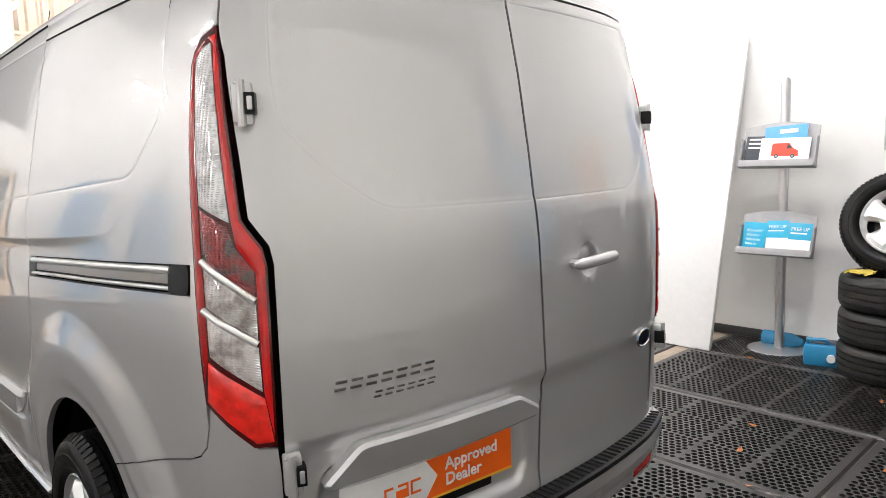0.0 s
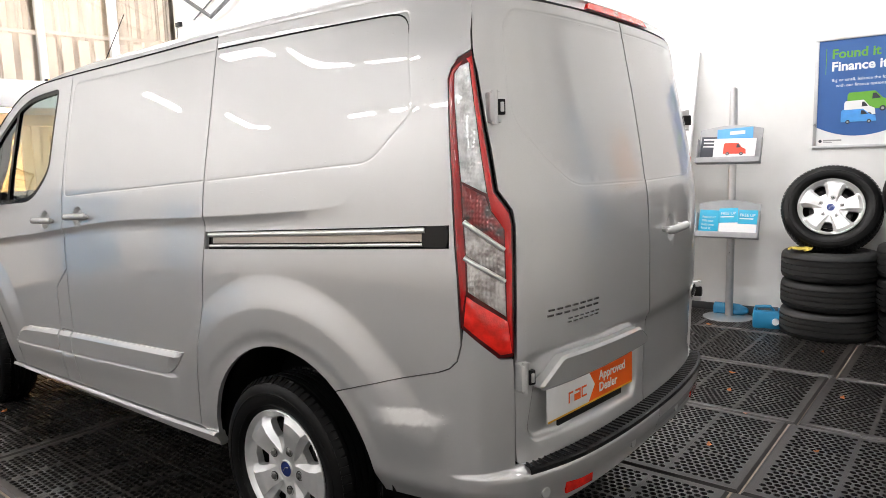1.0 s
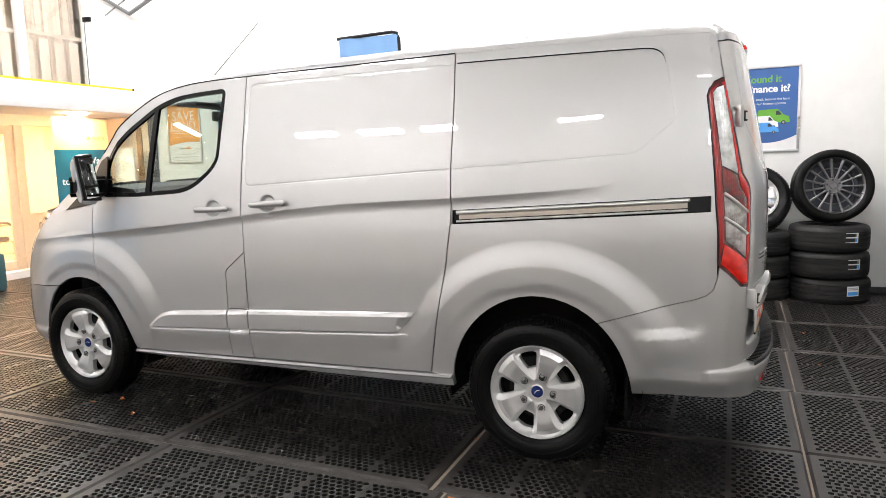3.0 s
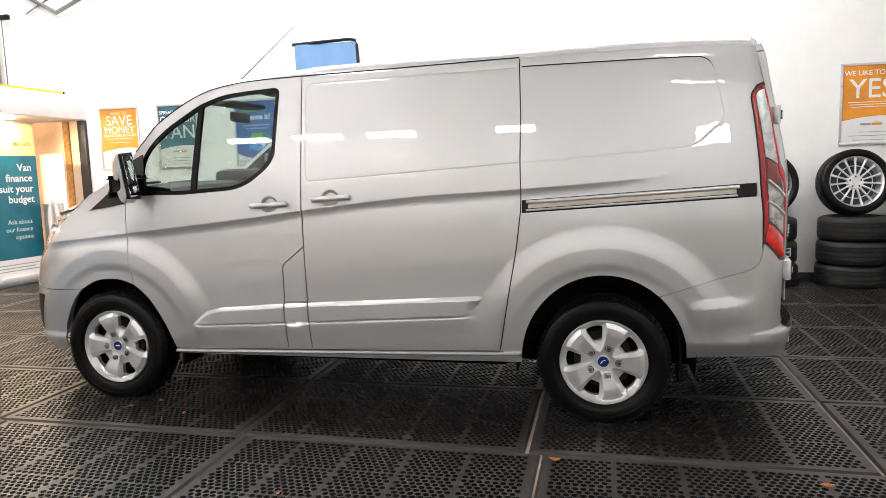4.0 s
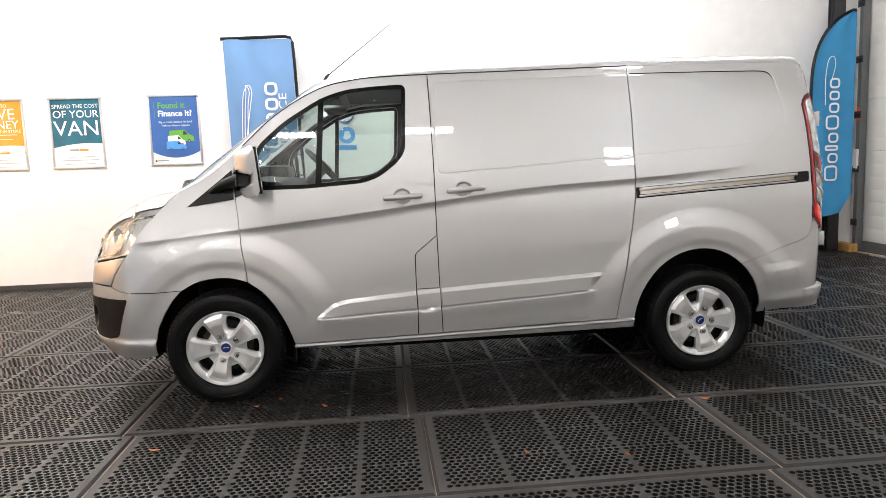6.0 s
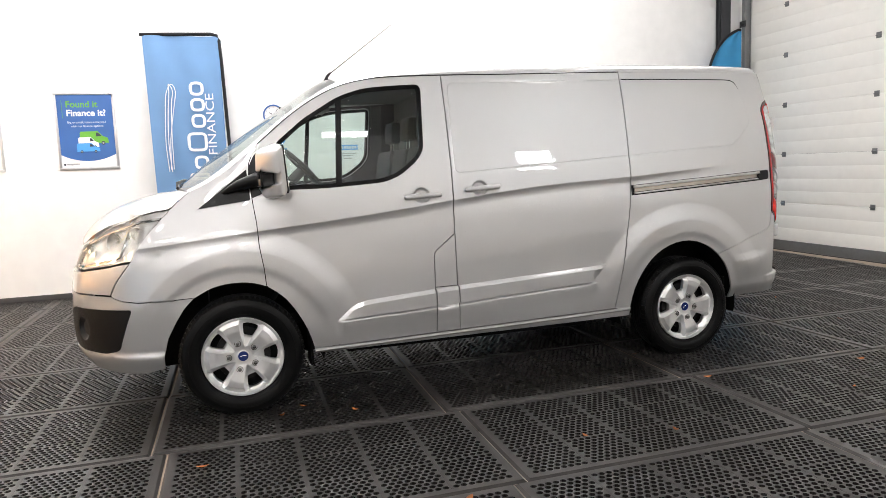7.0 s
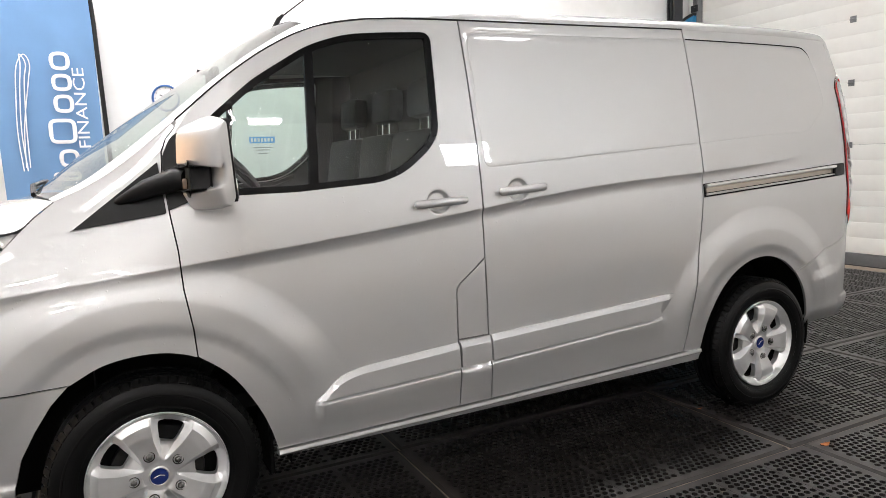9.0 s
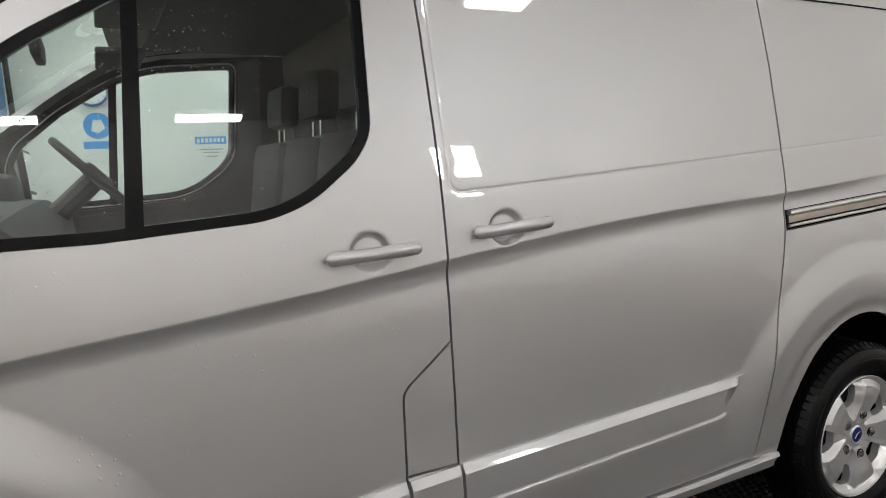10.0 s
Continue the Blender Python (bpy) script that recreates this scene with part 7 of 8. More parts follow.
def yes_poster(y_left, z_low):
    p = poster(y_left, z_low, 0.625, 0.875, "framed orange poster reading WE LIKE TO SAY YES", wavy)
    colour_field(p, INK_ORANGE)
    words(p, "WE LIKE TO SAY", 0.073, 0.312, 0.745, INK_WHITE, "CENTER", 0.0006)
    words(p, "YES", 0.290, 0.312, 0.505, INK_WHITE, "CENTER", 0.0015, 0.98)
    bars(p, ((0.08, 0.455, 0.54, 0.007), (0.10, 0.430, 0.52, 0.006), (0.12, 0.405, 0.50, 0.006)), INK_WHITE)
    logo_bars(p, 0.210)


save_poster(6.852, 1.487)
van_poster(5.935, 1.487)
finance_poster(4.768, 1.487)
finance_poster(-0.805, 1.428)
yes_poster(-2.522, 1.483)

# clock and notices
clock = tagged(new("wall_clock"), "round white wall clock with a dark blue rim", "clock")
m = Matrix.Translation((WALL_X, 2.37, 2.07)) @ Matrix.Rotation(radians(180), 4, "Z")
part("rim", lathe_bm(bmesh.new(), [(0.0, 0.128), (0.034, 0.126), (0.040, 0.120), (0.036, 0.110), (0.02, 0.108)], 40, m), INK_BLUE, clock, "dark blue plastic rim")
part("dial", lathe_bm(bmesh.new(), [(0.020, 0.0001), (0.020, 0.110)], 40, m), INK_WHITE, clock)
for a, r, w in ((60, 0.062, 0.005), (-35, 0.088, 0.0035)):
    box_part("pointer", (0.0215, -w, -0.01), (0.0235, w, r), INK_DARK, clock, 0.0, "", m @ Matrix.Rotation(radians(a), 4, "X"))
for k in range(12):
    box_part("hour_mark", (0.0205, -0.003, 0.090), (0.0225, 0.003, 0.103), INK_DARK, clock, 0.0, "", m @ Matrix.Rotation(radians(30 * k), 4, "X"))
sign = tagged(new("safety_sign"), "round blue safety sign over a blue strip", "sign")
m = on_east(2.35, 1.79)
flat("disc", [(0.105 * math.cos(a), 0.105 * math.sin(a)) for a in np.linspace(0, 6.283, 32, endpoint=False)], INK_SKY, sign, m, 0.003)
flat("symbol", [(-0.05, -0.04), (-0.03, 0.045), (0.03, 0.05), (0.055, -0.02), (0.0, -0.06)], INK_WHITE, sign, m @ Matrix.Translation((0, 0, 0.0034)))
shape_box("strip", -0.115, -0.185, 0.115, -0.125, INK_SKY, sign, m, 0.003)
notice = tagged(new("wall_notice"), "white wall notice with a blue heading", "notice")
m = on_east(1.48, 1.60)
shape_box("paper", -0.19, -0.26, 0.19, 0.14, INK_WHITE, notice, m, 0.003)
up = m @ Matrix.Translation((0, 0, 0.0034))
shape_box("heading", -0.13, 0.02, 0.13, 0.085, INK_SKY, notice, up)
for k in range(7):
    shape_box("print_block", -0.115 + 0.034 * k, 0.035, -0.093 + 0.034 * k, 0.07, INK_WHITE, notice, up @ Matrix.Translation((0, 0, 0.001)), 0.0004)
for y, w in ((-0.03, 0.10), (-0.055, 0.07), (-0.09, 0.05)):
    shape_box("print_line", -w, y, w, y + 0.010, INK_GREY, notice, up)

# blue rectangular flag on its pole
flag = tagged(new("banner_flag"), "tall light blue fabric banner on a black pole", "banner")
FX = 3.74
bm = bmesh.new()
NY, NZ = 28, 50
rows = []
for j in range(NZ + 1):
    z = 0.62 + (2.965 - 0.62) * j / NZ
    row = []
    for i in range(NY + 1):
        u = i / NY
        row.append(bm.verts.new((FX + 0.018 * math.sin(7 * u + 1.3 * z) * (1 - u) + 0.010 * math.sin(15 * u + 3 * z), 3.775 - 0.825 * u + 0.012 * (3 - z) * (1 - u) * -1, z - 0.0 * u)))
    rows.append(row)
for a, b in zip(rows[:-1], rows[1:]):
    for i in range(NY):
        bm.faces.new([a[i], a[i + 1], b[i + 1], b[i]])
part("fabric", bm, BANNER_BLUE, flag)
bm = bmesh.new()
tube_bm(bm, [(FX, 3.80, 2.975), (FX, 3.4, 2.985), (FX, 3.03, 2.992), (FX, 2.965, 2.975), (FX, 2.945, 2.92), (FX, 2.935, 2.7), (FX, 2.905, 1.4), (FX, 2.89, 0.06)], 0.020, 10)
part("pole_sleeve", bm, BLACK_PLASTIC, flag, "black pole in a hemmed sleeve")
bm = lathe_bm(bmesh.new(), [(0.0, 0.0001), (0.0, 0.20), (0.02, 0.20), (0.05, 0.06), (0.06, 0.0001)], 28, Matrix.Translation((FX - 0.05, 2.89, 0.0)) @ Matrix.Rotation(radians(-90), 4, "Y"))
part("foot", bm, DARK_STEEL, flag, "round black foot")
fm = Matrix.Translation((FX - 0.030, 3.775, 0.0)) @ EAST
side = Matrix.Rotation(radians(90), 4, "Z")
text_part("lettering", "FINANCE", 0.135, INK_WHITE, flag, fm @ Matrix.Translation((0.72, 1.60, 0)) @ side, depth=0.0006, wide=1.28)
for y0, y1, x0, x1 in ((0.84, 1.08, 0.40, 0.62), (1.12, 1.28, 0.46, 0.62), (1.32, 1.40, 0.40, 0.62), (1.44, 1.60, 0.46, 0.62), (1.65, 1.87, 0.40, 0.62), (1.92, 2.08, 0.46, 0.62), (2.11, 2.26, 0.46, 0.62), (2.29, 2.45, 0.46, 0.62)):
    outer = rounded([(x0, y0), (x1, y0), (x1, y1), (x0, y1)], 0.07, 6)
    ring = [fm @ Vector((a, b, 0.0)) for a, b in inset(outer, 0.016)]
    bm = tube_bm(bmesh.new(), ring + ring[:1], 0.017, 6, False)
    bmesh.ops.scale(bm, vec=(0.1, 1, 1), space=Matrix.Translation((-(FX - 0.030), 0, 0)), verts=bm.verts)
    part("logo_bar", bm, INK_WHITE, flag)
bm = bmesh.new()
for dx in (0.0, 0.03):
    line = smooth_line([(0.18 + dx, 1.42), (0.165 + dx, 1.75), (0.185 + dx, 2.10), (0.21 + dx, 2.32), (0.27 - dx, 2.42), (0.31 - dx, 2.34), (0.285 - dx, 2.18), (0.22 + dx * 0.5, 1.8), (0.20 + dx, 1.45)], 5)
    tube_bm(bm, [fm @ Vector((a, b, 0.0)) for a, b in line], 0.005, 5)
part("logo_outline", bm, INK_WHITE, flag, "white car outline")

# feather flag by the overhead door
feather = tagged(new("feather_flag"), "blue feather flag with a black curved edge", "flag")
QX = 3.46
left_edge = smooth_line([(-3.70, 0.50), (-3.63, 0.9), (-3.60, 1.6), (-3.59, 2.2), (-3.63, 2.55), (-3.74, 2.82), (-3.92, 3.02), (-4.10, 3.12), (-4.16, 3.13)], 6)
bm = bmesh.new()
rows = []
for y, z in left_edge:
    y1 = -4.17 if z > 0.75 else -4.17 + (0.75 - z) * 0.6
    rows.append([bm.verts.new((QX + 0.02 * math.sin(3 * z + 6 * u) * math.sin(3.14 * u), y + (y1 - y) * u, z + (0.06 * u if z < 0.8 else 0.0))) for u in np.linspace(0, 1, 12)])
for a, b in zip(rows[:-1], rows[1:]):
    for i in range(11):
        bm.faces.new([a[i], a[i + 1], b[i + 1], b[i]])
part("fabric", bm, FLAG_BLUE, feather)
bm = tube_bm(bmesh.new(), [(QX - 0.004, y + 0.012, z) for y, z in left_edge], 0.020, 8)
tube_bm(bm, [(QX - 0.004, -3.69, 0.50), (QX - 0.004, -3.71, 0.03)], 0.014, 8)
part("pole_sleeve", bm, BLACK_PLASTIC, feather, "black curved edge sleeve")
bm = box_bm(bmesh.new(), (QX - 0.16, -3.86, 0.0), (QX + 0.16, -3.56, 0.03), 0.006)
part("foot", bm, DARK_STEEL, feather, "flat black foot")
qm = Matrix.Translation((QX - 0.030, -3.60, 0.0)) @ EAST
for y0, y1, x0 in ((0.98, 1.18, 0.17), (1.21, 1.34, 0.21), (1.37, 1.44, 0.17), (1.47, 1.60, 0.21), (1.64, 1.82, 0.17), (1.85, 1.98, 0.21), (2.01, 2.13, 0.21), (2.16, 2.29, 0.21)):
    ring = [qm @ Vector((p, q, 0)) for p, q in inset(rounded([(x0, y0), (0.35, y0), (0.35, y1), (x0, y1)], 0.06, 6), 0.012)]
    bm = tube_bm(bmesh.new(), ring + ring[:1], 0.0135, 6, False)
    bmesh.ops.scale(bm, vec=(0.1, 1, 1), space=Matrix.Translation((-(QX - 0.030), 0, 0)), verts=bm.verts)
    part("logo_bar", bm, INK_WHITE, feather)
bm = bmesh.new()
tube_bm(bm, [qm @ Vector((a, b, 0)) for a, b in smooth_line([(0.16, 1.95), (0.15, 2.25), (0.18, 2.5), (0.25, 2.56), (0.28, 2.45), (0.22, 2.2)], 5)], 0.005, 5)
part("logo_outline", bm, INK_WHITE, feather, "white car outline")

# ---- tyres and spare wheels along the wall ----
def build_tyre(radius, width, bore):
    t = tagged(new("tyre"), "black tyre lying in a stack", "tyre", "stacked tyres")
    w = width / 2
    prof = [(w * 0.72, bore), (w * 0.86, bore + 0.006), (w * 0.97, bore + 0.03), (w, bore + 0.055), (w * 0.985, radius - 0.055), (w * 0.92, radius - 0.024), (w * 0.82, radius - 0.010)]
    mid = []
    for gx in (0.52, 0.18, -0.18, -0.52):
        mid += [((gx + 0.05) * w, radius - 0.001), ((gx + 0.045) * w, radius - 0.009), ((gx - 0.045) * w, radius - 0.009), ((gx - 0.05) * w, radius - 0.001)]
    full = prof + mid + [(-x, r) for x, r in prof[::-1]]
    bm = lathe_bm(bmesh.new(), full, 72)
    lathe_bm(bm, [(w * 0.70, bore + 0.002), (w * 0.6, radius - 0.03), (-w * 0.6, radius - 0.03), (-w * 0.70, bore + 0.002)][::-1], 48)
    for side in (1, -1):
        lathe_bm(bm, [(side * w * 0.985, radius - 0.085), (side * (w + 0.0015), radius - 0.083), (side * (w + 0.0015), radius - 0.079), (side * w * 0.985, radius - 0.077)], 72)
    part("carcass", bm, TYRE_GREY, t)
    return t


LIE = Matrix.Rotation(radians(90), 4, "Y")
small = build_tyre(0.335, 0.222, 0.212)
large = build_tyre(0.345, 0.247, 0.235)
rng = random.Random(11)
TYRE_GROUP = []
for proto, y0, w in ((small, -1.03, 0.222), (large, -1.69, 0.247), (large, -2.57, 0.247), (large, -3.33, 0.247)):
    for k in range(3):
        c = copy_thing(proto, pose(3.50 + rng.uniform(-0.015, 0.015), y0 + rng.uniform(-0.015, 0.015), w / 2 + k * w) @ Matrix.Rotation(rng.uniform(0, 6.28), 4, "Z") @ LIE)
        TYRE_GROUP.append((c, y0, k, w))
for proto in (small, large):
    for o in list(proto.children_recursive) + [proto]:
        bpy.data.objects.remove(o)
for c, y0, k, w in TYRE_GROUP:
    if -2.0 < y0 < -1.5:
        lab = tagged(new("tyre_label"), "white and blue paper label stuck on a tyre tread", "label", "tyre labels")
        a = 200 + rng.uniform(-25, 10) if y0 > -2 else 165 + rng.uniform(-12, 18)
        m = Matrix.Translation((3.50, y0, w / 2 + k * w + 0.02)) @ Matrix.Rotation(radians(a), 4, "Z")
        r = 0.3475
        for name, mat, z0, z1, rr in (("paper", INK_WHITE, -0.045, 0.045, r), ("blue_block", INK_SKY, -0.038, -0.005, r + 0.001), ("print_line", INK_GREY, 0.012, 0.020, r + 0.001), ("print_line", INK_GREY, 0.027, 0.032, r + 0.001)):
            wide = 9.5 if name == "paper" else 8
            bm = bmesh.new()
            cols = [[bm.verts.new(m @ Vector((q * math.cos(radians(b)), q * math.sin(radians(b)), z))) for q, z in ((rr - 0.004, z0), (rr, z0), (rr, z1), (rr - 0.004, z1))] for b in np.linspace(-wide, wide, 9)]
            for p_, q_ in zip(cols[:-1], cols[1:]):
                for i in range(3):
                    bm.faces.new([p_[i], q_[i], q_[i + 1], p_[i + 1]])
            part(name, bm, mat, lab)

spare = copy_thing(first_wheel, Matrix.Translation((3.58, -1.01, 0.960)) @ Matrix.Rotation(radians(186), 4, "Z") @ Matrix.Rotation(radians(-23), 4, "Y") @ Matrix.Rotation(radians(30), 4, "X"))
spare.name = "spare_wheel"
tagged(spare, "silver five-spoke alloy wheel leaning on a stack of tyres", "wheel")


def build_rally_wheel(metal, label):
    w = tagged(new("multi_spoke_wheel"), label, "wheel", "multi-spoke wheels")
    prof = [(0.080, 0.256), (0.100, 0.268), (0.112, 0.290), (0.112, 0.312), (0.100, 0.334), (0.085, 0.343)]
    mid = []
    for gx in (0.055, 0.018, -0.018, -0.055):
        mid += [(gx + 0.006, 0.346), (gx + 0.005, 0.338), (gx - 0.005, 0.338), (gx - 0.006, 0.346)]
    part("tyre", lathe_bm(bmesh.new(), prof + mid + [(-x, r) for x, r in prof[::-1]], 80), TYRE, w, "black low-profile tyre")
    rim = part("rim", lathe_bm(bmesh.new(), [(0.092, 0.256), (0.097, 0.262), (0.094, 0.266), (0.088, 0.260), (0.080, 0.250), (0.05, 0.240), (-0.06, 0.228), (-0.09, 0.26)], 64), metal, w)
    for k in range(15):
        a = 360 / 15 * k
        bm = bmesh.new()
        m = Matrix.Rotation(radians(a), 4, "X")
        prof = [(0.062, 0.060, 0.011), (0.070, 0.10, 0.0085), (0.076, 0.16, 0.008), (0.080, 0.215, 0.009), (0.082, 0.252, 0.013)]
        rows = []
        for x, r, half in prof:
            rows.append([bm.verts.new(m @ Vector(v)) for v in ((x - 0.022, -half, r), (x - 0.003, -half, r), (x, -half * 0.5, r), (x, half * 0.5, r), (x - 0.003, half, r), (x - 0.022, half, r))])
        for p_, q_ in zip(rows[:-1], rows[1:]):
            for i in range(5):
                bm.faces.new([p_[i], q_[i], q_[i + 1], p_[i + 1]])
        bmesh.ops.recalc_face_normals(bm, faces=bm.faces)
        part("spoke", bm, metal, rim)
    part("hub", lathe_bm(bmesh.new(), [(0.062, 0.0001), (0.066, 0.03), (0.060, 0.036), (0.066, 0.040), (0.068, 0.070), (0.060, 0.078), (0.03, 0.082)], 40), metal, w)
    for k in range(5):
        c = polar(0.056, 90 + 72 * k)
        # flat dark disc stands for the shade in a bolt hole
        part("bolt_hole", lathe_bm(bmesh.new(), [(0.069, 0.0001), (0.069, 0.010)], 14, Matrix.Translation(c)), INK_DARK, w)
    part("ring", lathe_bm(bmesh.new(), [(0.045, 0.165), (0.050, 0.168), (0.050, 0.174), (0.045, 0.177)], 56), metal, rim)
    # dark disc added behind the spokes for the shade inside the wheel
    part("brake_back", lathe_bm(bmesh.new(), [(-0.02, 0.0001), (-0.02, 0.235)], 40), INK_DARK, w)
    return w


dark = build_rally_wheel(DARK_ALLOY, "gunmetal multi-spoke alloy wheel leaning on stacked tyres")
light = build_rally_wheel(ALLOY, "silver multi-spoke alloy wheel leaning on stacked tyres")
for w, y, yaw, turn in ((dark, -1.69, 188, 5), (light, -2.57, 184, 0), (None, -3.33, 186, 12)):
    m = Matrix.Translation((3.545, y, 0.741 + 0.346)) @ Matrix.Rotation(radians(yaw), 4, "Z") @ Matrix.Rotation(radians(-9), 4, "Y") @ Matrix.Rotation(radians(turn), 4, "X")
    if w is None:
        copy_thing(dark, m)
    else:
        w.matrix_basis = m

# the pattern wheel itself stands nowhere
for o in list(first_wheel.children_recursive) + [first_wheel]:
    bpy.data.objects.remove(o)

# ---- brochure stand, board, can ----
stand = tagged(new("brochure_stand"), "grey metal brochure stand with two filled trays", "brochure stand")
SX, SY = 3.62, -0.245
part("foot", lathe_bm(bmesh.new(), [(0.0, 0.0001), (0.0, 0.205), (0.010, 0.207), (0.016, 0.200), (0.020, 0.05), (0.021, 0.0001)], 44, Matrix.Translation((SX + 0.04, SY, 0)) @ Matrix.Rotation(radians(-90), 4, "Y")), ALUMINIUM, stand, "round metal foot")
part("pole", tube_bm(bmesh.new(), [(SX + 0.07, SY, 0.015), (SX + 0.07, SY, 1.92), (SX + 0.07, SY, 1.945), (SX + 0.07, SY, 1.955)], [0.032, 0.032, 0.026, 0.012], 18), ALUMINIUM, stand)
for z0, books in ((1.335, 0), (0.715, 1)):
    m = Matrix.Translation((SX - 0.05, SY, z0)) @ EAST @ Matrix.Rotation(radians(-16), 4, "X")
    bm = bmesh.new()
    arc = [(-0.25, 0.0), (0.25, 0.0), (0.25, 0.285)] + [(0.25 - 0.5 * t, 0.285 + 0.035 * math.sin(math.pi * t)) for t in np.linspace(0.1, 0.9, 7)] + [(-0.25, 0.285)]
    top = [bm.verts.new(m @ Vector((x, y, 0.008))) for x, y in arc]
    low = [bm.verts.new(m @ Vector((x, y, 0.0))) for x, y in arc]
    bm.faces.new(top)
    bm.faces.new(low[::-1])
    for i in range(len(arc)):
        j = (i + 1) % len(arc)
        bm.faces.new([top[i], low[i], low[j], top[j]])
    box_bm(bm, (-0.255, -0.012, 0.0), (0.255, 0.012, 0.075), 0.006, m)
    box_bm(bm, (-0.255, 0.0, 0.068), (0.255, 0.035, 0.076), 0.004, m)
    for x in (-0.253, 0.245):
        box_bm(bm, (x, 0.0, 0.0), (x + 0.008, 0.20, 0.05), 0.003, m)
    part("tray", bm, GREY_PLASTIC, stand, "grey plastic tray")
    box_part("bracket", (SX - 0.02, SY - 0.02, z0 + 0.10), (SX + 0.05, SY + 0.02, z0 + 0.13), GREY_PLASTIC, stand)
    if books == 0:
        spec = ((-0.235, 0.165, INK_DARK, 0.21), (-0.09, 0.10, INK_SKY, 0.265), (-0.12, 0.33, INK_WHITE, 0.185))
    else:
        spec = ((-0.24, 0.165, INK_CYAN, 0.215), (-0.06, 0.15, INK_CYAN, 0.225), (0.085, 0.15, INK_CYAN, 0.215))
    for i, (x, w, mat, h) in enumerate(spec):
        if books == 0 and i == 1:
            w = 0.28
        b = tagged(new("brochure"), "glossy printed brochure standing in a tray", "brochure", "brochures")
        k = m @ Matrix.Translation((x, 0.014, 0.016 + 0.010 * i)) @ Matrix.Rotation(radians((-2, 3, -1)[i]), 4, "Z")
        part("cover", box_bm(bmesh.new(), (0, 0, 0), (w, h, 0.006), 0.001, k), mat, b)
        f = k @ Matrix.Translation((0, 0, 0.0064))
        if books == 0 and i == 2:
            little_van(b, f, 0.08, 0.040, 0.15, INK_RED, 1.2)
        elif books == 0 and i == 1:
            shape_box("logo_bar", 0.10, h - 0.055, 0.22, h - 0.025, INK_WHITE, b, f)
        elif books == 0:
            for q in range(3):
                shape_box("print_line", 0.02, h - 0.03 - 0.03 * q, 0.11, h - 0.018 - 0.03 * q, INK_WHITE, b, f)
        elif i == 0:
            for q, word in enumerate(("Found it?", "We can", "help you", "fund it.")):
                text_part("lettering", word, 0.030, INK_WHITE, b, f @ Matrix.Translation((0.025, h - 0.07 - 0.032 * q, 0)), depth=0.0003)
        else:
            shape_box("white_foot", 0, 0, w, h * 0.45, INK_WHITE, b, f)
            text_part("lettering", "FREE UP", 0.034, INK_WHITE, b, f @ Matrix.Translation((0.012, h - 0.055, 0)), depth=0.0003)
            shape_box("print_line", 0.012, h - 0.078, w * 0.8, h - 0.068, INK_WHITE, b, f)
board = tagged(part("leaning_board", box_bm(bmesh.new(), (-0.02, 0.0, 0.0), (0.02, 0.62, 2.36), 0.003, Matrix.Translation((3.315, 0.10, 0.006)) @ Matrix.Rotation(radians(13.9), 4, "Y")), SOFT_WHITE, None), "white board leaning against the white wall", "board")
can = tagged(new("fluid_can"), "blue plastic fluid can lying by the tyres", "can")
m = Matrix.Translation((3.50, -0.60, 0.0)) @ Matrix.Rotation(radians(12), 4, "Z")
part("body", box_bm(bmesh.new(), (-0.10, -0.11, 0.0), (0.10, 0.11, 0.155), 0.032, m), BLUE_PLASTIC, can)
part("handle", tube_bm(bmesh.new(), [m @ Vector(v) for v in ((-0.04, 0.085, 0.14), (-0.075, 0.085, 0.185), (-0.075, -0.02, 0.190), (-0.05, -0.05, 0.145))], 0.013, 8), BLUE_PLASTIC, can)
part("cap", tube_bm(bmesh.new(), [m @ Vector((-0.10, -0.06, 0.075)), m @ Vector((-0.128, -0.06, 0.075))], 0.026, 14), INK_WHITE, can, "white screw cap")
# dark raised panel stands for the shade of a hollow
part("tray_hollow", box_bm(bmesh.new(), (-0.06, -0.075, 0.150), (0.075, 0.07, 0.158), 0.003, m), INK_DARK, can, "dark raised panel in place of a hollow")
bottle = tagged(new("bottle"), "dark blue plastic bottle lying behind the stand", "bottle")
part("body", tube_bm(bmesh.new(), [(3.78, -0.10, 0.055), (3.78, -0.30, 0.055), (3.78, -0.36, 0.055), (3.78, -0.38, 0.055)], [0.055, 0.055, 0.03, 0.018], 16), BLUE_PLASTIC, bottle)
cloth = tagged(new("yellow_rag"), "crumpled yellow rag under the leaning wheel", "rag")
bm = bmesh.new()
bmesh.ops.create_grid(bm, x_segments=10, y_segments=10, size=0.075)
for v in bm.verts:
    v.co.z = 0.020 + 0.018 * noise.noise(v.co * 30) + 0.012 * noise.noise(v.co * 75)
    v.co = Vector((3.30, -0.86, 0.668)) + v.co
part("cloth", bm, plain("rag_yellow", (0.42, 0.32, 0.05), 0.9), cloth)

# ---- office end ----
sofa = tagged(new("waiting_sofa"), "teal fabric low sofa in front of the office", "sofa")
for name, a, b, r in (("seat", (0.35, 7.18, 0.20), (1.36, 7.78, 0.43), 0.05), ("backrest", (0.35, 7.72, 0.20), (1.36, 7.95, 0.76), 0.06), ("plinth", (0.37, 7.20, 0.0), (1.34, 7.90, 0.20), 0.01), ("armrest", (1.32, 7.16, 0.0), (1.50, 7.92, 0.46), 0.05)):
    box_part(name, a, b, TEAL_SEAT, sofa, r)
sofa.location.z = 0.0145
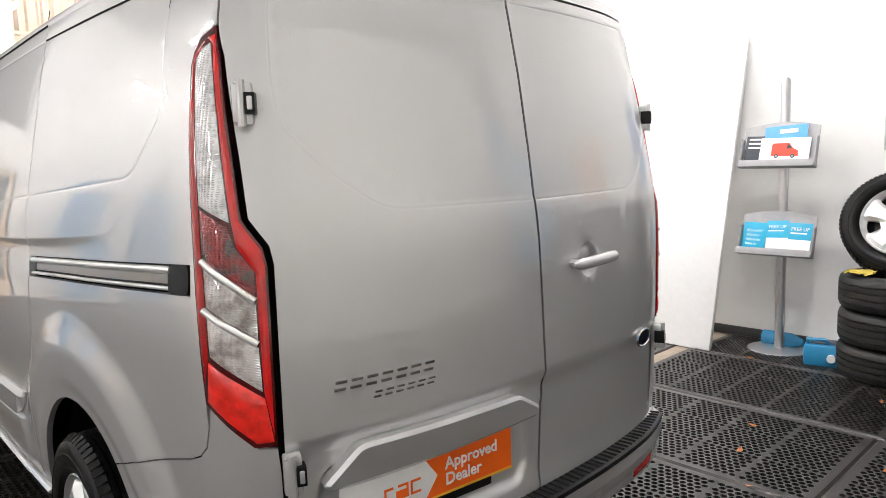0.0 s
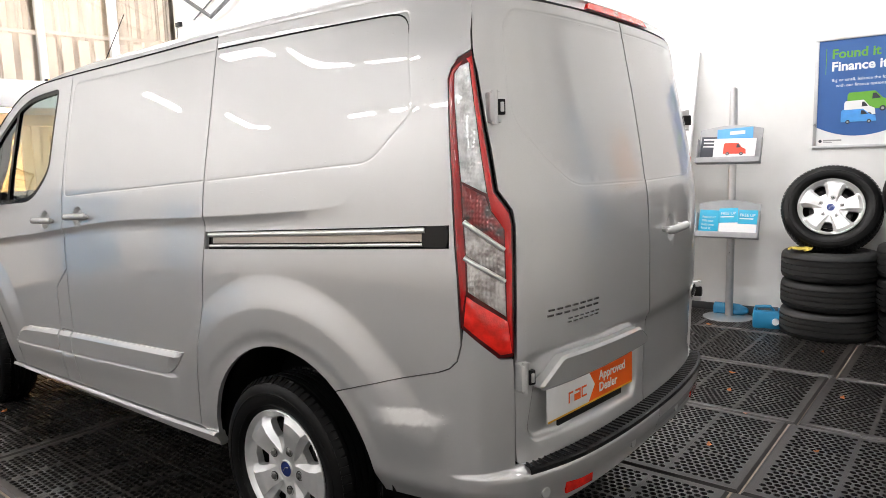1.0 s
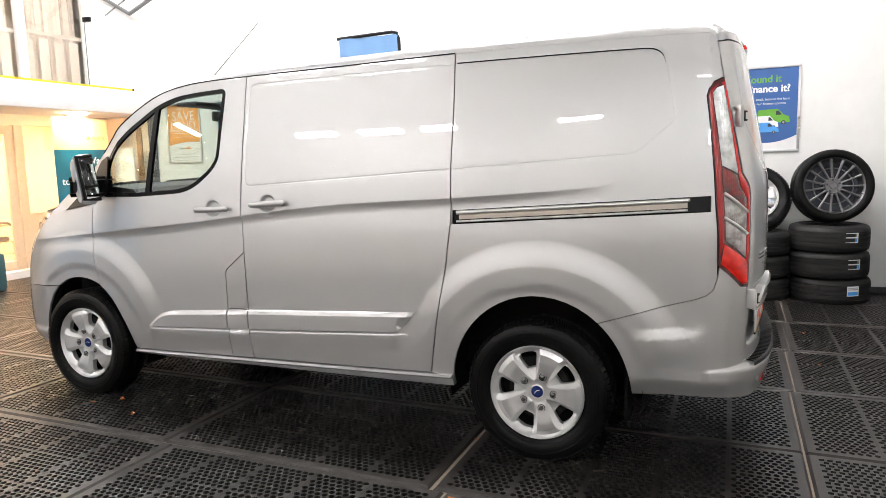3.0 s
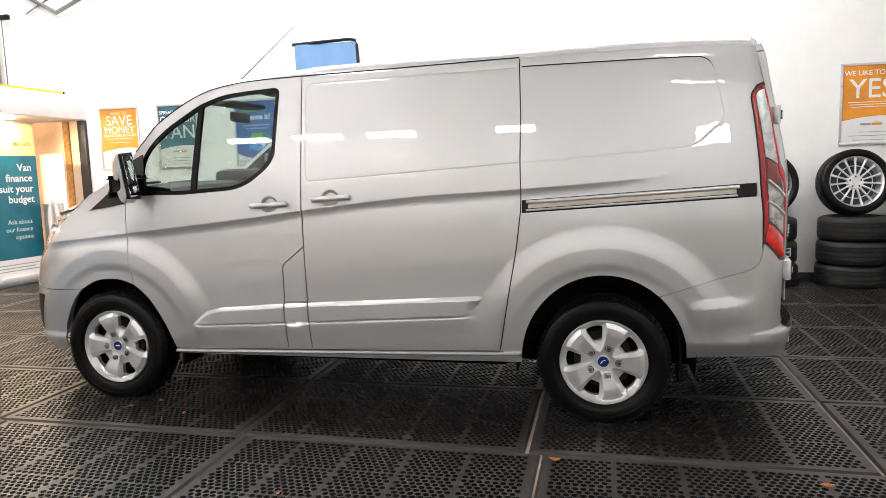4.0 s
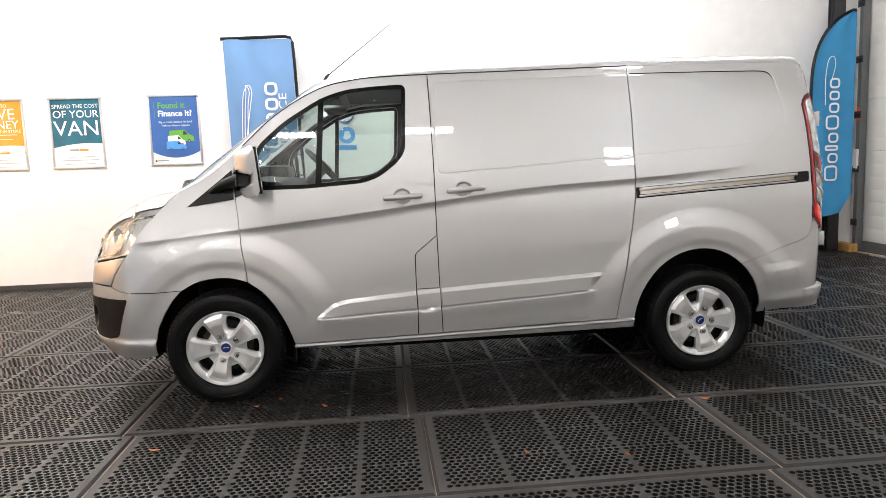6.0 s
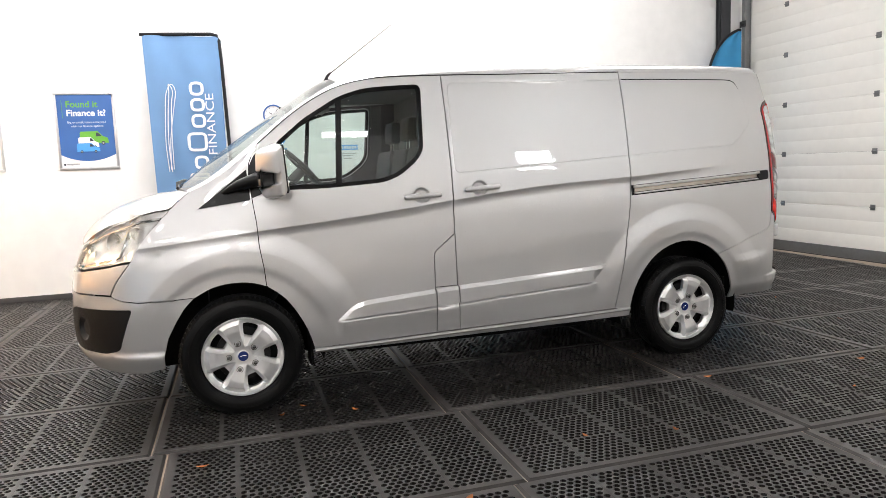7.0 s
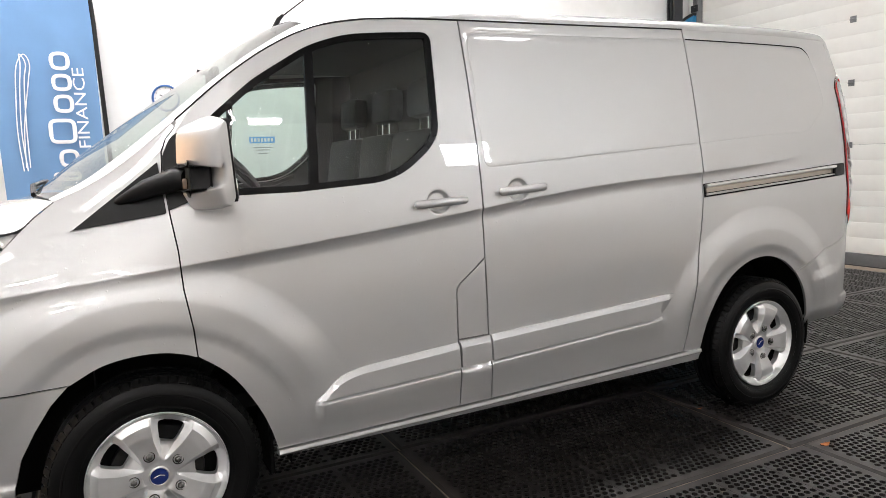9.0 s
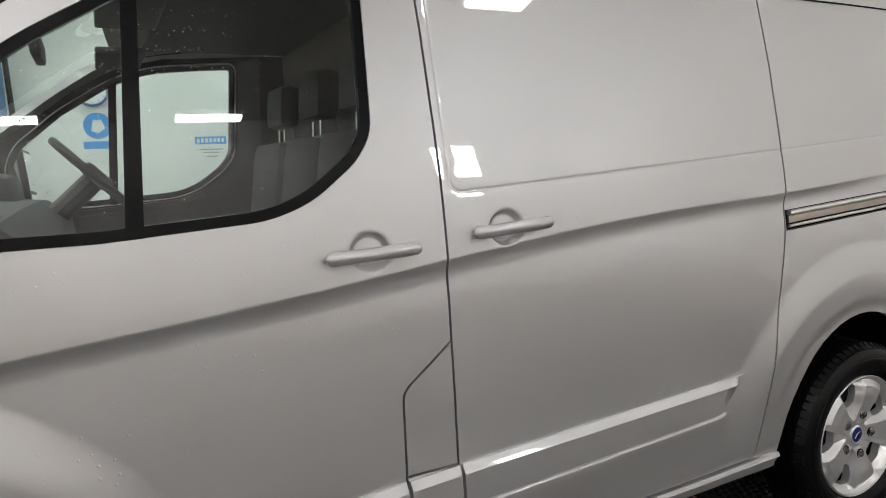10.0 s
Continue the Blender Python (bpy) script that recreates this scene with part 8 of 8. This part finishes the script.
step = tagged(part("white_plinth", box_bm(bmesh.new(), (1.55, 7.99, 0.0), (2.6, 8.17, 0.10), 0.006), SOFT_WHITE, None), "low white plinth at the office threshold", "plinth")
chair = tagged(new("visitor_chair"), "grey fabric visitor chair on a steel frame in the office", "chair")
cm = Matrix.Translation((2.44, 9.0, 0.0)) @ Matrix.Rotation(radians(120), 4, "Z")
part("seat", box_bm(bmesh.new(), (-0.25, -0.25, 0.42), (0.25, 0.25, 0.50), 0.03, cm), GREY_SEAT, chair)
part("backrest", box_bm(bmesh.new(), (-0.24, 0.20, 0.50), (0.24, 0.27, 0.95), 0.05, cm), GREY_SEAT, chair)
for x in (-0.27, 0.27):
    part("frame", tube_bm(bmesh.new(), [cm @ Vector(v) for v in ((x, -0.22, 0.66), (x, 0.24, 0.68), (x, 0.26, 0.44), (x, -0.26, 0.42), (x, -0.28, 0.02), (x, 0.26, 0.02))], 0.012, 8), CHROME, chair, "bent steel tube")
for x in (-0.28, 0.28):
    part("armrest", tube_bm(bmesh.new(), [cm @ Vector(v) for v in ((x, 0.22, 0.70), (x, 0.05, 0.715), (x, -0.16, 0.70), (x, -0.24, 0.66))], 0.020, 8), GREY_SEAT, chair, "dark curved armrest")
pull = tagged(new("pull_up_banner"), "teal and cream pull-up banner by the office", "banner")
bm_ = Matrix.Translation((2.62, 7.62, 0.0)) @ Matrix.Rotation(radians(90), 4, "X") @ Matrix.Rotation(radians(-8), 4, "Y")
part("sheet", box_bm(bmesh.new(), (0, 0.10, 0), (0.80, 2.12, 0.004), 0.0, bm_), INK_WHITE, pull)
part("base", box_bm(bmesh.new(), (-0.02, 0.0, -0.10), (0.82, 0.10, 0.10), 0.02, bm_), ALUMINIUM, pull, "silver roller base")
part("top_rail", box_bm(bmesh.new(), (-0.005, 2.12, -0.008), (0.805, 2.145, 0.012), 0.003, bm_), ALUMINIUM, pull)
bf = bm_ @ Matrix.Translation((0, 0, 0.0045))
shape_box("cream_field", 0, 1.70, 0.80, 2.12, plain("print_cream", (0.75, 0.60, 0.30), 0.45), pull, bf)
shape_box("teal_field", 0, 0.34, 0.80, 1.70, INK_TEAL, pull, bf)
for q, (word, size, y) in enumerate((("Van", 0.135, 1.50), ("finance", 0.135, 1.36), ("to suit your", 0.135, 1.22), ("budget", 0.135, 1.08), ("Ask about", 0.085, 0.80), ("our finance", 0.085, 0.70), ("options", 0.085, 0.60))):
    text_part("lettering", word, size, INK_WHITE, pull, bf @ Matrix.Translation((0.72 if q < 4 else 0.66, y, 0.001)), depth=0.0004, align="RIGHT", bold=0.0015 if q < 4 else 0)
for y, w in ((0.26, 0.7), (0.22, 0.6), (0.18, 0.65)):
    shape_box("print_line", 0.05, y, 0.05 + w, y + 0.012, INK_GREY, pull, bf)
shape_box("logo_bar", 0.48, 1.83, 0.74, 1.88, INK_ORANGE, pull, bf)
pull.location.z = 0.0145
bin_ = tagged(new("ashtray_bin"), "tall silver cylinder bin with a slanted oval opening", "bin")
part("body", tube_bm(bmesh.new(), [(3.42, 7.30, 0.0), (3.42, 7.30, 0.55), (3.42, 7.30, 1.05)], [0.125, 0.125, 0.122], 28), ALUMINIUM, bin_)
part("top_plate", lathe_bm(bmesh.new(), [(0.0, 0.0001), (0.0, 0.10), (0.012, 0.10)], 28, Matrix.Translation((3.33, 7.22, 0.80)) @ Matrix.Rotation(radians(40), 4, "Z") @ Matrix.Rotation(radians(180), 4, "Z") @ Matrix.Diagonal((1, 0.75, 3.0, 1))), INK_WHITE, bin_, "white oval plate")
box_part("back_board", (3.60, 7.24, 0.0), (3.63, 7.62, 1.72), SOFT_WHITE, bin_)

bin_.location.z = 0.0145

# ---- floor mats ----
def mat_mesh(nx, ny, sides, name):
    """A ring mat 0.918 by 1.512 m: three by five fields of holes between thin webs, with a plain rim and dividers as a mesh of its own."""
    W, L, T, rim, bar_x, bar_y = 0.918, 1.512, 0.014, 0.043, 0.007, 0.011
    verts, faces = [], []

    def quad(*p):
        k = len(verts)
        verts.extend(p)
        faces.append(tuple(range(k, k + len(p))))
    tx, ty = (W - 2 * rim - 2 * bar_x) / 3, (L - 2 * rim - 4 * bar_y) / 5
    gx, gy = tx / nx, ty / ny
    for u in range(3):
        for w in range(5):
            ox, oy = rim + u * (tx + bar_x), rim + w * (ty + bar_y)
            for i in range(nx):
                odd = i % 2
                for j in range(ny - odd):
                    cx, cy = ox + gx * (i + 0.5), oy + gy * (j + 0.5 + 0.5 * odd)
                    hx, hy = gx / 2, gy / 2
                    rx, ry = hx * 0.90, hy * 0.84
                    if sides == 8:
                        outer = [(hx, 0), (hx, hy), (0, hy), (-hx, hy), (-hx, 0), (-hx, -hy), (0, -hy), (hx, -hy)]
                        ring = [(rx * math.cos(a), ry * math.sin(a)) for a in [math.pi / 4 * k for k in range(8)]]
                    else:
                        outer = [(hx, hy), (-hx, hy), (-hx, -hy), (hx, -hy)]
                        ring = [(rx * a, ry * b) for a, b in ((0.80, 0.80), (-0.80, 0.80), (-0.80, -0.80), (0.80, -0.80))]
                    n = len(ring)
                    k = len(verts)
                    verts.extend((cx + a, cy + b, T) for a, b in outer)
                    verts.extend((cx + a, cy + b, T) for a, b in ring)
                    verts.extend((cx + a, cy + b, 0.003) for a, b in ring)
                    for q in range(n):
                        r = (q + 1) % n
                        faces.append((k + q, k + r, k + n + r, k + n + q))
                        faces.append((k + n + q, k + n + r, k + 2 * n + r, k + 2 * n + q))
                if odd:
                    for y0 in (oy, oy + ty - gy / 2):
                        quad((ox + gx * i, y0, T), (ox + gx * (i + 1), y0, T), (ox + gx * (i + 1), y0 + gy / 2, T), (ox + gx * i, y0 + gy / 2, T))
    inner = bpy.data.meshes.new(name)
    inner.from_pydata(verts, [], faces)
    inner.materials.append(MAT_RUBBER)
    verts.clear()
    faces.clear()
    # rim: bevelled border, and flat bars between the fields
    ins = [(rim, rim), (W - rim, rim), (W - rim, L - rim), (rim, L - rim)]
    mid = [(0.012, 0.012), (W - 0.012, 0.012), (W - 0.012, L - 0.012), (0.012, L - 0.012)]
    out = [(0, 0), (W, 0), (W, L), (0, L)]
    for q in range(4):
        r = (q + 1) % 4
        quad((*out[q], 0.003), (*out[r], 0.003), (*mid[r], T), (*mid[q], T))
        quad((*mid[q], T), (*mid[r], T), (*ins[r], T), (*ins[q], T))
    for w in range(1, 5):
        y1 = rim + w * (ty + bar_y)
        quad((rim, y1 - bar_y, T + 0.0006), (W - rim, y1 - bar_y, T + 0.0006), (W - rim, y1, T + 0.0006), (rim, y1, T + 0.0006))
    for u in range(1, 3):
        x1 = rim + u * (tx + bar_x)
        for w in range(5):
            y0 = rim + w * (ty + bar_y)
            quad((x1 - bar_x, y0, T), (x1, y0, T), (x1, y0 + ty, T), (x1 - bar_x, y0 + ty, T))
    me = bpy.data.meshes.new(name + "_rim")
    me.from_pydata(verts, [], faces)
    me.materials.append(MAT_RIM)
    return inner, me


(fine_mesh, rim_mesh), (coarse_mesh, far_rim) = mat_mesh(9, 8, 8, "ring_mat"), mat_mesh(9, 8, 4, "ring_mat_far")
# near-black sheet added under each mat so that its holes look black
base_mesh = bpy.data.meshes.new("mat_backing")
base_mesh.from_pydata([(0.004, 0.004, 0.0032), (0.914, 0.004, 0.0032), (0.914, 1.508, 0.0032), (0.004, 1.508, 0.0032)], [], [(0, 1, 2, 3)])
base_mesh.materials.append(MAT_BACKING)
rng = random.Random(7)
for r in range(-6, 5):
    x0 = -0.425 + 0.925 * r
    cut = 0.655 if r == 4 else 1.0
    for c in range(-4, 5):
        y0 = 0.355 + 1.519 * c - (0.065 if r % 2 == 0 else 0.0) * (1 if r < -1 else 0)
        if r == -1 and c >= 0:
            y0 += 0.012
        if r >= 1 and c < 0:
            y0 -= 0.03 + 0.035 * (r - 1)
        if y0 < SOUTH_Y + 0.01 or y0 + 1.51 > 8.15 or x0 + 0.91 * cut > WALL_X:
            continue
        if r <= -4 and c < -2:
            continue
        near = -3 <= r <= 0 and -1 <= c <= 2 or r == -4 or (r in (0, 1, 2) and c in (-2, -1))
        ob = tagged(new("rubber_mat"), "black rubber ring mat laid edge to edge on the floor", "floor mat", "floor mats")
        ob.matrix_basis = pose(x0 + rng.uniform(-0.002, 0.002), y0 + rng.uniform(-0.002, 0.002), 0, 0, 0, rng.uniform(-0.10, 0.10)) @ Matrix.Diagonal((cut, 1, 1, 1))
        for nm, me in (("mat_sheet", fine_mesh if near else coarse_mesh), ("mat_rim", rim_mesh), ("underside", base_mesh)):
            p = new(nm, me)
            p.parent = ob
            if nm == "mat_sheet":
                p["kind"] = "stuff"

# fallen leaves and scraps
rng = random.Random(21)
spots = [(-0.81, 0.34), (1.96, -1.36), (1.42, -0.98), (1.75, -0.80), (2.1, -0.72), (1.1, -1.38), (0.9, -0.95), (-1.42, 0.22), (-1.95, 1.35), (-1.6, 3.15), (-0.95, 2.62), (-1.05, 2.75), (-1.12, 2.35), (-2.35, 2.1), (-1.9, -0.4), (0.3, -1.9), (-0.6, -1.7), (2.9, -1.1), (-2.05, 0.9), (-1.5, -0.9), (3.3, -0.2), (2.6, -2.2)]
for x, y in spots:
    leaf = tagged(new("fallen_leaf"), "small curled brown leaf on the mats", "leaf", "fallen leaves")
    bm = bmesh.new()
    s = rng.uniform(0.018, 0.034)
    m = Matrix.Translation((x, y, 0.015)) @ Matrix.Rotation(rng.uniform(0, 6.28), 4, "Z")
    left = [bm.verts.new(m @ Vector((s * t, s * 0.45 * math.sin(math.pi * (t + 1) / 2), 0.002 + 0.008 * abs(t) ** 2))) for t in np.linspace(-1, 1, 7)]
    mid = [bm.verts.new(m @ Vector((s * t, 0, 0.005 * (1 + t * t)))) for t in np.linspace(-1, 1, 7)]
    right = [bm.verts.new(m @ Vector((s * t, -s * 0.40 * math.sin(math.pi * (t + 1) / 2), 0.004 + 0.006 * abs(t)))) for t in np.linspace(-1, 1, 7)]
    for p_, q_ in ((left, mid), (mid, right)):
        for i in range(6):
            bm.faces.new([p_[i], p_[i + 1], q_[i + 1], q_[i]])
    part("blade", bm, LEAF, leaf)
